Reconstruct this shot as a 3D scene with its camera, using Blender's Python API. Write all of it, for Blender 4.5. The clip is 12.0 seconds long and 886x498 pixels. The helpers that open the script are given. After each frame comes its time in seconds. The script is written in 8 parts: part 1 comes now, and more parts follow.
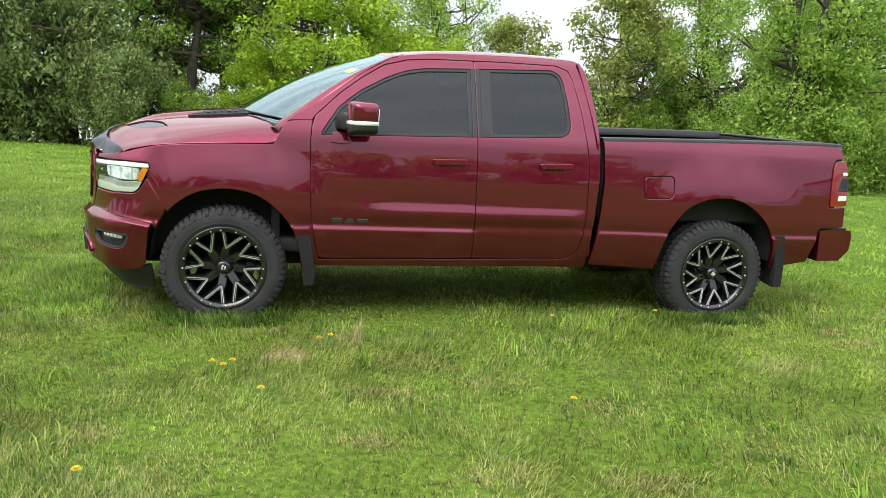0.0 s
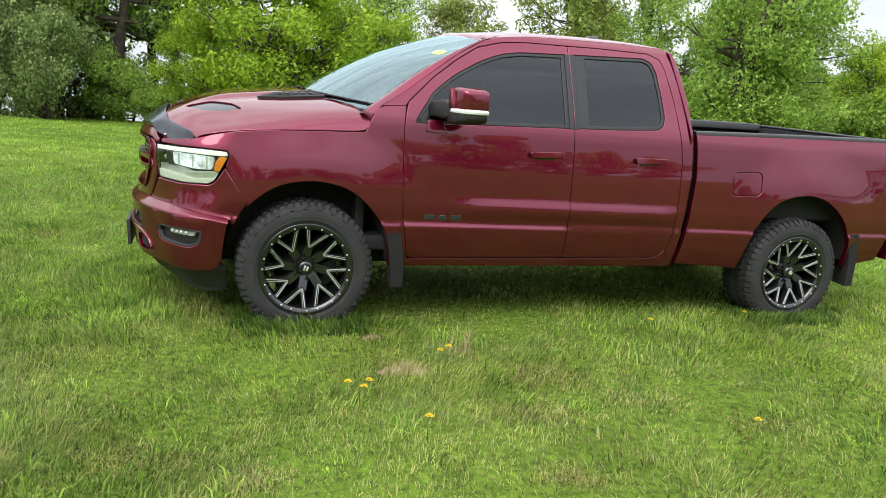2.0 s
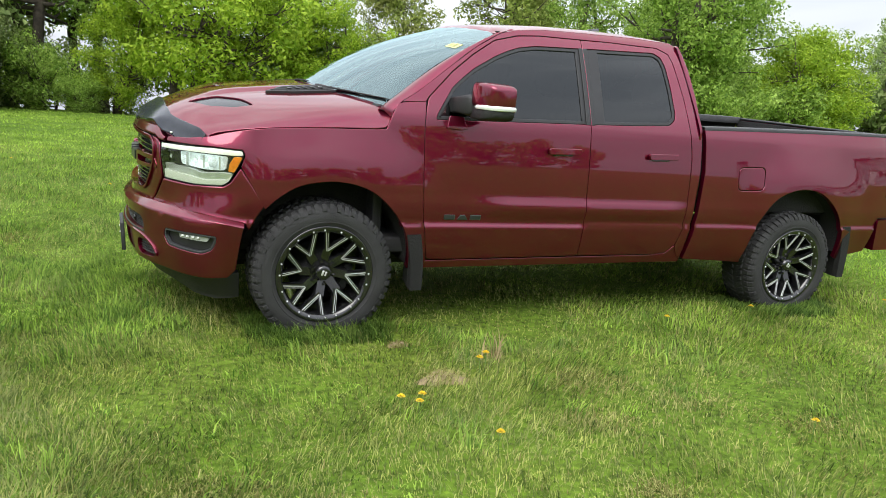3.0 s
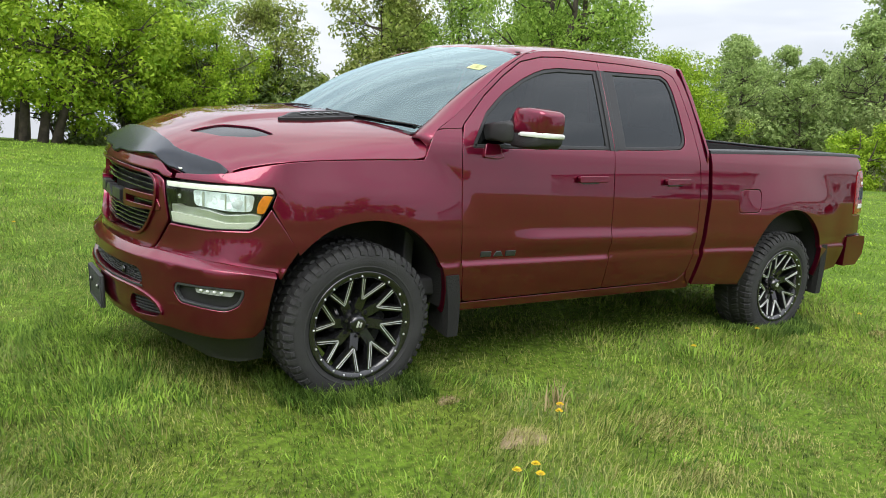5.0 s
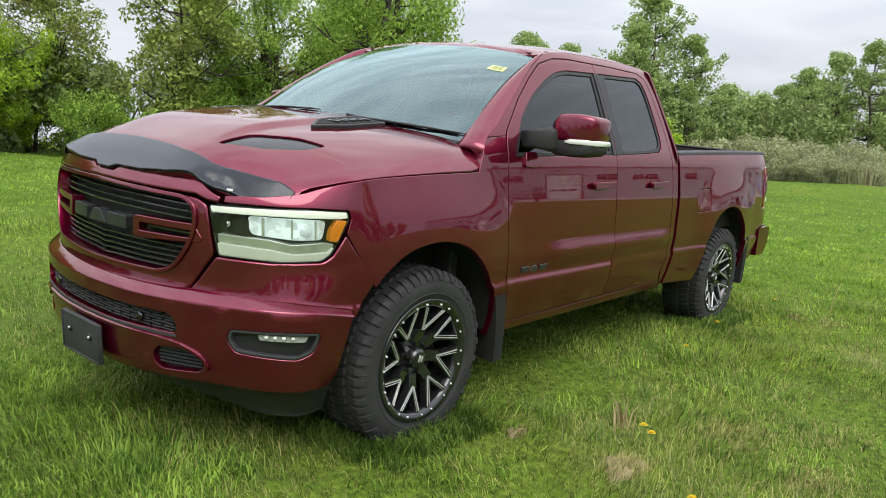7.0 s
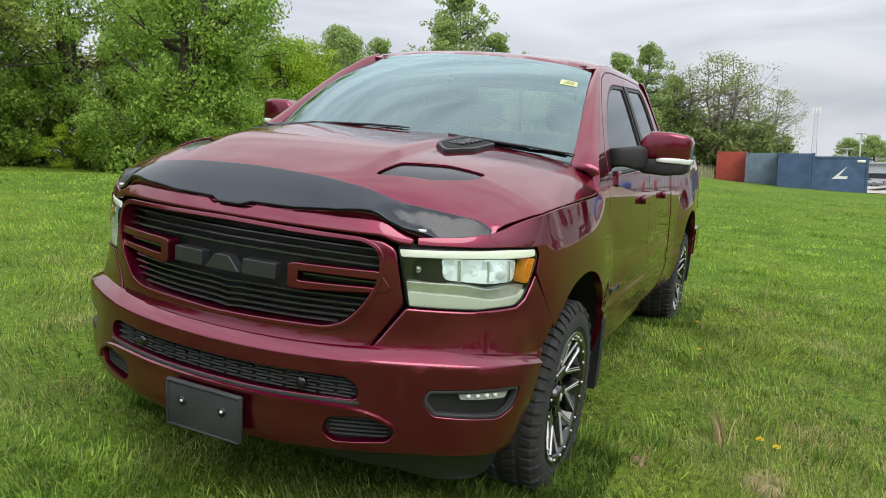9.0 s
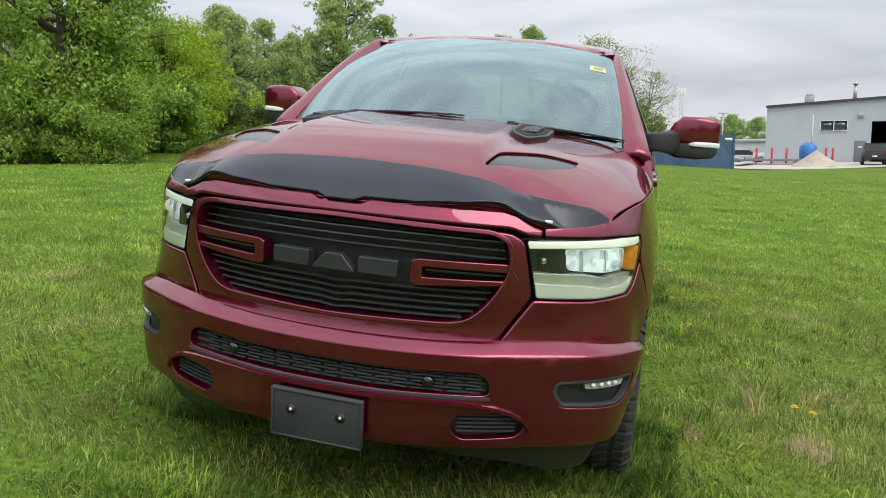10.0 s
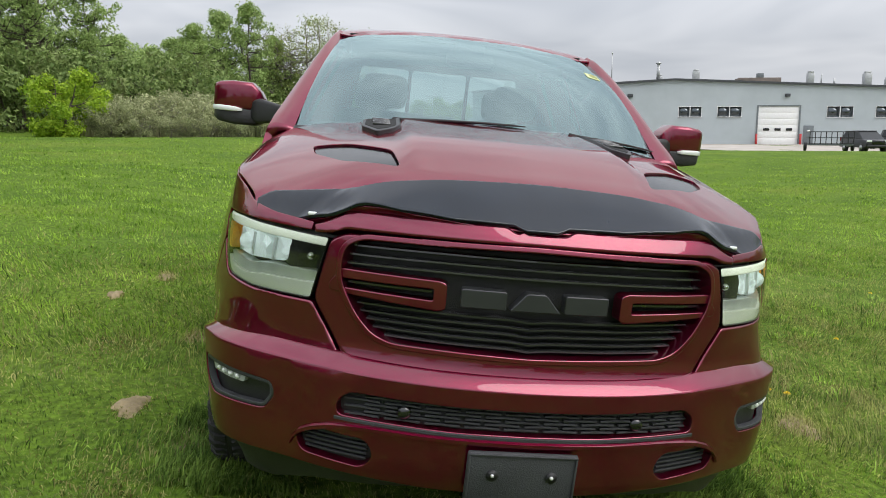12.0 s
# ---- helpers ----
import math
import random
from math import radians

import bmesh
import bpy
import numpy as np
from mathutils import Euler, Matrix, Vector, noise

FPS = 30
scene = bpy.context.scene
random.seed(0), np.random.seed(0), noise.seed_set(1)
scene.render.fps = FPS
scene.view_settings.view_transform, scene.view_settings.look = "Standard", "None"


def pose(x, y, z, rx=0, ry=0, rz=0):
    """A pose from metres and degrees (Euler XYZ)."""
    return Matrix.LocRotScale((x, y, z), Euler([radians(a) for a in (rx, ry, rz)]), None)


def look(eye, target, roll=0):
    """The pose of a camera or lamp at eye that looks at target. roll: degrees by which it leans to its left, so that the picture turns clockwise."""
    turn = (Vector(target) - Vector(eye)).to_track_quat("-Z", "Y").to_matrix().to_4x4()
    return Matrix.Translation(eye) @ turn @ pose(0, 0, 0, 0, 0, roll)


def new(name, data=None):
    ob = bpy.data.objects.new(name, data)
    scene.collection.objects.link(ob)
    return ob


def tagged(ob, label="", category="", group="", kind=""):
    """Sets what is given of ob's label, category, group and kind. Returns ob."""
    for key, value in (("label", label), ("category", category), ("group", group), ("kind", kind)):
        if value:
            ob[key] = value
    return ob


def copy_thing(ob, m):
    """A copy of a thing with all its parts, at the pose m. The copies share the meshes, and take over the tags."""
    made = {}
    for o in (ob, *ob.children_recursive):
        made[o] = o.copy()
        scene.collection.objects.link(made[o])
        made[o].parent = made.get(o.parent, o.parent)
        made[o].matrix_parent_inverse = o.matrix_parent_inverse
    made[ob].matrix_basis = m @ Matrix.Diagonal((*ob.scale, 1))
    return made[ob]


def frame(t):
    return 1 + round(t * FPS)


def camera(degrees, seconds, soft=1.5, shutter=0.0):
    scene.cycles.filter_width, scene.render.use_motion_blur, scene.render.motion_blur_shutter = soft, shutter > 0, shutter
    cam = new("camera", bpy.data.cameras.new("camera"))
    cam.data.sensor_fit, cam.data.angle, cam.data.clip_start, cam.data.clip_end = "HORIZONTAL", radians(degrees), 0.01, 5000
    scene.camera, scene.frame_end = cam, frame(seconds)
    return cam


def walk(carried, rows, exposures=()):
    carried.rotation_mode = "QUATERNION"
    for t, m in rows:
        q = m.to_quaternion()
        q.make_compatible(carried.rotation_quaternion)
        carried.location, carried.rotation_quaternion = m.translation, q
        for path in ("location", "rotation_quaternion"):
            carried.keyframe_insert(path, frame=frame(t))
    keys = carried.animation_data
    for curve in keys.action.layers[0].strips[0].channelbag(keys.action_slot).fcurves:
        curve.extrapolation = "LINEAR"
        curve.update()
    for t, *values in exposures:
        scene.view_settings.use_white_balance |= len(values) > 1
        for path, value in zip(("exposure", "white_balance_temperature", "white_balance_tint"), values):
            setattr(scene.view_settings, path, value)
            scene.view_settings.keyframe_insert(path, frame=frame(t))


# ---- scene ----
cam = camera(60.7, 12.0, soft=0.9)
PATH = [
    (0, (0.345, -6.123, 1.043), (0.769, -4.179, 0.837), 3.47),
    (0.5, (0.119, -5.935, 1.055), (0.597, -4.005, 0.841), 3.73),
    (1, (-0.124, -5.769, 1.045), (0.415, -3.857, 0.814), 4.08),
    (1.5, (-0.429, -5.624, 1.071), (0.163, -3.729, 0.829), 4.29),
    (2, (-0.664, -5.447, 1.061), (-0.029, -3.568, 0.811), 4.56),
    (2.5, (-0.869, -5.270, 1.078), (-0.162, -3.418, 0.813), 4.68),
    (3, (-1.124, -5.093, 1.078), (-0.312, -3.284, 0.810), 4.35),
    (3.2, (-1.208, -5.020, 1.085), (-0.355, -3.231, 0.819), 4.11),
    (4.8, (-1.713, -4.355, 1.077), (-0.624, -2.690, 0.868), 3.49),
    (5, (-1.771, -4.248, 1.090), (-0.641, -2.609, 0.890), 3.27),
    (5.5, (-1.910, -3.973, 1.088), (-0.688, -2.401, 0.899), 3.09),
    (6, (-2.055, -3.681, 1.112), (-0.727, -2.199, 0.910), 3.09),
    (6.5, (-2.253, -3.399, 1.106), (-0.812, -2.028, 0.901), 2.93),
    (7, (-2.467, -3.132, 1.132), (-0.931, -1.866, 0.935), 2.16),
    (7.2, (-2.528, -3.005, 1.132), (-0.960, -1.777, 0.946), 1.69),
    (8.8, (-2.966, -1.945, 1.212), (-1.177, -1.071, 1.019), 1.32),
    (9, (-2.986, -1.799, 1.229), (-1.172, -0.980, 1.029), 1.16),
    (9.5, (-3.089, -1.440, 1.240), (-1.220, -0.762, 1.019), 0.49),
    (10, (-3.201, -1.060, 1.246), (-1.288, -0.531, 1.005), 0.11),
    (10.5, (-3.200, -0.672, 1.263), (-1.251, -0.303, 1.007), 0.21),
    (11, (-3.207, -0.297, 1.276), (-1.233, -0.119, 1.010), 0.39),
    (11.5, (-3.166, 0.046, 1.327), (-1.185, 0.023, 1.051), 0.49),
    (12, (-3.043, 0.401, 1.379), (-1.075, 0.189, 1.089), 0.22),
]
walk(cam, [(t, look(eye, target, roll)) for t, eye, target, roll in PATH], exposures=[(0, 0.56), (3, 0.50), (6, 0.31), (9, 0.08), (11, 0.17), (12, 0.02)])

# ---------------------------------------------------------------- light
world = bpy.data.worlds.new("overcast_sky")
scene.world = world
world.use_nodes = True
wn, wl = world.node_tree.nodes, world.node_tree.links
wn.clear()
w_out = wn.new("ShaderNodeOutputWorld")
w_bg = wn.new("ShaderNodeBackground")
w_sky = wn.new("ShaderNodeTexSky")
w_sky.sky_type = "NISHITA"
w_sky.sun_disc = False
w_sky.sun_elevation = radians(46.6)
w_sky.sun_rotation = radians(220)
w_sky.dust_density = 4.0
w_noise = wn.new("ShaderNodeTexNoise")
w_noise.inputs["Scale"].default_value = 3.2
w_noise.inputs["Detail"].default_value = 3.0
w_noise.inputs["Distortion"].default_value = 0.6
w_map = wn.new("ShaderNodeMapping")
w_tc = wn.new("ShaderNodeTexCoord")
w_map.inputs["Scale"].default_value = (1.0, 1.0, 4.2)
wl.new(w_tc.outputs["Generated"], w_map.inputs["Vector"])
wl.new(w_map.outputs["Vector"], w_noise.inputs["Vector"])
w_ramp = wn.new("ShaderNodeValToRGB")
w_ramp.color_ramp.elements[0].position, w_ramp.color_ramp.elements[0].color = 0.36, (5.4, 5.7, 6.25, 1)
w_ramp.color_ramp.elements[1].position, w_ramp.color_ramp.elements[1].color = 0.64, (7.3, 7.5, 7.95, 1)
w_mix = wn.new("ShaderNodeMixRGB")
w_mix.inputs["Fac"].default_value = 0.9
wl.new(w_noise.outputs["Fac"], w_ramp.inputs["Fac"])
# an overcast sky is brighter overhead than at the horizon
w_sep = wn.new("ShaderNodeSeparateXYZ")
wl.new(w_tc.outputs["Generated"], w_sep.inputs["Vector"])
w_up = wn.new("ShaderNodeMapRange")
w_up.inputs["From Min"].default_value, w_up.inputs["From Max"].default_value = 0.10, 0.62
w_up.inputs["To Min"].default_value, w_up.inputs["To Max"].default_value = 1.0, 2.35
wl.new(w_sep.outputs["Z"], w_up.inputs["Value"])
w_scale = wn.new("ShaderNodeVectorMath")
w_scale.operation = "SCALE"
wl.new(w_ramp.outputs["Color"], w_scale.inputs[0])
wl.new(w_up.outputs["Result"], w_scale.inputs["Scale"])
wl.new(w_sky.outputs["Color"], w_mix.inputs["Color1"])
wl.new(w_scale.outputs["Vector"], w_mix.inputs["Color2"])
wl.new(w_mix.outputs["Color"], w_bg.inputs["Color"])
w_bg.inputs["Strength"].default_value = 0.1
wl.new(w_bg.outputs["Background"], w_out.inputs["Surface"])

sun_data = bpy.data.lights.new("sun", "SUN")
sun_data.energy, sun_data.angle, sun_data.color = 1.75, radians(45), (1.0, 0.97, 0.92)
sun = new("sun", sun_data)
sun.matrix_world = look((-22, -26, 36), (0, 0, 0))


# ---------------------------------------------------------------- materials
def material(name, color, rough=0.6, metal=0.0, vary=0.15, scale=6.0, bump=0.0, bump_scale=60.0, coat=0.0):
    """A surface with a coarse and a fine variation of colour, and relief."""
    m = bpy.data.materials.new(name)
    m.use_nodes = True
    n, l = m.node_tree.nodes, m.node_tree.links
    b = n["Principled BSDF"]
    b.inputs["Roughness"].default_value = rough
    b.inputs["Metallic"].default_value = metal
    b.inputs["Coat Weight"].default_value = coat
    b.inputs["Coat Roughness"].default_value = 0.03
    tc = n.new("ShaderNodeTexCoord")
    big = n.new("ShaderNodeTexNoise")
    big.inputs["Scale"].default_value, big.inputs["Detail"].default_value = scale, 6.0
    l.new(tc.outputs["Object"], big.inputs["Vector"])
    ramp = n.new("ShaderNodeValToRGB")
    lo = [max(0.0, c * (1 - vary)) for c in color]
    hi = [min(1.0, c * (1 + vary)) for c in color]
    ramp.color_ramp.elements[0].position, ramp.color_ramp.elements[0].color = 0.3, (*lo, 1)
    ramp.color_ramp.elements[1].position, ramp.color_ramp.elements[1].color = 0.7, (*hi, 1)
    l.new(big.outputs["Fac"], ramp.inputs["Fac"])
    l.new(ramp.outputs["Color"], b.inputs["Base Color"])
    if bump:
        small = n.new("ShaderNodeTexNoise")
        small.inputs["Scale"].default_value, small.inputs["Detail"].default_value = bump_scale, 4.0
        l.new(tc.outputs["Object"], small.inputs["Vector"])
        bp = n.new("ShaderNodeBump")
        bp.inputs["Strength"].default_value, bp.inputs["Distance"].default_value = bump, 0.01
        l.new(small.outputs["Fac"], bp.inputs["Height"])
        l.new(bp.outputs["Normal"], b.inputs["Normal"])
    return m


def island_material(name, dark, light, rough, translucent=0.25, patches=0.5, patch_color=(0.2, 0.17, 0.06), mean=0.5, clump=0.0):
    """Leaves and blades: each takes a tone of its own, wide patches are drier, and plants of a kind stand in clumps."""
    m = bpy.data.materials.new(name)
    m.use_nodes = True
    n, l = m.node_tree.nodes, m.node_tree.links
    b = n["Principled BSDF"]
    b.inputs["Roughness"].default_value = rough
    b.inputs["Specular IOR Level"].default_value = 0.18
    geo = n.new("ShaderNodeNewGeometry")
    ramp = n.new("ShaderNodeValToRGB")
    ramp.color_ramp.elements[0].color = (*dark, 1)
    ramp.color_ramp.elements[1].color = (*light, 1)
    l.new(geo.outputs["Random Per Island"], ramp.inputs["Fac"])
    tc = n.new("ShaderNodeTexCoord")
    big = n.new("ShaderNodeTexNoise")
    big.inputs["Scale"].default_value, big.inputs["Detail"].default_value = patches, 5.0
    l.new(tc.outputs["Object"], big.inputs["Vector"])
    fac = n.new("ShaderNodeMapRange")
    fac.inputs["From Min"].default_value, fac.inputs["From Max"].default_value = mean, mean + 0.25
    fac.inputs["To Max"].default_value = 0.7
    l.new(big.outputs["Fac"], fac.inputs["Value"])
    mix = n.new("ShaderNodeMixRGB")
    mix.inputs["Color2"].default_value = (*patch_color, 1)
    l.new(fac.outputs["Result"], mix.inputs["Fac"])
    l.new(ramp.outputs["Color"], mix.inputs["Color1"])
    if clump:
        kind = n.new("ShaderNodeTexNoise")
        kind.inputs["Scale"].default_value, kind.inputs["Detail"].default_value = clump, 3.0
        l.new(tc.outputs["Object"], kind.inputs["Vector"])
        tone = n.new("ShaderNodeValToRGB")
        for e, (at, c) in zip(tone.color_ramp.elements, ((0.34, (0.50, 0.58, 0.50)), (0.66, (1.40, 1.30, 1.35)))):
            e.position, e.color = at, (*c, 1)
        l.new(kind.outputs["Fac"], tone.inputs["Fac"])
        mul = n.new("ShaderNodeMixRGB")
        mul.blend_type = "MULTIPLY"
        mul.inputs["Fac"].default_value = 1.0
        l.new(mix.outputs["Color"], mul.inputs["Color1"])
        l.new(tone.outputs["Color"], mul.inputs["Color2"])
        mix = mul
    l.new(mix.outputs["Color"], b.inputs["Base Color"])
    tr = n.new("ShaderNodeBsdfTranslucent")
    l.new(mix.outputs["Color"], tr.inputs["Color"])
    ms = n.new("ShaderNodeMixShader")
    ms.inputs["Fac"].default_value = translucent
    l.new(b.outputs["BSDF"], ms.inputs[1])
    l.new(tr.outputs["BSDF"], ms.inputs[2])
    l.new(ms.outputs["Shader"], n["Material Output"].inputs["Surface"])
    return m


def part(name, bm, mat, parent=None, label="", smooth=True):
    """Links a bmesh as one mesh object under a thing or a part."""
    me = bpy.data.meshes.new(name)
    bm.normal_update()
    bm.to_mesh(me)
    bm.free()
    if smooth:
        me.polygons.foreach_set("use_smooth", [True] * len(me.polygons))
        me.update()
    mats = mat if isinstance(mat, (list, tuple)) else [mat]
    for m in mats:
        me.materials.append(m)
    ob = new(name, me)
    if parent is not None:
        ob.parent = parent
    if label:
        ob["label"] = label
    return ob


def add_box(bm, lo, hi, bevel=0.0, m=None):
    """A box between two corners, with rounded edges."""
    made = bmesh.ops.create_cube(bm, size=1.0)["verts"]
    for v in made:
        v.co = Vector([lo[i] + (v.co[i] + 0.5) * (hi[i] - lo[i]) for i in range(3)])
    if bevel:
        edges = list({e for v in made for e in v.link_edges})
        out = bmesh.ops.bevel(bm, geom=edges, offset=bevel, segments=2, affect="EDGES", profile=0.5)
        made = list({v for f in out["faces"] for v in f.verts} | {v for v in made if v.is_valid})
    if m is not None:
        bmesh.ops.transform(bm, matrix=m, verts=made)
    return made


def box_bm(lo, hi, bevel=0.0):
    bm = bmesh.new()
    add_box(bm, lo, hi, bevel)
    return bm


def add_tube(bm, points, radii, sides=8, cap=True):
    """A tapered tube along points."""
    rings = []
    n = len(points)
    pts = [Vector(p) for p in points]
    for i, p in enumerate(pts):
        d = (pts[min(i + 1, n - 1)] - pts[max(i - 1, 0)]).normalized()
        a = d.cross(Vector((0, 0, 1)))
        if a.length < 0.05:
            a = d.cross(Vector((1, 0, 0)))
        a.normalize()
        b = d.cross(a)
        r = radii[i] if isinstance(radii, (list, tuple)) else radii
        rings.append([bm.verts.new(p + (a * math.cos(t) + b * math.sin(t)) * r) for t in [2 * math.pi * k / sides for k in range(sides)]])
    for i in range(n - 1):
        for k in range(sides):
            bm.faces.new((rings[i][k], rings[i][(k + 1) % sides], rings[i + 1][(k + 1) % sides], rings[i + 1][k]))
    if cap:
        bm.faces.new(rings[0][::-1])
        bm.faces.new(rings[-1])
    return rings


def mesh_from_arrays(name, verts, faces, mat, smooth=False):
    """A mesh from arrays of corners and of equal-sided faces."""
    me = bpy.data.meshes.new(name)
    k = faces.shape[1]
    me.vertices.add(len(verts))
    me.vertices.foreach_set("co", np.ascontiguousarray(verts, dtype=np.float32).ravel())
    me.loops.add(faces.size)
    me.loops.foreach_set("vertex_index", np.ascontiguousarray(faces, dtype=np.int32).ravel())
    me.polygons.add(len(faces))
    me.polygons.foreach_set("loop_start", np.arange(0, faces.size, k, dtype=np.int32))
    if smooth:
        me.polygons.foreach_set("use_smooth", np.ones(len(faces), dtype=bool))
    me.update(calc_edges=True)
    me.materials.append(mat)
    return me

# ---------------------------------------------------------------- ground
# wide dips and swells of the meadow: middle, spread, height
HOLLOWS = [(16.0, 20.5, 6.0, 6.5, -0.46), (36.0, 16.0, 8.0, 5.0, -0.24), (40.0, 4.0, 9.0, 4.0, 0.36), (60.0, -44.0, 10.0, 17.0, -0.42)]


def ground_z(x, y):
    """Height of the soil: a slope that rises behind the truck and levels out."""
    x, y = np.asarray(x, dtype=float), np.asarray(y, dtype=float)
    up = np.where(y > 0, 1.7 * (1 - np.exp(-np.maximum(y, 0) * 0.0909 / 1.7)), 0.060 * y / (1 + (y / 11.0) ** 4))
    along = np.where(x > 0, 0.8 * np.tanh(0.022 * x / 0.8), 0.12 * np.tanh(0.0185 * x / 0.12))
    far = np.clip((np.hypot(x - 1, y) - 4.0) / 10.0, 0, 1)
    roll = 0.05 * np.sin(x * 0.31 + 1.0) * np.cos(y * 0.27) + 0.03 * np.sin(x * 0.83 + y * 0.61)
    fine = 0.008 * np.sin(x * 3.1 + 0.7 * y) * np.sin(y * 2.7 - 0.4 * x)
    swell = np.zeros_like(x)
    for cx, cy, sx, sy, lift in HOLLOWS:
        swell = swell + lift * np.exp(-0.5 * (((x - cx) / sx) ** 2 + ((y - cy) / sy) ** 2))
    return up + along + far * roll + fine + swell + 0.030



def lawn_material():
    """Grass seen from afar: greens in drifts, streaks of drier stalks, soil showing in spots."""
    m = bpy.data.materials.new("lawn")
    m.use_nodes = True
    n, l = m.node_tree.nodes, m.node_tree.links
    b = n["Principled BSDF"]
    b.inputs["Roughness"].default_value = 0.95
    b.inputs["Specular IOR Level"].default_value = 0.15
    tc = n.new("ShaderNodeTexCoord")

    def noise_ramp(scale, detail, stops):
        t = n.new("ShaderNodeTexNoise")
        t.inputs["Scale"].default_value, t.inputs["Detail"].default_value = scale, detail
        l.new(tc.outputs["Object"], t.inputs["Vector"])
        r = n.new("ShaderNodeValToRGB")
        while len(r.color_ramp.elements) < len(stops):
            r.color_ramp.elements.new(0.5)
        for e, (p, c) in zip(r.color_ramp.elements, stops):
            e.position, e.color = p, (*c, 1)
        l.new(t.outputs["Fac"], r.inputs["Fac"])
        return t, r
    _, drift = noise_ramp(0.35, 6, [(0.3, (0.092, 0.168, 0.015)), (0.55, (0.133, 0.220, 0.021)), (0.72, (0.180, 0.240, 0.032))])
    _, grain = noise_ramp(26, 6, [(0.28, (0.35, 0.35, 0.35)), (0.6, (1.0, 1.0, 1.0)), (0.8, (1.35, 1.3, 1.2))])
    mul = n.new("ShaderNodeMixRGB")
    mul.blend_type = "MULTIPLY"
    mul.inputs["Fac"].default_value = 1.0
    l.new(drift.outputs["Color"], mul.inputs["Color1"])
    l.new(grain.outputs["Color"], mul.inputs["Color2"])
    l.new(mul.outputs["Color"], b.inputs["Base Color"])
    t = n.new("ShaderNodeTexNoise")
    t.inputs["Scale"].default_value, t.inputs["Detail"].default_value = 45, 5
    l.new(tc.outputs["Object"], t.inputs["Vector"])
    bp = n.new("ShaderNodeBump")
    bp.inputs["Strength"].default_value, bp.inputs["Distance"].default_value = 0.8, 0.03
    l.new(t.outputs["Fac"], bp.inputs["Height"])
    l.new(bp.outputs["Normal"], b.inputs["Normal"])
    return m


lawn_mat = lawn_material()

grid_n = 210
axis = np.linspace(-1, 1, grid_n)
spread = np.sinh(axis * 6.2) / np.sinh(6.2) * 900
gx, gy = np.meshgrid(spread + 0.5, spread - 1.5, indexing="ij")
gzv = ground_z(gx, gy)
gv = np.stack([gx, gy, gzv], -1).reshape(-1, 3)
ids = np.arange(grid_n * grid_n).reshape(grid_n, grid_n)
gf = np.stack([ids[:-1, :-1], ids[1:, :-1], ids[1:, 1:], ids[:-1, 1:]], -1).reshape(-1, 4)
ground = new("ground", mesh_from_arrays("ground", gv, gf, lawn_mat, smooth=True))
tagged(ground, "sloping meadow of mown green grass with bare spots", "ground", kind="structure")

# ---------------------------------------------------------------- pickup truck
# Truck frame: x to the rear from the front axle, y to the passenger's side, z up from the tyres' feet.
TRUCK = Matrix(((0.99983, -0.00167, -0.01842, 0), (0.0, 0.99589, -0.09052, 0), (0.0185, 0.0905, 0.99572, 0), (0, 0, 0, 1)))


def car_paint(name, color):
    """Metallic paint under clear lacquer, with fine flakes and a little dust."""
    m = bpy.data.materials.new(name)
    m.use_nodes = True
    n, l = m.node_tree.nodes, m.node_tree.links
    b = n["Principled BSDF"]
    b.inputs["Metallic"].default_value = 0.85
    b.inputs["Specular IOR Level"].default_value = 0.05
    b.inputs["Specular Tint"].default_value = (0.55, 0.06, 0.12, 1)
    b.inputs["Coat Weight"].default_value = 1.0
    b.inputs["Coat Roughness"].default_value = 0.015
    b.inputs["Coat IOR"].default_value = 1.64
    tc = n.new("ShaderNodeTexCoord")
    flake = n.new("ShaderNodeTexVoronoi")
    flake.inputs["Scale"].default_value = 900
    l.new(tc.outputs["Object"], flake.inputs["Vector"])
    ramp = n.new("ShaderNodeValToRGB")
    ramp.color_ramp.elements[0].color = (*[c * 0.8 for c in color], 1)
    ramp.color_ramp.elements[1].color = (*[c * 1.25 for c in color], 1)
    l.new(flake.outputs["Color"], ramp.inputs["Fac"])
    dust = n.new("ShaderNodeTexNoise")
    dust.inputs["Scale"].default_value, dust.inputs["Detail"].default_value = 7.0, 8.0
    l.new(tc.outputs["Object"], dust.inputs["Vector"])
    rr = n.new("ShaderNodeMapRange")
    rr.inputs["To Min"].default_value, rr.inputs["To Max"].default_value = 0.28, 0.36
    l.new(dust.outputs["Fac"], rr.inputs["Value"])
    l.new(rr.outputs["Result"], b.inputs["Roughness"])
    l.new(ramp.outputs["Color"], b.inputs["Base Color"])
    return m


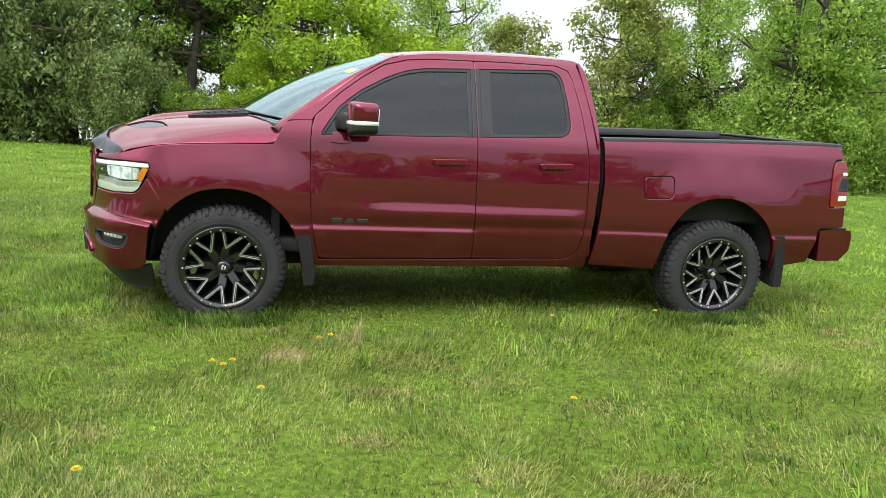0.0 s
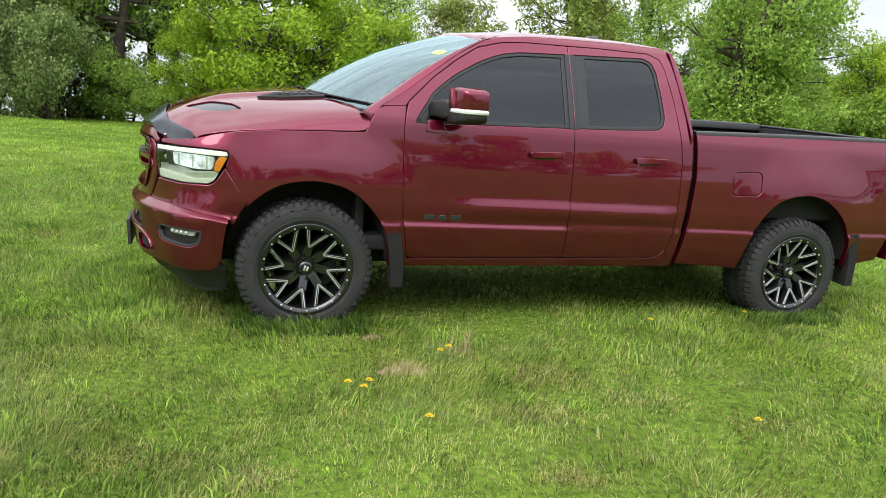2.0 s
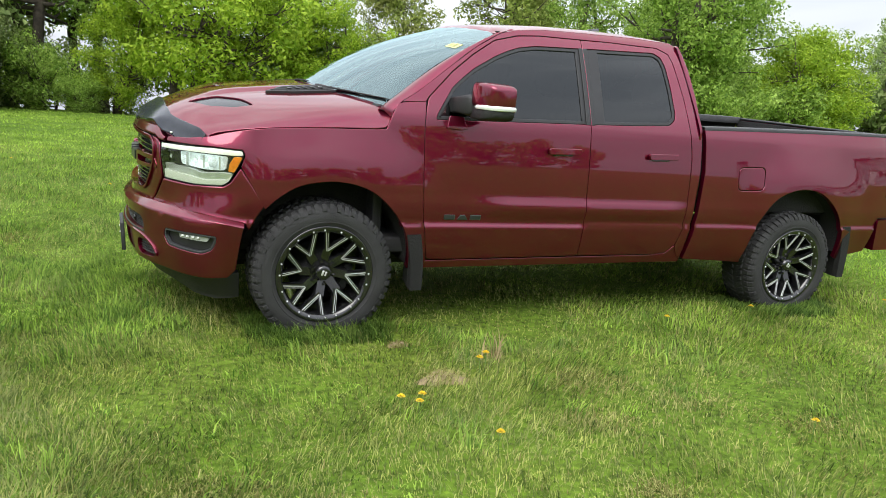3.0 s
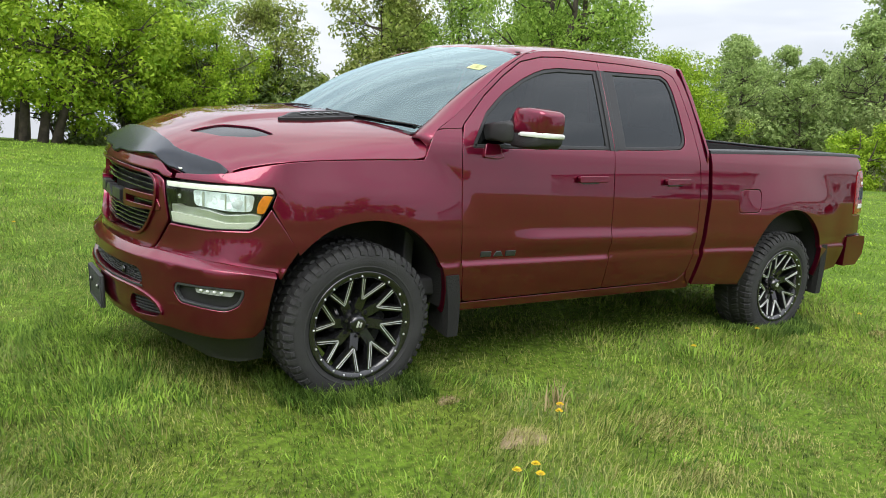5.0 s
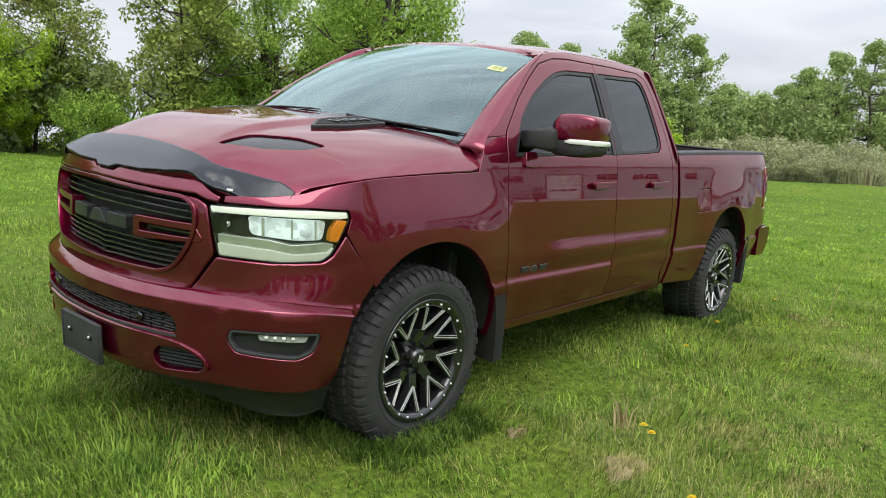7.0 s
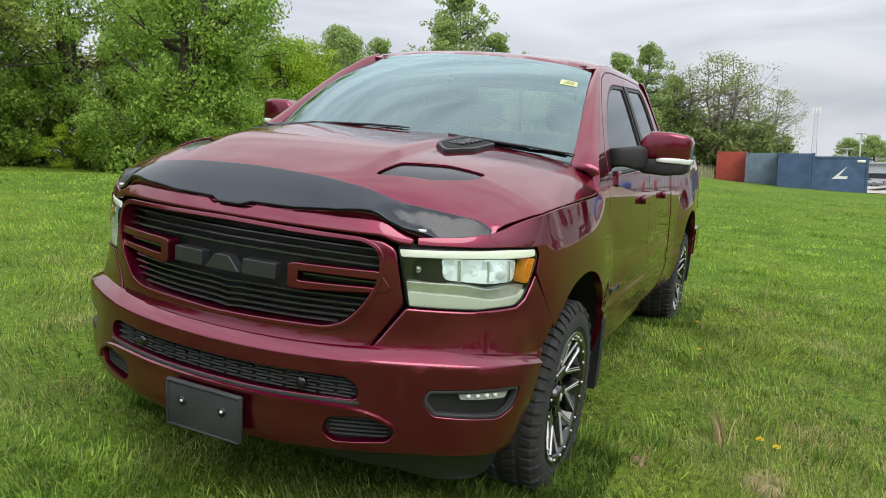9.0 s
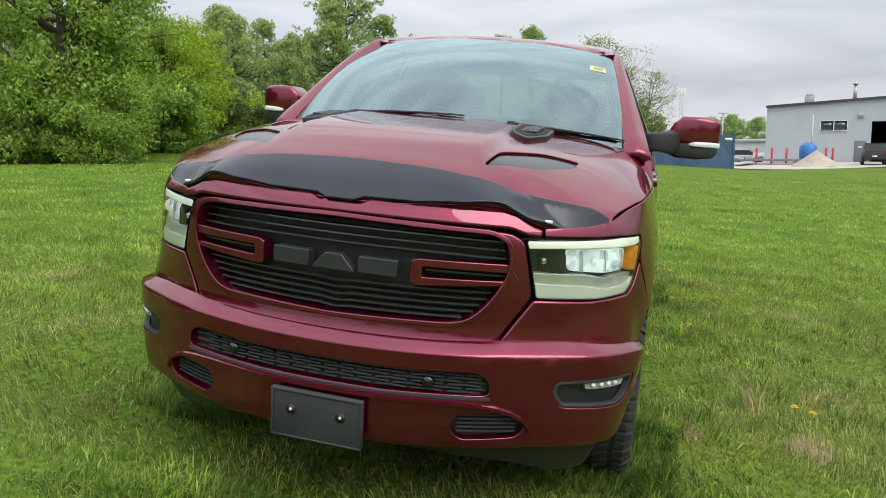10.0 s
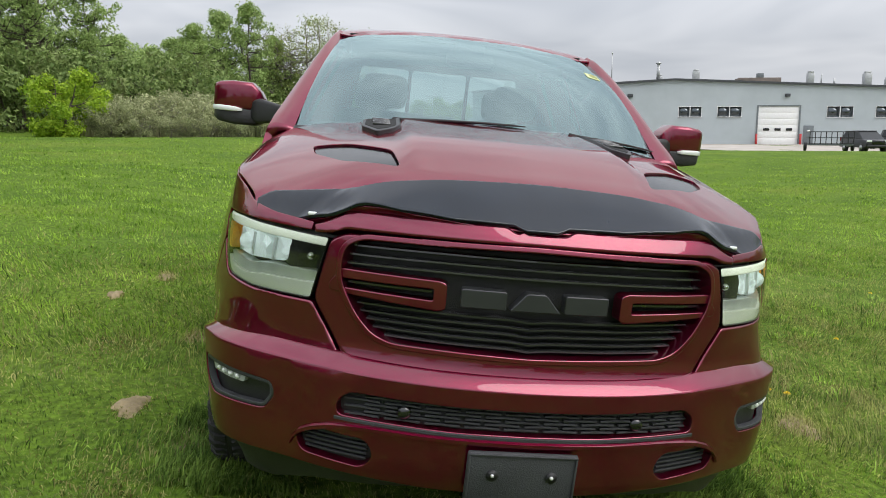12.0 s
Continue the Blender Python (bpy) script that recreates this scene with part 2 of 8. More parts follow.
def glass(name, color, rough=0.0, alpha_mix=0.0, tint=(1, 1, 1), ior=1.65):
    """Thin glass: a clear part that tints and a mirror part by Fresnel."""
    m = bpy.data.materials.new(name)
    m.use_nodes = True
    n, l = m.node_tree.nodes, m.node_tree.links
    n.remove(n["Principled BSDF"])
    tr = n.new("ShaderNodeBsdfTransparent")
    tr.inputs["Color"].default_value = (*tint, 1)
    gl = n.new("ShaderNodeBsdfGlossy")
    gl.inputs["Roughness"].default_value = rough
    gl.inputs["Color"].default_value = (*color, 1)
    fr = n.new("ShaderNodeFresnel")
    fr.inputs["IOR"].default_value = ior
    ad = n.new("ShaderNodeMath")
    ad.operation = "ADD"
    ad.inputs[1].default_value = alpha_mix
    l.new(fr.outputs["Fac"], ad.inputs[0])
    mx = n.new("ShaderNodeMixShader")
    l.new(ad.outputs["Value"], mx.inputs["Fac"])
    l.new(tr.outputs["BSDF"], mx.inputs[1])
    l.new(gl.outputs["BSDF"], mx.inputs[2])
    l.new(mx.outputs["Shader"], n["Material Output"].inputs["Surface"])
    return m


def glow(name, color, power):
    m = bpy.data.materials.new(name)
    m.use_nodes = True
    b = m.node_tree.nodes["Principled BSDF"]
    b.inputs["Base Color"].default_value = (*color, 1)
    b.inputs["Roughness"].default_value = 0.2
    b.inputs["Emission Color"].default_value = (*color, 1)
    b.inputs["Emission Strength"].default_value = power
    return m


paint = car_paint("dark_red_paint", (0.172, 0.005, 0.031))
black_plastic = material("black_plastic", (0.018, 0.018, 0.019), rough=0.5, vary=0.2, bump=0.25, bump_scale=300)
black_gloss = material("black_gloss", (0.008, 0.008, 0.009), rough=0.12, vary=0.1, coat=0.6)
grey_plastic = material("grey_plastic", (0.035, 0.037, 0.04), rough=0.55, vary=0.2, bump=0.3, bump_scale=250)
trim_mat = material("black_trim", (0.02, 0.02, 0.022), rough=0.48, vary=0.15)
grille_bar_mat = material("grille_bar_gloss", (0.032, 0.032, 0.035), rough=0.25, vary=0.15, coat=1.0)
badge_mat = material("dark_badge", (0.033, 0.034, 0.037), rough=0.3, metal=0.15, vary=0.1)
liner_mat = material("wheel_liner", (0.010, 0.010, 0.010), rough=0.9, vary=0.3, bump=0.5, bump_scale=90)
tyre_mat = material("tyre_rubber", (0.026, 0.026, 0.027), rough=0.78, vary=0.35, scale=9, bump=0.35, bump_scale=160)
rim_mat = material("black_rim", (0.010, 0.010, 0.011), rough=0.16, vary=0.15, coat=0.8)
milled_mat = material("milled_aluminium", (0.72, 0.72, 0.73), rough=0.35, metal=0.6, vary=0.08)
steel_mat = material("brake_steel", (0.22, 0.21, 0.2), rough=0.4, metal=0.9, vary=0.25, scale=20)
guard_mat = material("smoked_deflector", (0.010, 0.014, 0.022), rough=0.2, vary=0.2, bump=0.02, bump_scale=8)
insert_mat = material("glossy_insert", (0.010, 0.011, 0.013), rough=0.2, vary=0.1)
chrome_mat = material("lamp_chrome", (0.75, 0.77, 0.78), rough=0.12, metal=1.0, vary=0.05)
lamp_grey = material("lamp_diffuser", (0.36, 0.38, 0.37), rough=0.3, vary=0.06, scale=30)
lamp_dark = material("lamp_housing", (0.02, 0.022, 0.02), rough=0.3, vary=0.2)
amber_mat = material("amber_reflector", (0.75, 0.27, 0.02), rough=0.2, vary=0.15, scale=60)
red_lamp = material("red_lamp_lens", (0.22, 0.008, 0.012), rough=0.12, vary=0.1, coat=1.0)
white_lens = material("white_lens", (0.75, 0.78, 0.74), rough=0.2, vary=0.06, coat=0.8)
seat_mat = material("seat_cloth", (0.035, 0.035, 0.037), rough=0.9, vary=0.2, bump=0.5, bump_scale=200)
dash_mat = material("dashboard", (0.02, 0.02, 0.022), rough=0.7, vary=0.2, bump=0.3, bump_scale=200)
liner_grey = material("headliner_cloth", (0.42, 0.42, 0.42), rough=0.9, vary=0.1, bump=0.3, bump_scale=200)
sticker_mat = material("yellow_sticker", (0.58, 0.64, 0.30), rough=0.6, vary=0.08)
bar_mat = material("sticker_ink", (0.25, 0.23, 0.06), rough=0.6)
screen_glass = glass("windscreen_glass", (0.66, 0.85, 0.86), 0.0, 0.17, (0.60, 0.70, 0.69))
dark_glass = glass("tinted_glass", (0.93, 0.98, 1.0), 0.0, 0.012, (0.05, 0.055, 0.06), 1.47)
clear_lens = glass("lamp_cover", (1, 1, 1), 0.0, 0.0, (0.96, 0.97, 0.96))
led_mat = glow("led_strip", (0.74, 0.80, 0.68), 0.17)
guide_mat = glow("lit_light_guide", (0.60, 0.66, 0.57), 0.07)
reflector_mat = material("lamp_reflector", (0.66, 0.70, 0.68), rough=0.28, metal=0.7, vary=0.12, scale=22, bump=0.15, bump_scale=25)
bowl_mat = glow("lit_reflector", (0.60, 0.70, 0.70), 0.3)
_nodes, _links = bowl_mat.node_tree.nodes, bowl_mat.node_tree.links
_facets, _range = _nodes.new("ShaderNodeTexVoronoi"), _nodes.new("ShaderNodeMapRange")
_facets.inputs["Scale"].default_value = 38
_range.inputs["To Min"].default_value, _range.inputs["To Max"].default_value = 0.05, 0.72
_links.new(_nodes.new("ShaderNodeTexCoord").outputs["Object"], _facets.inputs["Vector"])
_links.new(_facets.outputs["Color"], _range.inputs["Value"])
_links.new(_range.outputs["Result"], _nodes["Principled BSDF"].inputs["Emission Strength"])


def spline(points, step=0.01):
    """A dense smooth curve through points."""
    p = np.array(points, dtype=float)
    p = np.vstack([2 * p[0] - p[1], p, 2 * p[-1] - p[-2]])
    out = []
    for i in range(1, len(p) - 2):
        n = max(2, int(np.linalg.norm(p[i + 1] - p[i]) / step))
        t = np.linspace(0, 1, n, endpoint=False)[:, None]
        a, b, c, d = p[i - 1], p[i], p[i + 1], p[i + 2]
        out.append(0.5 * (2 * b + (c - a) * t + (2 * a - 5 * b + 4 * c - d) * t ** 2 + (3 * b - a - 3 * c + d) * t ** 3))
    out.append(p[-2][None])
    return np.vstack(out)


# The truck's outline in plan: (x, half width), from the nose's middle round the corner and back along the side.
PLAN = spline([(-0.985, 0), (-0.978, 0.16), (-0.957, 0.32), (-0.918, 0.48), (-0.868, 0.605), (-0.800, 0.722), (-0.715, 0.825), (-0.625, 0.893), (-0.52, 0.938), (-0.39, 0.966), (-0.2, 0.980),
               (0, 0.987), (0.3, 0.99), (0.8, 0.988), (1.5, 0.985), (2.5, 0.982), (3.0, 0.99), (3.57, 1.0), (4.2, 0.99), (4.5, 0.97), (4.66, 0.945)])
PLAN_Q = np.concatenate([[0], np.cumsum(np.linalg.norm(np.diff(PLAN, axis=0), axis=1))])
PLAN_T = np.gradient(PLAN, axis=0)
PLAN_T /= np.linalg.norm(PLAN_T, axis=1)[:, None]

SECTION = spline([(0.25, -0.10), (0.40, -0.060), (0.48, -0.036), (0.58, -0.014), (0.66, -0.003), (0.688, 0.000), (0.698, -0.002), (0.712, -0.009), (0.73, -0.010), (0.77, -0.006), (0.83, -0.006), (0.88, -0.010), (0.93, -0.0125), (1.0, -0.0165),
                  (1.06, -0.0215), (1.11, -0.027), (1.16, -0.033), (1.22, -0.0405), (1.28, -0.049), (1.33, -0.060), (1.40, -0.086), (1.50, -0.128), (1.60, -0.172), (1.70, -0.217), (1.80, -0.266), (1.86, -0.300), (1.90, -0.335), (1.95, -0.40)], 0.006)
# The nose's section: grille upright, bumper proud below it, hood edge leaning back.
NOSE = spline([(0.25, -0.10), (0.36, -0.034), (0.42, -0.014), (0.50, -0.005), (0.60, 0.001), (0.68, 0.006), (0.70, 0.005), (0.73, -0.009), (0.76, -0.015), (0.80, -0.016), (0.90, -0.012), (1.0, -0.012), (1.08, -0.022), (1.13, -0.045), (1.17, -0.075), (1.22, -0.13), (1.30, -0.2)], 0.006)


def ease(v, a, b):
    t = np.clip((v - a) / (b - a), 0, 1)
    return t * t * (3 - 2 * t)


def plan_q(x=None, w=None):
    """The way along the plan's outline to a length x on the side, or to a half width w on the nose."""
    if w is not None:
        k = int(np.argmax(PLAN[:, 0] > -0.55))
        return float(np.interp(w, PLAN[:k, 1], PLAN_Q[:k]))
    return np.interp(x, PLAN[:, 0], PLAN_Q)


def skin(q, z, out=0.0):
    """A point of the truck's skin: q along the plan from the nose's middle (positive to the driver's side), z up."""
    q, z = np.asarray(q, float), np.asarray(z, float)
    a = np.abs(q)
    x, w = np.interp(a, PLAN_Q, PLAN[:, 0]), np.interp(a, PLAN_Q, PLAN[:, 1])
    tx, tw = np.interp(a, PLAN_Q, PLAN_T[:, 0]), np.interp(a, PLAN_Q, PLAN_T[:, 1])
    side = np.interp(z, SECTION[:, 0], SECTION[:, 1])
    nose = np.interp(z, NOSE[:, 0], NOSE[:, 1])
    k = ease(x, -0.66, -0.40)
    d = nose * (1 - k) + side * k
    # swollen wings over the wheels
    for cx, cz, amp, foot in ((0.0, 0.42, 0.036, 0.92), (3.57, 0.45, 0.034, 0.96)):
        r = np.hypot((x - cx) * 1.08, np.maximum(z, foot) - cz)
        d = d + amp * (1 - ease(r, 0.50, 0.93)) * ease(z, 0.30, 0.55) * ease(x, -0.66, -0.30)
    # the pressed crease along the doors
    run = ease(x, 0.80, 1.15) * (1 - ease(x, 2.35, 2.56))
    d = d + run * 0.013 * ease(z, 0.72, 0.805) * (1 - ease(z, 0.81, 0.885))
    # the bumper's full corners
    d = d + 0.020 * ease(w, 0.68, 0.88) * (1 - ease(x, -0.56, -0.44)) * (1 - ease(z, 0.74, 0.87))
    d = d + out
    px, pw = x - tw * d, w + tx * d
    return np.stack([px, -np.sign(q + 1e-12) * pw, z * np.ones_like(px)], -1)


def skin_normal(q, z):
    e = 0.004
    dq = skin(q + e, z) - skin(q - e, z)
    dz = skin(q, z + e) - skin(q, z - e)
    n = np.cross(dz, dq)
    n /= np.linalg.norm(n, axis=-1)[..., None] + 1e-12
    p = skin(q, z)
    flip = np.sign(np.sum(n * (p - np.array([1.6, 0, 0.9])), -1))
    return n * flip[..., None]


def rounded(points, r=0.02, step=0.03):
    """A closed outline with rounded corners, sampled evenly."""
    p = [np.array(a, float) for a in points]
    n = len(p)
    out = []
    for i in range(n):
        a, b, c = p[i - 1], p[i], p[(i + 1) % n]
        u, v = a - b, c - b
        lu, lv = np.linalg.norm(u), np.linalg.norm(v)
        rr = min(r, lu * 0.45, lv * 0.45)
        s, e = b + u / lu * rr, b + v / lv * rr
        for t in (0.0, 0.25, 0.5, 0.75, 1.0) if r > 0 else (0.0,):
            out.append((1 - t) ** 2 * s + 2 * t * (1 - t) * b + t * t * e)
    dense = []
    m = len(out)
    for i in range(m):
        a, b = out[i], out[(i + 1) % m]
        k = max(1, int(np.linalg.norm(b - a) / step))
        dense += [a + (b - a) * j / k for j in range(k)]
    keep = [dense[0]]
    for q in dense[1:]:
        if np.linalg.norm(q - keep[-1]) > 0.0015:
            keep.append(q)
    if np.linalg.norm(keep[0] - keep[-1]) < 0.0015:
        keep.pop()
    return np.array(keep)


def inset(loop, d):
    """The outline moved inwards by d."""
    nx, pv = np.roll(loop, -1, 0), np.roll(loop, 1, 0)
    t = nx - pv
    t /= np.linalg.norm(t, axis=1)[:, None] + 1e-12
    area = 0.5 * np.sum(loop[:, 0] * nx[:, 1] - nx[:, 0] * loop[:, 1])
    nrm = np.stack([-t[:, 1], t[:, 0]], 1) * np.sign(area)
    return loop + nrm * d


def inside(pts, loop):
    x, y = pts[:, 0], pts[:, 1]
    res = np.zeros(len(pts), bool)
    j = len(loop) - 1
    for i in range(len(loop)):
        xi, yi = loop[i]
        xj, yj = loop[j]
        hit = ((yi > y) != (yj > y)) & (x < (xj - xi) * (y - yi) / (yj - yi + 1e-12) + xi)
        res ^= hit
        j = i
    return res


def shell(name, outline, holes, place, normal, mat, parent, depth=0.02, grid=0.05, gap=0.003, label="", hole_depth=None, bevel=0.004):
    """A curved panel: outline and holes in two surface coordinates, laid on a surface, with edges turned inwards by depth."""
    from mathutils import geometry
    loops = [inset(np.array(outline), gap)] + [inset(np.array(h), -gap * 0) for h in holes]
    outer_count = len(np.vstack(loops))
    if min(np.ptp(loops[0], axis=0)) < 0.03 or depth <= 0:
        bevel = 0.0
    rings = ([inset(loops[0], bevel)] + [inset(h, -bevel) for h in loops[1:]]) if bevel > 0 else []
    allp = np.vstack(loops + rings)
    lo, hi = loops[0].min(0), loops[0].max(0)
    gu, gv = np.meshgrid(np.arange(lo[0] + grid / 2, hi[0], grid), np.arange(lo[1] + grid / 2, hi[1], grid * 0.7))
    pts = np.stack([gu.ravel(), gv.ravel()], 1)
    ok = inside(pts, loops[0])
    for h in loops[1:]:
        ok &= ~inside(pts, h)
    pts = pts[ok]
    if len(pts):
        dist = np.min(np.linalg.norm(pts[:, None, :] - allp[None], axis=2), axis=1)
        pts = pts[dist > grid * 0.35]
    everything = np.vstack([allp, pts]) if len(pts) else allp
    edges, start = [], 0
    for lp in loops + rings:
        k = len(lp)
        edges += [(start + i, start + (i + 1) % k) for i in range(k)]
        start += k
    v2, _, f2, from_v, _, _ = geometry.delaunay_2d_cdt([Vector(p) for p in everything], edges, [], 0, 1e-6)
    uv = np.array([tuple(v) for v in v2])
    cent = np.array([(uv[f[0]] + uv[f[1]] + uv[f[2]]) / 3 for f in f2])
    keep = inside(cent, loops[0])
    for h in loops[1:]:
        keep &= ~inside(cent, h)
    faces = [tuple(f) for f, k in zip(f2, keep) if k]
    pos = place(uv[:, 0], uv[:, 1])
    nor = normal(uv[:, 0], uv[:, 1])
    if rings:
        tips = np.full(outer_count, -1)
        for i, src in enumerate(from_v):
            for k in src:
                if k < outer_count:
                    tips[k] = i
        start = 0
        for li, lp in enumerate(loops):
            top, n0 = place(lp[:, 0], lp[:, 1]), normal(lp[:, 0], lp[:, 1])
            side = np.cross(np.roll(top, -1, 0) - np.roll(top, 1, 0), n0)
            side /= np.linalg.norm(side, axis=1)[:, None] + 1e-12
            side *= np.sign(np.sum(side * (top - top.mean(0)), 1).sum()) * (1 if li == 0 else -1)
            for i in range(len(lp)):
                t = tips[start + i]
                if t >= 0:
                    pos[t] = top[i] - n0[i] * bevel * 0.45
                    nn = n0[i] * 0.6 + side[i] * 0.8
                    nor[t] = nn / np.linalg.norm(nn)
            start += len(lp)
    fixed = []
    for f in faces:
        a, b, c = pos[f[0]], pos[f[1]], pos[f[2]]
        fixed.append(f if np.dot(np.cross(b - a, c - a), nor[f[0]]) > 0 else f[::-1])
    verts, norms = [pos], [nor]
    count = len(pos)
    for li, lp in enumerate(loops):
        dd = depth if li == 0 or hole_depth is None else hole_depth
        if dd <= 0:
            continue
        top, n0 = place(lp[:, 0], lp[:, 1]), normal(lp[:, 0], lp[:, 1])
        low = top - n0 * dd
        top = top - n0 * bevel * 0.45
        k = len(lp)
        edge_dir = np.roll(top, -1, 0) - np.roll(top, 1, 0)
        side = np.cross(edge_dir, n0)
        side /= np.linalg.norm(side, axis=1)[:, None] + 1e-12
        mid = top.mean(0)
        sgn = np.sign(np.sum(side * (top - mid), 1).sum()) * (1 if li == 0 else -1)
        side = side * sgn
        verts += [top, low]
        norms += [side, side]
        for i in range(k):
            j = (i + 1) % k
            quad = (count + i, count + j, count + k + j, count + k + i)
            a, b, c = top[i], top[j], low[j]
            fixed.append(quad if np.dot(np.cross(b - a, c - a), side[i]) > 0 else quad[::-1])
        count += 2 * k
    verts, norms = np.vstack(verts), np.vstack(norms)
    me = bpy.data.meshes.new(name)
    me.from_pydata([tuple(v) for v in verts], [], fixed)
    me.polygons.foreach_set("use_smooth", [True] * len(me.polygons))
    me.update()
    me.normals_split_custom_set_from_vertices([tuple(n) for n in norms])
    me.materials.append(mat)
    ob = new(name, me)
    ob.parent = parent
    if label:
        ob["label"] = label
    return ob


def on_side(side, pts):
    """Outline given as (x, z) on the truck's side, as surface coordinates of that side."""
    p = np.array(pts, float)
    return np.stack([side * plan_q(x=p[:, 0]), p[:, 1]], 1)


def on_nose(side, pts):
    """Outline given as (half width, z) on the nose."""
    return np.array([(side * plan_q(w=abs(w)) * (1 if w >= 0 else -1), z) for w, z in pts])


def skin_panel(name, outline, holes, mat, parent, out=0.0, **more):
    return shell(name, outline, holes, lambda q, z: skin(q, z, out), skin_normal, mat, parent, **more)


truck = new("pickup_truck")
truck.matrix_world = TRUCK
tagged(truck, "dark red four-door pickup truck with black wheels parked on grass", "truck")

arch_f = [(-0.466, 0.43), (-0.447, 0.575), (-0.392, 0.704), (-0.305, 0.816), (-0.178, 0.902), (-0.022, 0.936), (0.124, 0.927), (0.254, 0.878), (0.370, 0.778), (0.448, 0.664), (0.488, 0.52), (0.496, 0.44)]
arch_r = [(3.075, 0.44), (3.09, 0.52), (3.12, 0.66), (3.187, 0.80), (3.286, 0.912), (3.415, 0.972), (3.56, 0.990), (3.70, 0.968), (3.835, 0.895), (3.94, 0.79), (4.01, 0.66), (4.03, 0.50)]
arch_f_c = [tuple(p) for p in spline(arch_f, 0.025)]
arch_r_c = [tuple(p) for p in spline(arch_r, 0.025)]


# Hood: a dome between the wing gaps, with its front edge along the nose.
HOOD_C = spline([(-0.97, 1.135), (-0.92, 1.180), (-0.86, 1.232), (-0.78, 1.285), (-0.70, 1.318), (-0.60, 1.348), (-0.465, 1.374), (-0.2, 1.408), (0.0, 1.428), (0.25, 1.448), (0.5, 1.455)])
HOOD_E = spline([(-0.95, 1.10), (-0.85, 1.105), (-0.72, 1.118), (-0.655, 1.132), (-0.54, 1.166), (-0.34, 1.201), (0, 1.223), (0.25, 1.232), (0.36, 1.248), (0.5, 1.30)])


EDGE_X = np.linspace(-0.97, 0.5, 120)
EDGE_P = skin(plan_q(x=EDGE_X), np.interp(EDGE_X, HOOD_E[:, 0], HOOD_E[:, 1]))
EDGE_X, EDGE_W = EDGE_P[:, 0], np.abs(EDGE_P[:, 1])
EDGE_X, EDGE_W = np.concatenate([[-1.0], EDGE_X]), np.concatenate([[0.3], EDGE_W])


def hood_z(x, y):
    w = np.abs(y)
    zc, ze = np.interp(x, HOOD_C[:, 0], HOOD_C[:, 1]), np.interp(x, HOOD_E[:, 0], HOOD_E[:, 1])
    edge = np.maximum(np.interp(x, EDGE_X, EDGE_W), 0.70)
    u = np.clip(w / edge, 0, 1.2)
    k = ease(x, -0.60, 0.25)
    f = np.interp(u, PROFILE[:, 0], PROFILE[:, 1]) * (1 - k) + np.interp(u, SHOULDER[:, 0], SHOULDER[:, 1]) * k
    dome = 0.024 * (1 - ease(w, 0.35, 0.42)) * ease(x, -0.75, -0.45)
    roll = 0.034 * ease(w, 0.50, 0.60) * (1 - ease(x - np.interp(w, FRONT_W, FRONT_X), -0.005, 0.05))
    return ze + (zc - 0.024 - ze) * f + dome - roll


FRONT_W, FRONT_X = [0.0, 0.2, 0.36, 0.50, 0.61, 0.70, 0.775, 0.832], [-0.945, -0.937, -0.915, -0.875, -0.822, -0.765, -0.712, -0.657]


SHOULDER = spline([(0, 1.0), (0.25, 0.985), (0.42, 0.955), (0.60, 0.865), (0.75, 0.735), (0.85, 0.595), (0.91, 0.455), (0.95, 0.31), (0.98, 0.14), (1.0, 0.0), (1.2, -1.4)], 0.01)
PROFILE = spline([(0, 1.0), (0.25, 0.985), (0.42, 0.945), (0.55, 0.86), (0.68, 0.70), (0.80, 0.47), (0.90, 0.24), (1.0, 0.0), (1.2, -0.7)], 0.01)


def hood_place(lift):
    def place(x, y):
        x, y = np.asarray(x, float), np.asarray(y, float)
        return np.stack([x, y, hood_z(x, y) + lift], -1)
    return place


def hood_normal(x, y):
    e = 0.006
    dx = (hood_z(x + e, y) - hood_z(x - e, y)) / (2 * e)
    dy = (hood_z(x, y + e) - hood_z(x, y - e)) / (2 * e)
    n = np.stack([-dx, -dy, np.ones_like(dx)], -1)
    return n / np.linalg.norm(n, axis=-1)[..., None]


def both(pts):
    """A half outline (x, w) from the middle line outwards and back, completed with its mirror image."""
    a = [(x, -w) for x, w in pts]
    b = [(x, w) for x, w in reversed(pts) if w > 1e-6]
    return a + b


hood_front = list(zip(FRONT_X, FRONT_W))
hood_side = [(x, float(np.interp(x, EDGE_X, EDGE_W)) - d) for x, d in ((-0.62, 0.001), (-0.50, 0.001), (-0.42, 0.001), (-0.34, 0.001), (-0.22, 0.001), (-0.1, 0.001), (0.0, 0.001), (0.1, 0.001), (0.18, 0.001), (0.26, 0.001), (0.305, 0.004), (0.332, 0.014), (0.348, 0.036))]
hood_back = [(0.352, 0.85), (0.345, 0.78), (0.292, 0.66), (0.20, 0.50), (0.125, 0.33), (0.085, 0.16), (0.075, 0.0)]
hood_outline = rounded(both(hood_front + hood_side + hood_back), 0.0, 0.03)
inserts = {sgn: rounded([(-0.70, sgn * 0.400), (-0.55, sgn * 0.425), (-0.43, sgn * 0.56), (-0.375, sgn * 0.685), (-0.47, sgn * 0.672), (-0.60, sgn * 0.575)], 0.025, 0.03) for sgn in (-1, 1)}
hood = shell("hood", hood_outline, list(inserts.values()), hood_place(0.0), hood_normal, paint, truck, depth=0.03, hole_depth=0.012, grid=0.04, gap=0.001, label="domed dark red hood with two black vents")

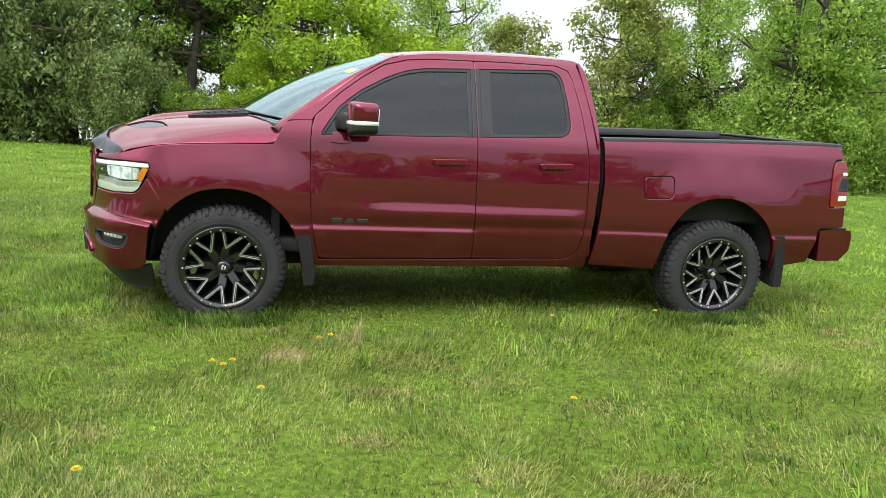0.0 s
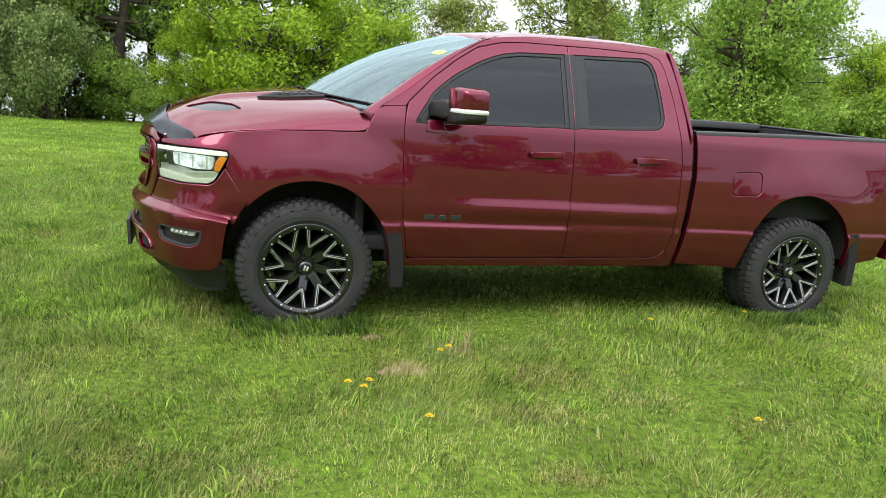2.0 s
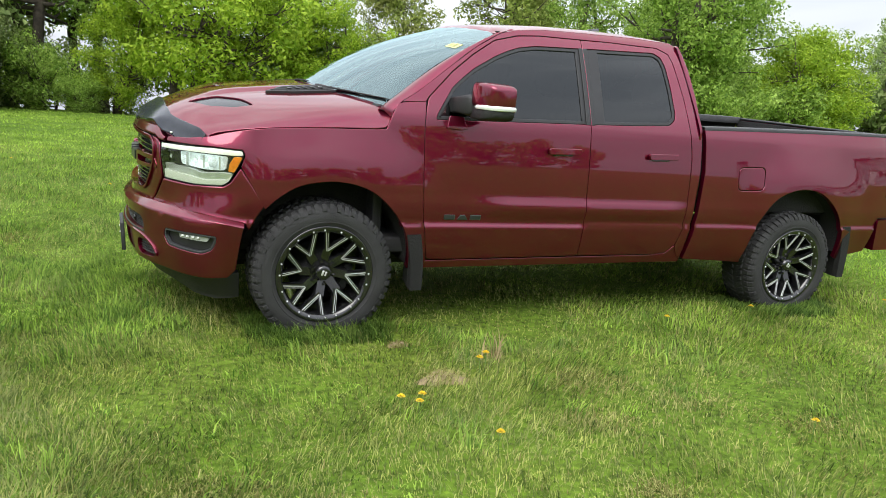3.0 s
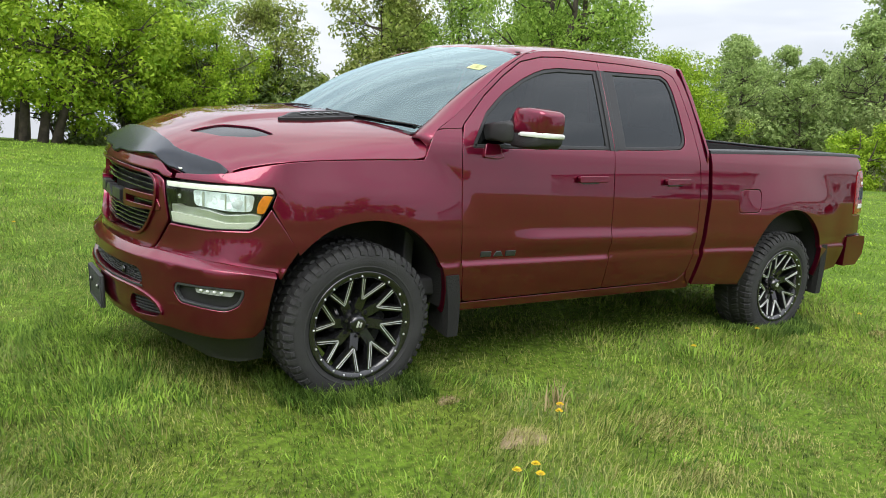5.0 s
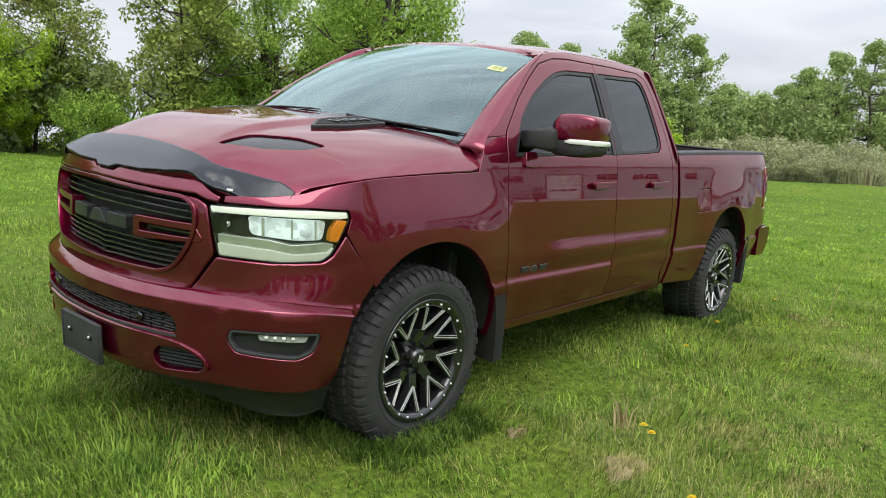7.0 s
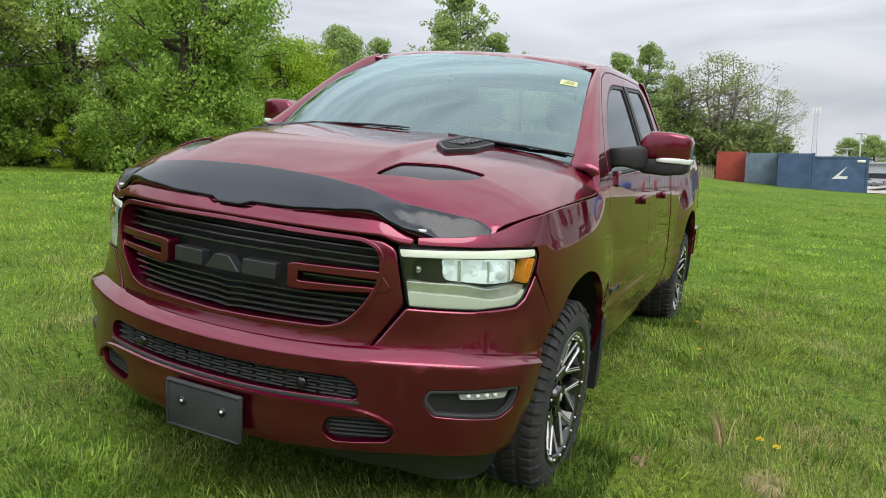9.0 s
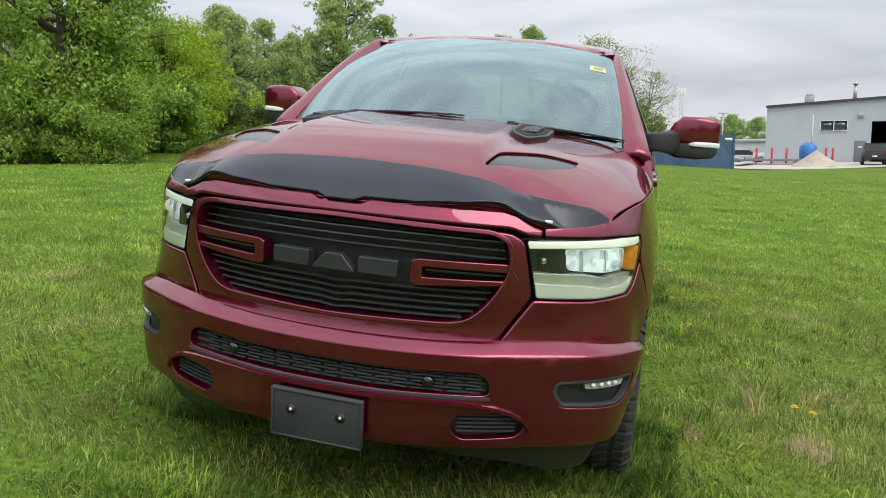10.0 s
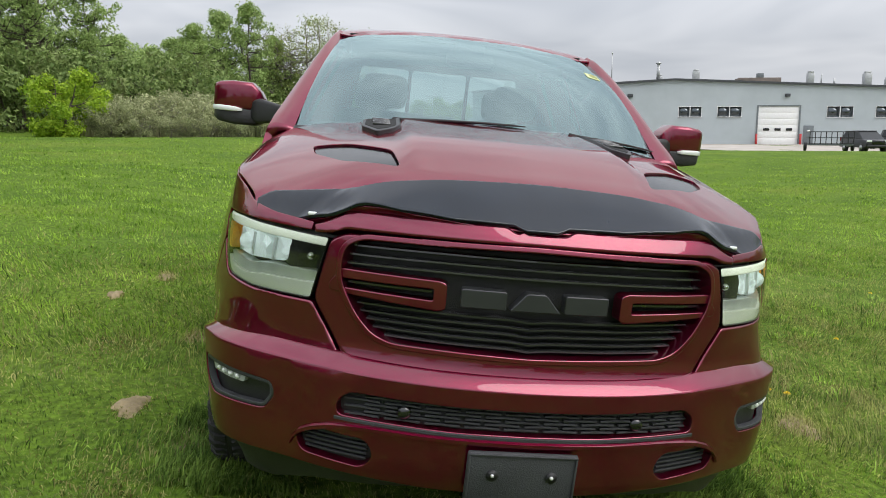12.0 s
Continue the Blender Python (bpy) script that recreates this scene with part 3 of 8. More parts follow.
guard_outline = rounded(both([(-0.958, 0.0), (-0.958, 0.045), (-0.944, 0.080), (-0.940, 0.25), (-0.918, 0.40), (-0.885, 0.50), (-0.868, 0.55), (-0.838, 0.605), (-0.818, 0.63), (-0.768, 0.705), (-0.715, 0.780), (-0.664, 0.828),
                              (-0.642, 0.826), (-0.68, 0.755), (-0.745, 0.63), (-0.795, 0.52), (-0.812, 0.36), (-0.81, 0.2), (-0.806, 0.0)]), 0.0, 0.02)
guard = shell("bug_deflector", guard_outline, [], hood_place(0.019), hood_normal, guard_mat, truck, depth=0.010, grid=0.02, gap=0.0, label="smoked black plastic bug deflector along the hood's edge")
for sgn in (-1, 1):
    bm = bmesh.new()
    add_box(bm, (-0.806, sgn * 0.645 - 0.016, hood_z(-0.8, 0.645) + 0.014), (-0.792, sgn * 0.645 + 0.016, hood_z(-0.8, 0.645) + 0.024), 0.003)
    part("clip", bm, white_lens, guard)
    # scoop with a dark louvred mouth, and the flat insert ahead of it
    scoop_out = rounded([(-0.29, sgn * 0.470), (-0.19, sgn * 0.388), (0.10, sgn * 0.380), (0.135, sgn * 0.52), (-0.12, sgn * 0.528)], 0.03, 0.03)
    scoop = shell("hood_scoop", scoop_out, [], hood_place(0.016), hood_normal, trim_mat, hood, depth=0.045, grid=0.03, gap=0.0, bevel=0.006, label="dark plastic hood scoop")
    mouth = rounded([(-0.262, sgn * 0.467), (-0.178, sgn * 0.399), (0.088, sgn * 0.392), (0.118, sgn * 0.508), (-0.115, sgn * 0.516)], 0.02, 0.03)
    shell("mouth", mouth, [], hood_place(0.0185), hood_normal, liner_mat, scoop, depth=0.002, grid=0.03, gap=0.0)
    for k in range(5):
        bm = bmesh.new()
        x0 = -0.15 + k * 0.046
        add_box(bm, (x0, -0.034, 0), (x0 + 0.022, 0.034, 0.010), 0.003)
        bmesh.ops.translate(bm, vec=(0, sgn * 0.452, float(hood_z(x0, 0.452)) + 0.017), verts=bm.verts)
        part("louvre", bm, grille_bar_mat, scoop)
    shell("hood_insert", inset(inserts[sgn], 0.002), [], hood_place(-0.009), hood_normal, insert_mat, hood, depth=0.002, grid=0.03, gap=0.0, label="dark glossy sunk hood insert")

# ---- the nose
header = rounded(on_nose(1, [(-0.645, 1.072), (-0.60, 1.076), (-0.55, 1.094), (0.0, 1.098), (0.55, 1.094), (0.60, 1.076), (0.645, 1.072), (0.650, 1.100), (0.625, 1.108), (0.60, 1.122), (0.565, 1.146), (0.53, 1.152), (0.1, 1.152), (0.075, 1.136), (-0.075, 1.136), (-0.1, 1.152), (-0.53, 1.152), (-0.565, 1.146), (-0.60, 1.122), (-0.625, 1.108), (-0.650, 1.100)]), 0.012, 0.025)
skin_panel("header_panel", header, [], paint, truck, out=0.012, depth=0.06, grid=0.03, bevel=0.008)

opening = [(0.0, 0.776), (0.40, 0.786), (0.455, 0.806), (0.505, 0.86), (0.548, 0.94), (0.555, 1.0), (0.545, 1.05), (0.50, 1.073), (0.0, 1.083), (-0.50, 1.073), (-0.545, 1.05), (-0.555, 1.0), (-0.548, 0.94), (-0.505, 0.86), (-0.455, 0.806), (-0.40, 0.786)]
surround = [(0.0, 0.700), (0.50, 0.712), (0.548, 0.742), (0.634, 0.880), (0.598, 1.062), (0.555, 1.085), (0.0, 1.094), (-0.555, 1.085), (-0.598, 1.062), (-0.634, 0.880), (-0.548, 0.742), (-0.50, 0.712)]
grille_frame = skin_panel("grille_surround", rounded(on_nose(1, surround), 0.02, 0.025), [rounded(on_nose(1, opening), 0.03, 0.02)], paint, truck, depth=0.05, hole_depth=0.075, grid=0.03, gap=0.001, bevel=0.010, label="dark red painted grille surround")
# a rolled inner rim
rim_in, rim_out = rounded(on_nose(1, opening), 0.03, 0.02), inset(rounded(on_nose(1, opening), 0.03, 0.02), -0.016)
skin_panel("grille_rim", rim_out, [rim_in], paint, grille_frame, out=0.012, depth=0.014, hole_depth=0.06, grid=0.02, gap=0.0)
grille = skin_panel("grille", inset(rounded(on_nose(1, opening), 0.03, 0.03), -0.01), [], black_plastic, truck, out=-0.07, depth=0.01, gap=0.0, label="black grille with horizontal bars")


def nose_bar(name, pts, height, thick, out, mat, parent):
    """A bar along the nose through points (half width, z), with a rounded front."""
    bm = bmesh.new()
    p = spline(pts, 0.04)
    rings = []
    for w, z in p:
        q = plan_q(w=abs(w)) * (1 if w >= 0 else -1)
        ring = []
        for o, dz in ((out - thick, -height / 2), (out - thick * 0.25, -height / 2), (out, -height * 0.28), (out, height * 0.28), (out - thick * 0.25, height / 2), (out - thick, height / 2)):
            ring.append(bm.verts.new(Vector(skin(np.array([q]), np.array([z + dz]), o)[0])))
        rings.append(ring)
    for a, b in zip(rings[:-1], rings[1:]):
        for i in range(6):
            bm.faces.new((a[i], b[i], b[(i + 1) % 6], a[(i + 1) % 6]))
    bm.faces.new(rings[0])
    bm.faces.new(rings[-1][::-1])
    bmesh.ops.recalc_face_normals(bm, faces=bm.faces)
    return part(name, bm, mat, parent, smooth=False)


def half_width_at(z):
    lo = [(p[1], p[0]) for p in opening[:9]]
    return float(np.interp(z, [a for a, _ in lo], [b for _, b in lo])) - 0.004


for z in (1.052, 1.026, 1.000):
    h = half_width_at(z)
    nose_bar("grille_bar", [(-h, z - 0.004), (-h * 0.5, z), (0, z), (h * 0.5, z), (h, z - 0.004)], 0.009, 0.035, -0.028, grille_bar_mat, grille)
for z in (0.884, 0.862, 0.840, 0.818, 0.797):
    h = half_width_at(z)
    nose_bar("grille_bar", [(-h, z), (-h * 0.5, z - 0.004), (-0.06, z - 0.006), (0, z - 0.012), (0.06, z - 0.006), (h * 0.5, z - 0.004), (h, z)], 0.0085, 0.035, -0.028, grille_bar_mat, grille)
for sgn in (-1, 1):
    nose_bar("grille_bar", [(sgn * 0.30, 0.942), (sgn * 0.42, 0.942), (sgn * 0.545, 0.942)], 0.011, 0.035, -0.025, grille_bar_mat, grille)
    loop_out = rounded(on_nose(1, [(sgn * 0.255, 0.900), (sgn * 0.275, 0.893), (sgn * 0.585, 0.916), (sgn * 0.590, 0.934), (sgn * 0.555, 0.984), (sgn * 0.275, 0.980), (sgn * 0.255, 0.972)]), 0.012, 0.02)
    loop_in = rounded(on_nose(1, [(sgn * 0.292, 0.922), (sgn * 0.555, 0.930), (sgn * 0.553, 0.956), (sgn * 0.292, 0.955)]), 0.006, 0.02)
    skin_panel("grille_loop", loop_out, [loop_in], paint, grille, out=0.004, depth=0.05, hole_depth=0.04, grid=0.02, gap=0.0, label="dark red painted grille accent")
# badge: three plain dark blocks
for w0, w1, k in ((-0.215, -0.085, 0), (-0.075, 0.075, 1), (0.085, 0.215, 2)):
    pts = [(w0, 0.912), (w1, 0.912), (w1, 0.966), (w0, 0.966)] if k != 1 else [(w0, 0.912), (w1, 0.912), (0.028, 0.966), (-0.028, 0.966)]
    skin_panel("badge_block", rounded(on_nose(1, pts), 0.008, 0.02), [], badge_mat, grille, out=0.006, depth=0.04, grid=0.03, gap=0.0, label="plain dark metal badge block")

# ---- bumper with its openings
lip = [(0.0, 0.690), (0.30, 0.693), (0.50, 0.701), (0.56, 0.706)]
bumper_top = on_nose(1, [(-w, z) for w, z in reversed(lip[1:])] + lip)
side_top, side_low = [(-0.55, 0.699), (-0.447, 0.678)], [(-0.480, 0.430), (-0.52, 0.385)]
bumper_low = [(0.66, 0.386), (0.50, 0.378), (0.25, 0.362), (0.0, 0.356)]
right_up = on_side(1, [(-0.70, 0.708), (-0.60, 0.704)] + side_top + [(-0.462, 0.58)] + side_low + [(-0.62, 0.378)])
outline = np.vstack([bumper_top, right_up, on_nose(1, bumper_low), on_nose(1, [(-w, z) for w, z in reversed(bumper_low[:-1])]), (right_up * np.array([-1, 1]))[::-1]])
low_grille = on_nose(1, [(-0.525, 0.610), (-0.49, 0.640), (-0.2, 0.632), (0.2, 0.632), (0.49, 0.640), (0.525, 0.610), (0.525, 0.566), (0.2, 0.556), (-0.2, 0.556), (-0.525, 0.566)])
holes = [rounded(low_grille, 0.02, 0.03)]
slots, fogs = {}, {}
for sgn in (-1, 1):
    slots[sgn] = rounded(on_nose(sgn, [(0.415, 0.448), (0.437, 0.500), (0.600, 0.512), (0.640, 0.482), (0.625, 0.428), (0.450, 0.410)]), 0.03, 0.02)
    fogs[sgn] = rounded(np.vstack([on_nose(sgn, [(0.715, 0.618), (0.705, 0.575), (0.735, 0.528)]), on_side(sgn, [(-0.635, 0.516), (-0.590, 0.542), (-0.572, 0.590), (-0.572, 0.622), (-0.68, 0.626)])]), 0.018, 0.02)
    holes += [slots[sgn], fogs[sgn]]
bumper = skin_panel("front_bumper", rounded(outline, 0.012, 0.03), holes, paint, truck, out=0.03, depth=0.05, hole_depth=0.035, grid=0.04, label="dark red painted front bumper")
# the ledge on top of the bumper
bm = bmesh.new()
rows = []
led = [(-q, z) for q, z in reversed([tuple(a) for a in right_up[:4]])] + [tuple(a) for a in bumper_top] + [tuple(a) for a in right_up[:4]]
led = spline(led, 0.03)
for q, z in led:
    low = 1 - 0.5 * float(ease(abs(q), 0.75, 1.05))
    rows.append([bm.verts.new(Vector(skin(np.array([q]), np.array([z - 0.004 + dz * low]), o)[0])) for o, dz in ((0.0305, -0.002), (0.0300, 0.001), (0.0285, 0.004), (0.004, 0.0335), (0.0, 0.0365), (-0.008, 0.039), (-0.05, 0.043))])
for a, b in zip(rows[:-1], rows[1:]):
    for i in range(6):
        bm.faces.new((a[i], a[i + 1], b[i + 1], b[i]))
bmesh.ops.recalc_face_normals(bm, faces=bm.faces)
part("bumper_ledge", bm, paint, bumper)
lowg = skin_panel("lower_grille", inset(rounded(low_grille, 0.02, 0.03), -0.01), [], black_plastic, bumper, out=-0.003, depth=0.01, gap=0.0, label="black lower grille mesh")
for r in range(7):
    z = 0.567 + r * 0.0115
    for c in range(9):
        w0 = -0.51 + c * 0.114 + (0.057 if r % 2 else 0)
        w1 = min(w0 + 0.10, 0.515)
        if w1 - w0 > 0.03:
            nose_bar("mesh_bar", [(w0, z), ((w0 + w1) / 2, z + 0.002), (w1, z)], 0.0065, 0.012, 0.012, grey_plastic, lowg)
for sgn in (-1, 1):
    nose_bar("bumper_fold", [(0.0, 0.532), (sgn * 0.25, 0.533), (sgn * 0.44, 0.536), (sgn * 0.55, 0.525), (sgn * 0.625, 0.492), (sgn * 0.652, 0.452)], 0.020, 0.03, 0.042, paint, bumper)
nose_bar("lower_trim", [(-0.53, 0.556), (-0.2, 0.548), (0.0, 0.547), (0.2, 0.548), (0.53, 0.556)], 0.014, 0.03, 0.034, grey_plastic, bumper)
for sgn in (-1, 1):
    s = skin_panel("bumper_slot", inset(slots[sgn], -0.008), [], black_plastic, bumper, out=0.0, depth=0.01, gap=0.0)
    for k in range(5):
        z = 0.434 + k * 0.0145
        nose_bar("slat", [(sgn * 0.440, z), (sgn * 0.52, z + 0.004), (sgn * 0.618, z + 0.008)], 0.007, 0.012, 0.014, grey_plastic, s)
    f = skin_panel("fog_lamp", inset(fogs[sgn], -0.008), [], black_plastic, bumper, out=0.0, depth=0.01, gap=0.0, label="black fog lamp bezel with a clear lens")
    skin_panel("bezel", inset(fogs[sgn], 0.001), [inset(fogs[sgn], 0.013)], grey_plastic, f, out=0.027, depth=0.02, hole_depth=0.02, grid=0.02, gap=0.0)
    led_out = rounded(np.vstack([on_nose(sgn, [(0.795, 0.614), (0.800, 0.586)]), on_side(sgn, [(-0.615, 0.584), (-0.605, 0.614)])]), 0.008, 0.02)
    lens = skin_panel("lens", led_out, [], lamp_grey, f, out=0.016, depth=0.015, grid=0.02, gap=0.0, label="clear fog lamp lens")
    for k in range(4):
        bm = bmesh.new()
        bmesh.ops.create_icosphere(bm, subdivisions=1, radius=0.010)
        qk = sgn * (plan_q(w=0.805) + 0.018 + 0.030 * k)
        bmesh.ops.translate(bm, vec=Vector(skin(np.array([qk]), np.array([0.600]), 0.018)[0]), verts=bm.verts)
        part("bulb", bm, white_lens, lens)
    # parking sensor
    bm = bmesh.new()
    bmesh.ops.create_cone(bm, cap_ends=True, segments=20, radius1=0.022, radius2=0.017, depth=0.012, matrix=Matrix.Rotation(radians(-90), 4, "Y"))
    bmesh.ops.translate(bm, vec=Vector(skin(np.array([sgn * plan_q(w=0.34)]), np.array([0.594]), 0.016)[0]), verts=bm.verts)
    part("parking_sensor", bm, black_gloss, bumper)

# number-plate holder, blank
bm = box_bm((-0.006, -0.160, -0.085), (0.012, 0.160, 0.085), 0.006)
holder = part("plate_holder", bm, grey_plastic, truck, "blank dark grey plate holder with two bolts")
rim_bm = bmesh.new()
for lo, hi in (((-0.011, -0.158, 0.076), (-0.004, 0.158, 0.083)), ((-0.011, -0.158, -0.083), (-0.004, 0.158, -0.076)), ((-0.011, -0.158, -0.077), (-0.004, -0.151, 0.077)), ((-0.011, 0.151, -0.077), (-0.004, 0.158, 0.077))):
    add_box(rim_bm, lo, hi, 0.002)
part("plate_rim", rim_bm, grey_plastic, holder)
for sgn in (-1, 1):
    bm = bmesh.new()
    bmesh.ops.create_cone(bm, cap_ends=True, segments=16, radius1=0.017, radius2=0.015, depth=0.006, matrix=Matrix.Translation((-0.008, sgn * 0.086, 0.018)) @ Matrix.Rotation(radians(90), 4, "Y"))
    boss = part("bolt_boss", bm, black_plastic, holder)
    bm = bmesh.new()
    bmesh.ops.create_icosphere(bm, subdivisions=2, radius=0.006, matrix=Matrix.Translation((-0.012, sgn * 0.086, 0.018)))
    part("bolt", bm, milled_mat, boss)
holder.matrix_local = pose(-1.030, 0, 0.433, 0, -4, 0)

# black chin below the bumper
chin = [(0.0, 0.354), (0.40, 0.368), (0.66, 0.386)]
chin_top = on_nose(1, [(-w, z) for w, z in reversed(chin[1:])] + chin)
chin_side = on_side(1, [(-0.60, 0.385), (-0.47, 0.405), (-0.47, 0.250), (-0.60, 0.236)])
chin_low = on_nose(1, [(0.78, 0.248), (0.62, 0.300), (0.3, 0.338), (0.0, 0.340), (-0.3, 0.338), (-0.62, 0.300), (-0.78, 0.248)])
chin_o = np.vstack([(chin_side[:2] * np.array([-1, 1]))[::-1], chin_top, chin_side, chin_low, (chin_side[2:] * np.array([-1, 1]))[::-1]])
skin_panel("chin_valance", rounded(chin_o, 0.01, 0.05), [], black_plastic, truck, out=-0.012, depth=0.03, grid=0.06, gap=0.0, label="black plastic lower valance")

for sgn in (1, -1):
    # corner panel below the head lamp
    corner = np.vstack([on_nose(sgn, [(0.548, 0.732), (0.640, 0.872)]), on_side(sgn, [(-0.72, 0.869), (-0.562, 0.879), (-0.528, 0.902), (-0.476, 0.985), (-0.345, 0.80), (-0.395, 0.715), (-0.425, 0.655), (-0.445, 0.690), (-0.55, 0.708), (-0.66, 0.722)])])
    skin_panel("corner_panel", rounded(corner, 0.012, 0.025), [], paint, truck, out=0.0, depth=0.03, grid=0.03, gap=0.001, bevel=0.009)
    # head lamp: housing, light guides, projectors, amber end, clear cover
    lamp_o = rounded(np.vstack([on_nose(sgn, [(0.602, 1.064), (0.645, 0.876)]), on_side(sgn, [(-0.70, 0.872), (-0.565, 0.882), (-0.532, 0.905), (-0.460, 1.045), (-0.470, 1.074), (-0.62, 1.078)])]), 0.014, 0.025)
    lamp = skin_panel("headlight", inset(lamp_o, -0.004), [], lamp_dark, truck, out=-0.060, depth=0.0, grid=0.05, gap=0.0, label="lit headlight with white light guides and an amber end")
    frame_in = inset(lamp_o, 0.003)
    skin_panel("lamp_frame", lamp_o, [frame_in], black_gloss, lamp, out=-0.004, depth=0.06, hole_depth=0.055, grid=0.03, gap=0.0)
    lower = rounded(np.vstack([on_nose(sgn, [(0.632, 0.958), (0.649, 0.879)]), on_side(sgn, [(-0.70, 0.875), (-0.567, 0.885), (-0.536, 0.907), (-0.513, 0.950), (-0.56, 0.952), (-0.67, 0.940), (-0.74, 0.955)])]), 0.012, 0.025)
    skin_panel("lower_reflector", lower, [], reflector_mat, lamp, out=-0.020, depth=0.035, grid=0.03, gap=0.0, label="silvery lower reflector")
    lip = rounded(np.vstack([on_nose(sgn, [(0.640, 0.925), (0.649, 0.879)]), on_side(sgn, [(-0.70, 0.875), (-0.567, 0.885), (-0.536, 0.907), (-0.520, 0.938), (-0.545, 0.916), (-0.66, 0.905), (-0.74, 0.918)])]), 0.008, 0.025)
    skin_panel("light_guide", lip, [], guide_mat, lamp, out=-0.009, depth=0.03, grid=0.02, gap=0.0, bevel=0.004, label="pale lower light guide")
    upper = rounded(np.vstack([on_nose(sgn, [(0.606, 1.060), (0.614, 1.036)]), on_side(sgn, [(-0.70, 1.044), (-0.50, 1.044), (-0.468, 1.048), (-0.472, 1.070), (-0.62, 1.074)])]), 0.006, 0.025)
    skin_panel("light_strip", upper, [], led_mat, lamp, out=-0.007, depth=0.04, grid=0.03, gap=0.0, label="lit white upper light strip")
    amber = rounded(on_side(sgn, [(-0.540, 0.958), (-0.508, 0.956), (-0.470, 1.038), (-0.512, 1.040), (-0.535, 1.00)]), 0.008, 0.02)
    skin_panel("amber_reflector", amber, [], amber_mat, lamp, out=-0.008, depth=0.04, grid=0.03, gap=0.0, label="amber end reflector")
    bowl = rounded(on_side(sgn, [(-0.785, 0.966), (-0.66, 0.955), (-0.560, 0.960), (-0.548, 1.034), (-0.66, 1.036), (-0.795, 1.034)]), 0.02, 0.02)
    cup = skin_panel("projector_bowl", bowl, [], bowl_mat, lamp, out=-0.032, depth=0.02, grid=0.02, gap=0.0, label="lit reflector bowl")
    for xp, lit in ((-0.715, 1), (-0.625, 1), (-0.835, 0)):
        bm = bmesh.new()
        bmesh.ops.create_uvsphere(bm, u_segments=16, v_segments=10, radius={-0.715: 0.015, -0.625: 0.026}.get(xp, 0.012))
        bmesh.ops.translate(bm, vec=Vector(skin(np.array([sgn * plan_q(x=xp)]), np.array([0.996]), -0.034)[0]), verts=bm.verts)
        part("projector", bm, bowl_mat if lit else chrome_mat, cup, "lit projector lens" if lit else "")
    for k in range(3):
        xr = -0.755 + 0.082 * k
        rib = rounded(on_side(sgn, [(xr, 0.962), (xr + 0.006, 0.962), (xr + 0.003, 1.032), (xr - 0.004, 1.032)]), 0.002, 0.02)
        skin_panel("reflector_rib", rib, [], reflector_mat, lamp, out=-0.024 - 0.003 * (k % 2), depth=0.012, grid=0.03, gap=0.0)
    skin_panel("cover", inset(lamp_o, 0.008), [], clear_lens, lamp, out=-0.001, depth=0.0, grid=0.05, gap=0.0).visible_shadow = False

    # ---- front wing
    gap_line = [(0.555, 1.403), (0.42, 1.391), (0.378, 1.378), (0.354, 1.335)] + [(x, float(np.interp(x, HOOD_E[:, 0], HOOD_E[:, 1])) - 0.001) for x in (0.31, 0.25, 0.15, 0.05, -0.05, -0.15, -0.25, -0.34, -0.42, -0.50, -0.57, -0.62, -0.655)]
    strip = [(tuple(a)) for a in on_side(sgn, gap_line)] + [tuple(a) for a in on_nose(sgn, [(0.78, 1.112), (0.70, 1.106), (0.656, 1.102), (0.656, 1.076)])] + [tuple(a) for a in on_side(sgn, [(-0.72, 1.078), (-0.62, 1.081), (-0.468, 1.077), (-0.456, 1.048), (-0.475, 0.990)])]
    af = [p for p in arch_f_c if p[0] > -0.345]
    rest = [tuple(a) for a in on_side(sgn, af + [(0.496, 0.436), (0.60, 0.432), (0.615, 0.48), (0.597, 0.554), (0.560, 0.75), (0.547, 0.97), (0.543, 1.265)])]
    skin_panel("front_wing", rounded(np.array(strip + rest), 0.006, 0.025), [], paint, truck, depth=0.03, grid=0.035, gap=0.0012, bevel=0.003, label="dark red front wing over the wheel")

    # ---- doors
    door_f = [(0.543, 1.265), (0.547, 0.97), (0.560, 0.75), (0.597, 0.554), (0.615, 0.49), (0.66, 0.482), (1.678, 0.498), (1.678, 1.012), (1.676, 1.321), (1.672, 1.60), (1.668, 1.858), (1.36, 1.850), (1.20, 1.834), (1.035, 1.790), (0.885, 1.697), (0.735, 1.583), (0.57, 1.425), (0.553, 1.36)]
    door_r = [(1.678, 0.498), (2.30, 0.503), (2.40, 0.515), (2.455, 0.57), (2.485, 0.68), (2.500, 0.837), (2.500, 1.161), (2.480, 1.319), (2.448, 1.55), (2.395, 1.775), (2.365, 1.835), (2.28, 1.866), (1.90, 1.865), (1.668, 1.858), (1.672, 1.60), (1.676, 1.321), (1.678, 1.012)]
    win_f = [(0.612, 1.305), (0.62, 1.335), (0.725, 1.492), (0.80, 1.555), (0.876, 1.612), (1.03, 1.698), (1.12, 1.737), (1.20, 1.764), (1.32, 1.785), (1.655, 1.803), (1.660, 1.55), (1.664, 1.340)]
    win_r = [(1.690, 1.341), (1.687, 1.55), (1.682, 1.805), (2.24, 1.832), (2.30, 1.805), (2.328, 1.741), (2.350, 1.60), (2.362, 1.45), (2.35, 1.405), (2.30, 1.370), (2.0, 1.352)]
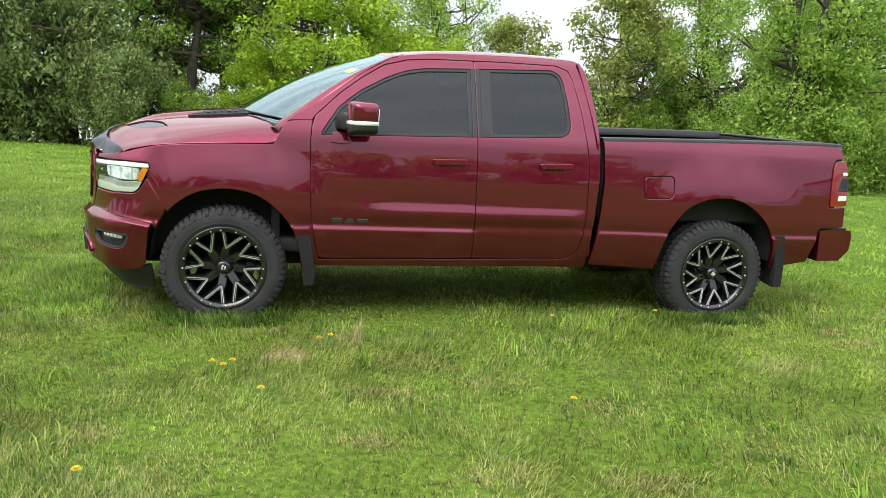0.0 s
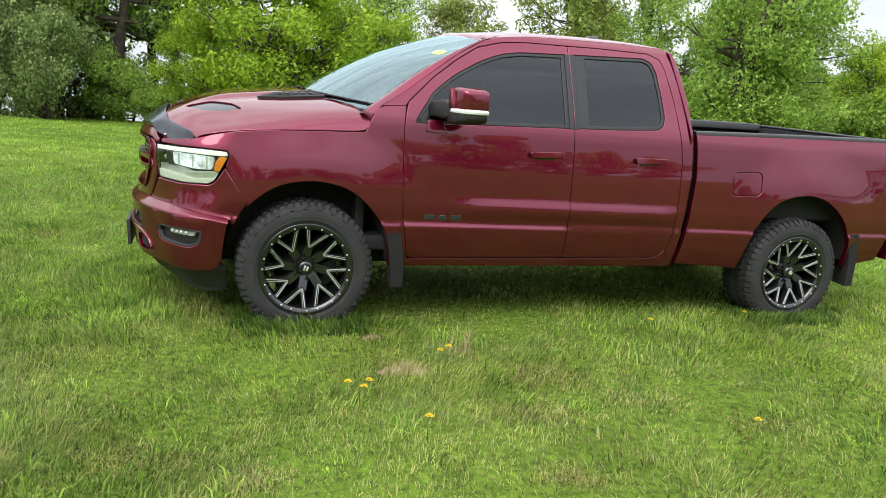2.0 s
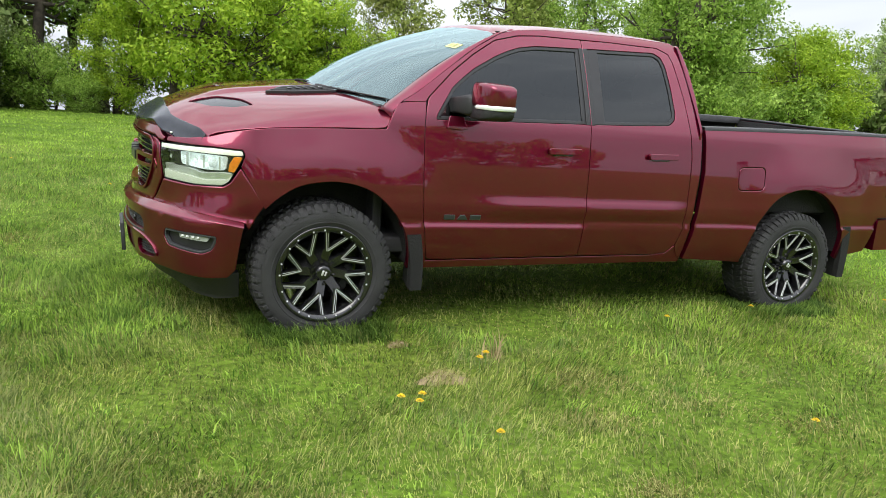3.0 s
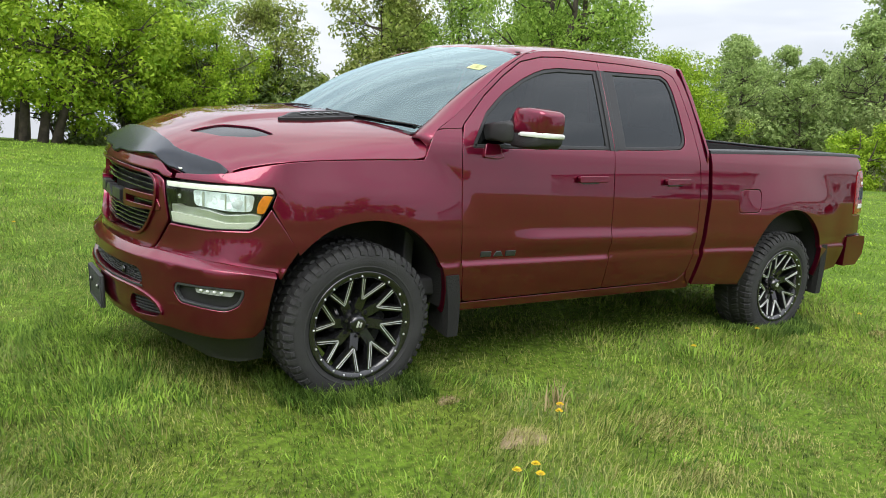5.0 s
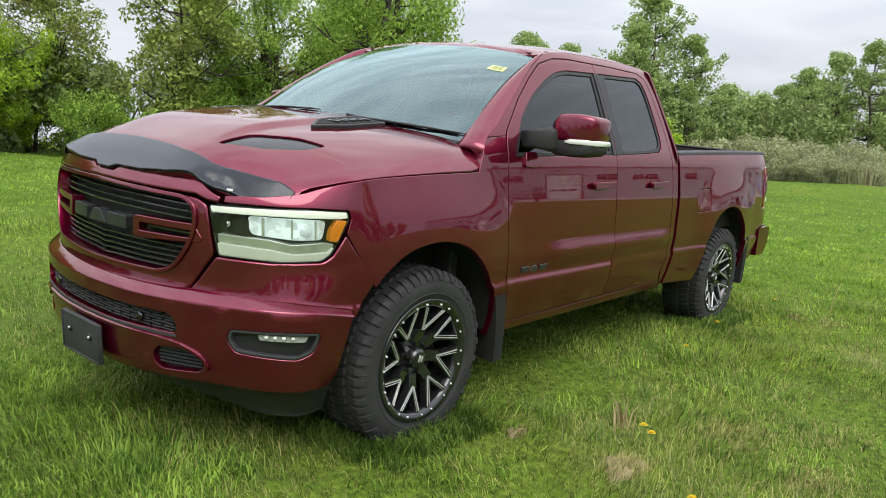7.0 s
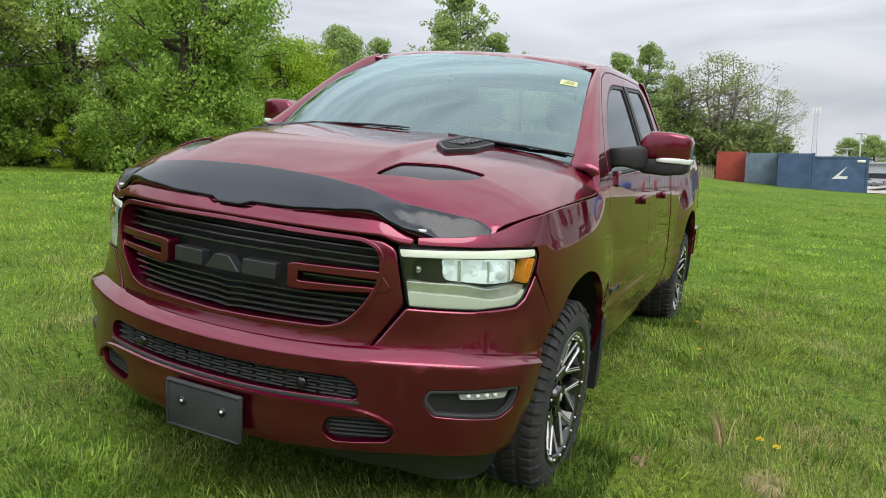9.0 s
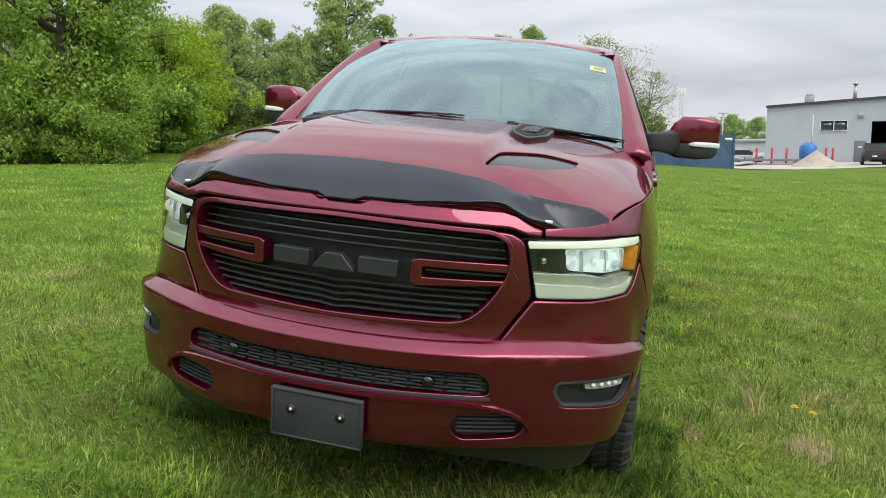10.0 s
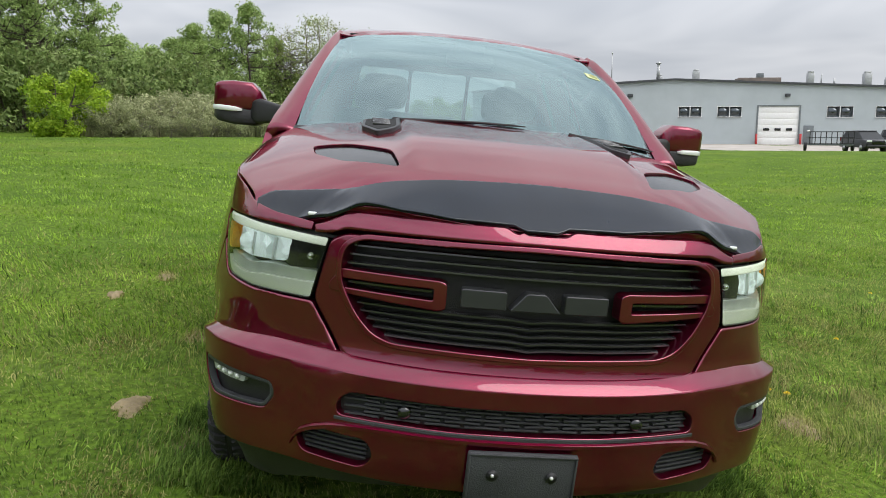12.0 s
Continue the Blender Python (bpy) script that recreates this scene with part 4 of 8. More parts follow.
    for nm, dr, wn_, hx, lbl in (("front_door", door_f, win_f, 1.475, "dark red front door with tinted window"), ("rear_door", door_r, win_r, 2.24, "dark red rear door with tinted window")):
        hole = rounded(on_side(sgn, wn_), 0.02, 0.025)
        door = skin_panel(nm, rounded(on_side(sgn, dr), 0.012, 0.03), [hole], paint, truck, depth=0.03, hole_depth=0.02, grid=0.04, gap=0.0018, bevel=0.003, label=lbl)
        pane_o = inset(hole, 0.022)
        way = np.abs(pane_o[:, 0])
        pane_o[:, 0] = sgn * (np.minimum(way, float(plan_q(x=1.612))) if nm == "front_door" else np.maximum(way, float(plan_q(x=1.785))))
        skin_panel("window_trim", hole, [pane_o], trim_mat, door, out=-0.006, depth=0.02, hole_depth=0.012, grid=0.04, gap=0.001, label="black window trim")
        skin_panel("window", inset(pane_o, -0.004), [], dark_glass, door, out=-0.014, depth=0.0, grid=0.06, gap=0.0, label="dark tinted window pane")
        # black pillar strip beside the window
        strip_x = ((1.640, 1.6735, 1.6695, 1.640) if nm == "front_door" else (1.6795, 1.706, 1.706, 1.6725))
        post = rounded(on_side(sgn, list(zip(strip_x, (1.337, 1.337, 1.806, 1.806)))), 0.002, 0.03)
        skin_panel("pillar_strip", post, [], trim_mat, door, out=0.0025, depth=0.003, grid=0.03, gap=0.0, label="black pillar strip")
        # handle in its recess
        rec = rounded(on_side(sgn, [(hx - 0.075, 1.134), (hx + 0.075, 1.140), (hx + 0.078, 1.172), (hx - 0.078, 1.166)]), 0.016, 0.02)
        skin_panel("handle_recess", rec, [], black_gloss, door, out=0.003, depth=0.003, grid=0.03, gap=0.0)
        grip = rounded(on_side(sgn, [(hx - 0.110, 1.146), (hx + 0.122, 1.153), (hx + 0.124, 1.190), (hx - 0.112, 1.184)]), 0.014, 0.02)
        skin_panel("door_handle", grip, [], paint, door, out=0.030, depth=0.022, grid=0.02, gap=0.0, label="dark red door handle")
        if nm == "front_door":
            for k in range(3):
                blk = rounded(on_side(sgn, [(0.695 + k * 0.085, 0.732), (0.765 + k * 0.085, 0.732), (0.765 + k * 0.085 - (0.02 if k == 1 else 0), 0.762), (0.695 + k * 0.085 + (0.02 if k == 1 else 0), 0.762)]), 0.004, 0.02)
                skin_panel("door_badge", blk, [], badge_mat, door, out=0.006, depth=0.006, grid=0.03, gap=0.0, label="plain dark badge block")
    skin_panel("rocker_panel", rounded(on_side(sgn, [(0.496, 0.425), (0.62, 0.423), (2.54, 0.440), (2.545, 0.53), (2.46, 0.566), (2.40, 0.512), (2.30, 0.500), (0.66, 0.478), (0.60, 0.476)]), 0.01, 0.04), [], paint, truck, out=-0.006, depth=0.04, grid=0.05)
    # cab side: pillar and roof rail round the doors
    rail = [(0.40, 1.390), (0.553, 1.40), (0.569, 1.426), (0.734, 1.584), (0.884, 1.698), (1.034, 1.791), (1.20, 1.835), (1.36, 1.851), (1.668, 1.859), (1.90, 1.866), (2.28, 1.867), (2.366, 1.836), (2.396, 1.775), (2.449, 1.55), (2.481, 1.319), (2.501, 1.161), (2.501, 0.837), (2.486, 0.68), (2.457, 0.568), (2.475, 0.52), (2.528, 0.464),
            (2.562, 0.757), (2.585, 1.085), (2.575, 1.36), (2.555, 1.56), (2.52, 1.75), (2.485, 1.868), (2.42, 1.912), (2.12, 1.916), (1.71, 1.905), (1.40, 1.892), (1.20, 1.868), (1.08, 1.838), (0.90, 1.738), (0.72, 1.61), (0.52, 1.465)]
    skin_panel("cab_side", rounded(on_side(sgn, rail), 0.008, 0.03), [], paint, truck, depth=0.03, grid=0.03, gap=0.0015, bevel=0.003, label="dark red pillar and roof rail")

    # ---- bed side with fuel door and tail lamp
    bed = [(2.560, 0.464), (2.60, 0.757), (2.622, 1.085), (2.602, 1.372), (3.16, 1.391), (3.85, 1.410), (4.52, 1.420), (4.60, 1.395), (4.625, 1.315), (4.53, 1.305), (4.497, 1.242), (4.487, 1.068), (4.489, 0.943), (4.655, 0.950), (4.655, 0.79), (4.43, 0.782), (4.41, 0.70), (4.36, 0.515), (4.176, 0.485), (4.10, 0.445), (4.035, 0.46)]
    bed_o = np.array([tuple(a) for a in on_side(sgn, bed + [p for p in reversed(arch_r_c) if 0.46 < p[1]] + [(3.085, 0.435)])])
    fuel = rounded(on_side(sgn, [(2.925, 0.962), (3.155, 0.972), (3.160, 1.138), (2.925, 1.126)]), 0.045, 0.02)
    bed_ob = skin_panel("bed_side", rounded(bed_o, 0.008, 0.03), [fuel] if sgn == 1 else [], paint, truck, depth=0.035, hole_depth=0.012, grid=0.04, label="dark red side of the cargo bed")
    if sgn == 1:
        skin_panel("fuel_door", inset(fuel, 0.004), [], paint, bed_ob, out=-0.001, depth=0.012, grid=0.03, gap=0.0, label="dark red fuel door")
    tail_o = rounded(on_side(sgn, [(4.53, 1.300), (4.632, 1.310), (4.66, 1.20), (4.662, 0.955), (4.493, 0.948), (4.491, 1.068), (4.502, 1.242)]), 0.012, 0.02)
    tail = skin_panel("tail_lamp", tail_o, [], red_lamp, truck, out=0.004, depth=0.03, grid=0.03, gap=0.003, label="red and clear tail lamp")
    skin_panel("clear_lens", rounded(on_side(sgn, [(4.60, 1.215), (4.64, 1.218), (4.65, 1.195), (4.60, 1.19)]), 0.008, 0.02), [], white_lens, tail, out=0.006, depth=0.003, grid=0.03, gap=0.0)
    skin_panel("clear_lens", rounded(on_side(sgn, [(4.57, 1.035), (4.650, 1.038), (4.652, 1.00), (4.56, 0.997)]), 0.008, 0.02), [], white_lens, tail, out=0.006, depth=0.003, grid=0.03, gap=0.0)
    skin_panel("dark_lens", rounded(on_side(sgn, [(4.585, 1.175), (4.655, 1.178), (4.657, 1.07), (4.555, 1.065)]), 0.008, 0.02), [], black_gloss, tail, out=0.006, depth=0.003, grid=0.03, gap=0.0)
    # rail cap on the bed
    bm = bmesh.new()
    cap_pts = [(2.60, 1.372), (3.16, 1.391), (3.85, 1.410), (4.52, 1.420), (4.60, 1.405)]
    rows = []
    for x, z in spline(cap_pts, 0.08):
        w = float(-skin(plan_q(x=x), z)[1])
        rows.append([bm.verts.new((x, -sgn * ww, zz)) for ww, zz in ((w + 0.006, z - 0.012), (w + 0.004, z + 0.004), (w - 0.008, z + 0.011), (w - 0.09, z + 0.011), (w - 0.105, z + 0.003), (w - 0.105, z - 0.05))])
    for a, b in zip(rows[:-1], rows[1:]):
        for i in range(5):
            bm.faces.new((a[i], a[i + 1], b[i + 1], b[i]))
    bmesh.ops.recalc_face_normals(bm, faces=bm.faces)
    part("bed_rail_cap", bm, black_plastic, bed_ob, "black plastic rail cap")
    # bed inner wall
    part("bed_wall", box_bm((2.62, -sgn * 0.872 - 0.012, 0.80), (4.60, -sgn * 0.872 + 0.012, 1.381), 0.01), liner_mat, truck, "black bed liner wall")

    # ---- mud flaps
    for px, pz, hh, nm in ((0.50, 0.645, 0.34, "f"), (4.055, 0.72, 0.40, "r")):
        bm = bmesh.new()
        rows = []
        for k in range(6):
            f = k / 5
            zz, xx = pz - hh * f, px + 0.03 * f + 0.012 * math.sin(f * 3)
            rows.append([bm.verts.new((xx + dx, -sgn * ww, zz)) for dx, ww in ((-0.035 + 0.02 * f, 1.006 - 0.01 * f), (0.052, 1.004 - 0.01 * f), (0.060, 0.985), (0.045, 0.74), (0.030, 0.74), (-0.035 + 0.02 * f, 0.955))])
        for a, b in zip(rows[:-1], rows[1:]):
            for i in range(6):
                bm.faces.new((a[i], a[(i + 1) % 6], b[(i + 1) % 6], b[i]))
        bm.faces.new(rows[0])
        bm.faces.new(rows[-1][::-1])
        bmesh.ops.recalc_face_normals(bm, faces=bm.faces)
        part("mud_flap", bm, liner_mat, truck, "black rubber mud flap", smooth=False)

    # ---- door mirror: arm, two-tone shell, glass and turn lamp
    def loft(secs, close=True):
        bm = bmesh.new()
        rings = [[bm.verts.new(p) for p in s] for s in secs]
        n = len(rings[0])
        for a, b in zip(rings[:-1], rings[1:]):
            for i in range(n):
                bm.faces.new((a[i], a[(i + 1) % n], b[(i + 1) % n], b[i]))
        if close:
            bm.faces.new(rings[0])
            bm.faces.new(rings[-1][::-1])
        bmesh.ops.recalc_face_normals(bm, faces=bm.faces)
        return bm

    def oval(w, x0, x1, z0, z1, n=24, pw=7.0):
        out = []
        for k in range(n):
            t = 2 * math.pi * k / n
            c, s = math.cos(t), math.sin(t)
            out.append((x0 + (x1 - x0) * (0.5 + 0.5 * math.copysign(abs(c) ** (2 / pw), c)), -sgn * w, z0 + (z1 - z0) * (0.5 + 0.5 * math.copysign(abs(s) ** (2 / pw), s))))
        return out

    arm = part("mirror_arm", loft([oval(0.88, 0.70, 0.80, 1.345, 1.435), oval(0.95, 0.715, 0.84, 1.355, 1.450), oval(1.02, 0.74, 0.89, 1.345, 1.465), oval(1.06, 0.77, 0.90, 1.36, 1.45)]), black_plastic, truck, "black mirror arm")
    part("mirror_cap", loft([oval(1.00, 0.80, 0.93, 1.405, 1.46), oval(1.02, 0.775, 0.94, 1.40, 1.500), oval(1.06, 0.765, 0.948, 1.40, 1.538), oval(1.15, 0.770, 0.95, 1.40, 1.540), oval(1.215, 0.786, 0.95, 1.40, 1.532), oval(1.238, 0.805, 0.948, 1.405, 1.522), oval(1.245, 0.83, 0.942, 1.42, 1.505)]), paint, arm, "dark red mirror cap")
    part("mirror_base", loft([oval(1.01, 0.79, 0.93, 1.345, 1.41), oval(1.04, 0.770, 0.945, 1.332, 1.412), oval(1.14, 0.769, 0.95, 1.330, 1.412), oval(1.215, 0.784, 0.95, 1.342, 1.412), oval(1.240, 0.825, 0.945, 1.360, 1.41)]), black_plastic, arm, "black mirror underside")
    part("turn_lamp", loft([oval(1.10, 0.764, 0.80, 1.396, 1.408), oval(1.13, 0.757, 0.82, 1.392, 1.416), oval(1.205, 0.772, 0.90, 1.392, 1.420), oval(1.244, 0.812, 0.950, 1.392, 1.420), oval(1.252, 0.85, 0.948, 1.396, 1.416)]), white_lens, arm, "clear white turn lamp")
    part("mirror_glass", loft([oval(1.05, 0.948, 0.954, 1.37, 1.51), oval(1.22, 0.948, 0.954, 1.37, 1.50)]), chrome_mat, arm)
    skin_panel("mirror_foot", rounded(on_side(sgn, [(0.675, 1.262), (0.77, 1.255), (0.815, 1.268), (0.79, 1.295), (0.785, 1.335), (0.69, 1.335)]), 0.012, 0.02), [], paint, arm, out=0.014, depth=0.014, grid=0.03, gap=0.0)

# ---- roof, windscreen, back wall
ROOF = spline([(0.95, 1.882), (1.10, 1.903), (1.35, 1.930), (1.8, 1.952), (2.2, 1.955), (2.40, 1.940), (2.47, 1.915), (2.56, 1.86)])


RAIL_TOP = np.array([(0.90, 1.738), (1.08, 1.838), (1.20, 1.868), (1.40, 1.892), (1.71, 1.905), (2.12, 1.916), (2.42, 1.912), (2.485, 1.868), (2.60, 1.80)])


def rail_edge(x):
    """Half width and height of the cab side's upper edge."""
    z = np.interp(x, RAIL_TOP[:, 0], RAIL_TOP[:, 1])
    return np.abs(skin(plan_q(x=x), z)[..., 1]), z


def roof_z(x, y):
    x, y = np.asarray(x, float), np.asarray(y, float)
    half, low = rail_edge(np.minimum(x, 2.44))
    u = np.minimum(np.abs(y) / half, 1.05)
    # the front edge rolls down to the glass
    roll = 0.019 * (1 - ease(x - np.interp(np.abs(y), (0, 0.25, 0.48, 0.63, 0.67), (0.985, 1.0, 1.045, 1.092, 1.105)), -0.01, 0.065)) * (1 - ease(u, 0.85, 1.0))
    top = np.interp(x, ROOF[:, 0], ROOF[:, 1])
    bow = 0.92 - 0.47 * ease(x, 1.1, 1.5)
    return low + (top - low) * (1 - bow * u ** 2 - (1 - bow) * u ** 9) - roll


def roof_place(x, y):
    return np.stack([np.asarray(x, float), np.asarray(y, float), roof_z(np.asarray(x, float), np.asarray(y, float))], -1)


def roof_normal(x, y):
    e = 0.006
    n = np.stack([-(roof_z(x + e, y) - roof_z(x - e, y)) / (2 * e), -(roof_z(x, y + e) - roof_z(x, y - e)) / (2 * e), np.ones_like(x)], -1)
    return n / np.linalg.norm(n, axis=-1)[..., None]


roof_o = rounded(both([(0.985, 0.0), (1.00, 0.25), (1.045, 0.48), (1.084, 0.630), (1.096, 0.668)] + [(x, float(rail_edge(x)[0]) + 0.001) for x in (1.115, 1.16, 1.20, 1.30, 1.40, 1.55, 1.71, 1.9, 2.12, 2.3, 2.42)] + [(2.47, 0.595), (2.505, 0.3), (2.512, 0.0)]), 0.0, 0.04)
shell("roof", roof_o, [], roof_place, roof_normal, paint, truck, depth=0.010, grid=0.05, gap=0.0, label="dark red cab roof")
headliner_o = rounded(both([(1.045, 0.0), (1.06, 0.25), (1.10, 0.48), (1.115, 0.62), (1.125, 0.665), (1.16, 0.69), (1.5, 0.676), (2.0, 0.672), (2.40, 0.665), (2.46, 0.3), (2.47, 0.0)]), 0.0, 0.04)
shell("headliner", headliner_o, [], lambda x, y: roof_place(x, y) - np.array([0, 0, 0.036]), roof_normal, liner_grey, truck, depth=0.006, grid=0.06, gap=0.0, label="grey cloth headliner")
for sgn in (-1, 1):
    bm = bmesh.new()
    rows = []
    for x in np.linspace(1.04, 2.40, 28):
        low = skin(sgn * plan_q(x=x), float(np.interp(x, (1.04, 1.20, 1.36, 1.67, 2.3), (1.77, 1.812, 1.828, 1.840, 1.850))), -0.034)
        high = np.array([x, math.copysign(0.640, low[1]), float(roof_z(np.float64(x), np.float64(0.640))) - 0.042])
        rows.append([bm.verts.new(Vector(p)) for p in (low, low * 0.45 + high * 0.55 + np.array([0, math.copysign(0.012, low[1]), 0.0]), high)])
    for a, b in zip(rows[:-1], rows[1:]):
        for i in range(2):
            bm.faces.new((a[i], a[i + 1], b[i + 1], b[i]))
    part("rail_trim", bm, liner_grey, truck, "grey inner roof rail trim")
bm = bmesh.new()
fin = [(2.10, 0.0), (2.17, 0.035), (2.25, 0.052), (2.265, 0.0)]
for yy in (-0.018, 0.018):
    bm.faces.new([bm.verts.new((x, yy * (1 if h < 0.01 else 0.35), float(roof_z(np.float64(x), np.float64(yy))) + h)) for x, h in fin])
bm.verts.ensure_lookup_table()
for i in range(4):
    j = (i + 1) % 4
    bm.faces.new((bm.verts[i], bm.verts[j], bm.verts[4 + j], bm.verts[4 + i]))
bmesh.ops.recalc_face_normals(bm, faces=bm.faces)
part("antenna_fin", bm, black_gloss, truck, "black roof antenna fin")


def screen(u, v):
    """The windscreen: u across from -1 to 1, v from its foot to its top."""
    u, v = np.asarray(u, float), np.asarray(v, float)
    w = (0.815 * (1 - v) + 0.655 * v) * u
    x0, x1 = 0.003 + 0.33 * np.abs(u) ** 2.2, 1.005 + 0.105 * u ** 2
    z0, z1 = 1.407 - 0.055 * u ** 2, 1.875 - 0.04 * np.abs(u) ** 2.2
    bulge = 0.045 * np.sin(np.pi * np.clip(v, 0, 1))
    return np.stack([x0 * (1 - v) + x1 * v - bulge * 0.45, w, z0 * (1 - v) + z1 * v + bulge], -1)


def screen_normal(u, v):
    e = 0.004
    n = np.cross(screen(u + e, v) - screen(u - e, v), screen(u, v + e) - screen(u, v - e))
    n /= np.linalg.norm(n, axis=-1)[..., None]
    return n * np.sign(n[..., 2])[..., None]


scr_o = rounded([(-1, 0), (1, 0), (1, 1), (-1, 1)], 0.05, 0.06)
scr_i = rounded([(-0.972, 0.035), (0.972, 0.035), (0.97, 0.965), (-0.97, 0.965)], 0.05, 0.06)
windscreen = shell("windscreen", scr_o, [], screen, screen_normal, screen_glass, truck, depth=0.0, grid=0.03, gap=0.0, label="clear windscreen with black border")
shell("screen_border", scr_o, [scr_i], lambda u, v: screen(u, v) - screen_normal(u, v) * 0.004, screen_normal, black_gloss, windscreen, depth=0.0, grid=0.1, gap=0.0)
# painted return of the pillars, from the cab side round to the glass
for sgn in (1, -1):
    outer = spline([(0.345, 1.33), (0.40, 1.39), (0.52, 1.465), (0.72, 1.61), (0.90, 1.738), (1.08, 1.838), (1.14, 1.856), (1.19, 1.867)], 0.03)
    bm = bmesh.new()
    rows = [[bm.verts.new((0.354, -sgn * w, float(hood_z(0.352, w)) - 0.004)) for w in np.linspace(0.940, 0.80, 5)]]
    for i, (x, z) in enumerate(outer):
        f = 1.04 * i / (len(outer) - 1)
        a = skin(sgn * plan_q(x=x), z)
        c = screen(-sgn * 1.0, f) - np.array([0.05 * abs(1 - f) ** 6, 0, 0.004 + 0.02 * abs(1 - f) ** 6])
        mid = (a + c) / 2 + np.array([-0.012, -sgn * 0.010, 0.010])
        rows.append([bm.verts.new(Vector(p)) for p in (a, a * 0.7 + c * 0.3 + (mid - (a + c) / 2) * 0.85, mid, a * 0.25 + c * 0.75 + (mid - (a + c) / 2) * 0.8, c)])
    for a, b in zip(rows[:-1], rows[1:]):
        for i in range(4):
            bm.faces.new((a[i], a[i + 1], b[i + 1], b[i]))
    bmesh.ops.recalc_face_normals(bm, faces=bm.faces)
    part("pillar", bm, paint, truck, "dark red windscreen pillar")
# cowl and wipers
bm = bmesh.new()
rows = []
for u in np.linspace(-1, 1, 25):
    p = screen(u, 0.02)
    rows.append([bm.verts.new(Vector(a)) for a in (p + np.array([0.01, 0, -0.004]), p + np.array([-0.05, 0, -0.012]), p + np.array([-0.09, 0, -0.05]))])
for a, b in zip(rows[:-1], rows[1:]):
    for i in range(2):
        bm.faces.new((a[i], a[i + 1], b[i + 1], b[i]))
part("cowl", bm, black_plastic, truck, "black plastic cowl below the windscreen")
for u0, u1, v1 in ((-0.40, -0.97, 0.045), (0.50, -0.12, 0.035)):
    bm = bmesh.new()
    pts = [screen(u0, 0.03) + np.array([-0.02, 0, 0.012])] + [screen(u0 + (u1 - u0) * f, 0.028 + v1 * f * 0.5) + screen_normal(np.float64(u0), np.float64(0.1)) * 0.012 for f in (0.1, 0.4, 0.7, 1.0)]
    add_tube(bm, pts, [0.009, 0.008, 0.006, 0.005, 0.004], 6)
    wiper = part("wiper", bm, black_plastic, truck, "black wiper arm")
    bm = bmesh.new()
    pts = [screen(u0 + (u1 - u0) * f, 0.032 + v1 * f * 0.5) + screen_normal(np.float64(u0), np.float64(0.1)) * 0.008 for f in (-0.1, 0.3, 0.7, 1.08)]
    add_tube(bm, pts, [0.004, 0.005, 0.005, 0.003], 5)
    part("blade", bm, black_plastic, wiper)
# sticker inside the glass, with unreadable lines as bars
st = rounded([(-0.93, 0.665), (-0.82, 0.665), (-0.82, 0.733), (-0.93, 0.733)], 0.005, 0.03)
sticker = shell("screen_sticker", st, [], lambda u, v: screen(u, v) + screen_normal(u, v) * 0.003, screen_normal, sticker_mat, windscreen, depth=0.001, grid=0.05, gap=0.0, label="small yellow paper sticker on the windscreen")
for k in range(3):
    vb = 0.677 + 0.016 * k
    shell("text_bar", rounded([(-0.915, vb), (-0.84, vb), (-0.84, vb + 0.006), (-0.915, vb + 0.006)], 0.001, 0.03), [], lambda u, v: screen(u, v) + screen_normal(u, v) * 0.005, screen_normal, bar_mat, sticker, depth=0.0, grid=0.05, gap=0.0)


def back(u, v):
    """The cab's back: u is y, v is z."""
    u, v = np.asarray(u, float), np.asarray(v, float)
    return np.stack([2.595 - 0.25 * np.clip(v - 1.35, 0, 1) ** 1.2 - 0.02 * (u / 0.8) ** 2, u, v], -1)


def back_normal(u, v):
    n = np.stack([np.ones_like(u), 0.03 * u, 0.25 * np.ones_like(u)], -1)
    return n / np.linalg.norm(n, axis=-1)[..., None]


back_o = rounded([(-0.94, 0.52), (0.94, 0.52), (0.93, 1.36), (0.68, 1.90), (-0.68, 1.90), (-0.93, 1.36)], 0.03, 0.06)
panes = [[(-0.62, 1.46), (-0.22, 1.46), (-0.22, 1.80), (-0.55, 1.80)], [(-0.195, 1.46), (0.195, 1.46), (0.195, 1.80), (-0.195, 1.80)], [(0.22, 1.46), (0.62, 1.46), (0.55, 1.80), (0.22, 1.80)]]
cab_back = shell("cab_back", back_o, [rounded(p, 0.02, 0.05) for p in panes], back, back_normal, paint, truck, depth=0.02, grid=0.08, gap=0.0, label="dark red cab back wall")
for p in panes:
    shell("rear_pane", rounded(p, 0.02, 0.05), [], back, back_normal, screen_glass, cab_back, depth=0.0, grid=0.1, gap=-0.002, label="clear rear window pane")

# ---- cabin: dashboard, seats, wheel, mirror
part("cabin_floor", box_bm((0.30, -0.86, 0.50), (2.56, 0.86, 0.60), 0.02), dash_mat, truck)
part("dashboard", box_bm((0.32, -0.82, 0.98), (0.78, 0.82, 1.345), 0.06), dash_mat, truck, "black dashboard")
bm = bmesh.new()
ringpts = [(0, 0.19 * math.cos(2 * math.pi * k / 24), 0.19 * math.sin(2 * math.pi * k / 24)) for k in range(25)]
add_tube(bm, ringpts, 0.015, 8, cap=False)
add_box(bm, (-0.02, -0.06, -0.06), (0.02, 0.06, 0.06), 0.02)
add_box(bm, (-0.008, -0.18, -0.02), (0.008, 0.18, 0.02), 0.004)
wheel_ob = part("steering_wheel", bm, dash_mat, truck, "black steering wheel")
wheel_ob.matrix_local = pose(0.90, -0.40, 1.24, 0, 25, 0)


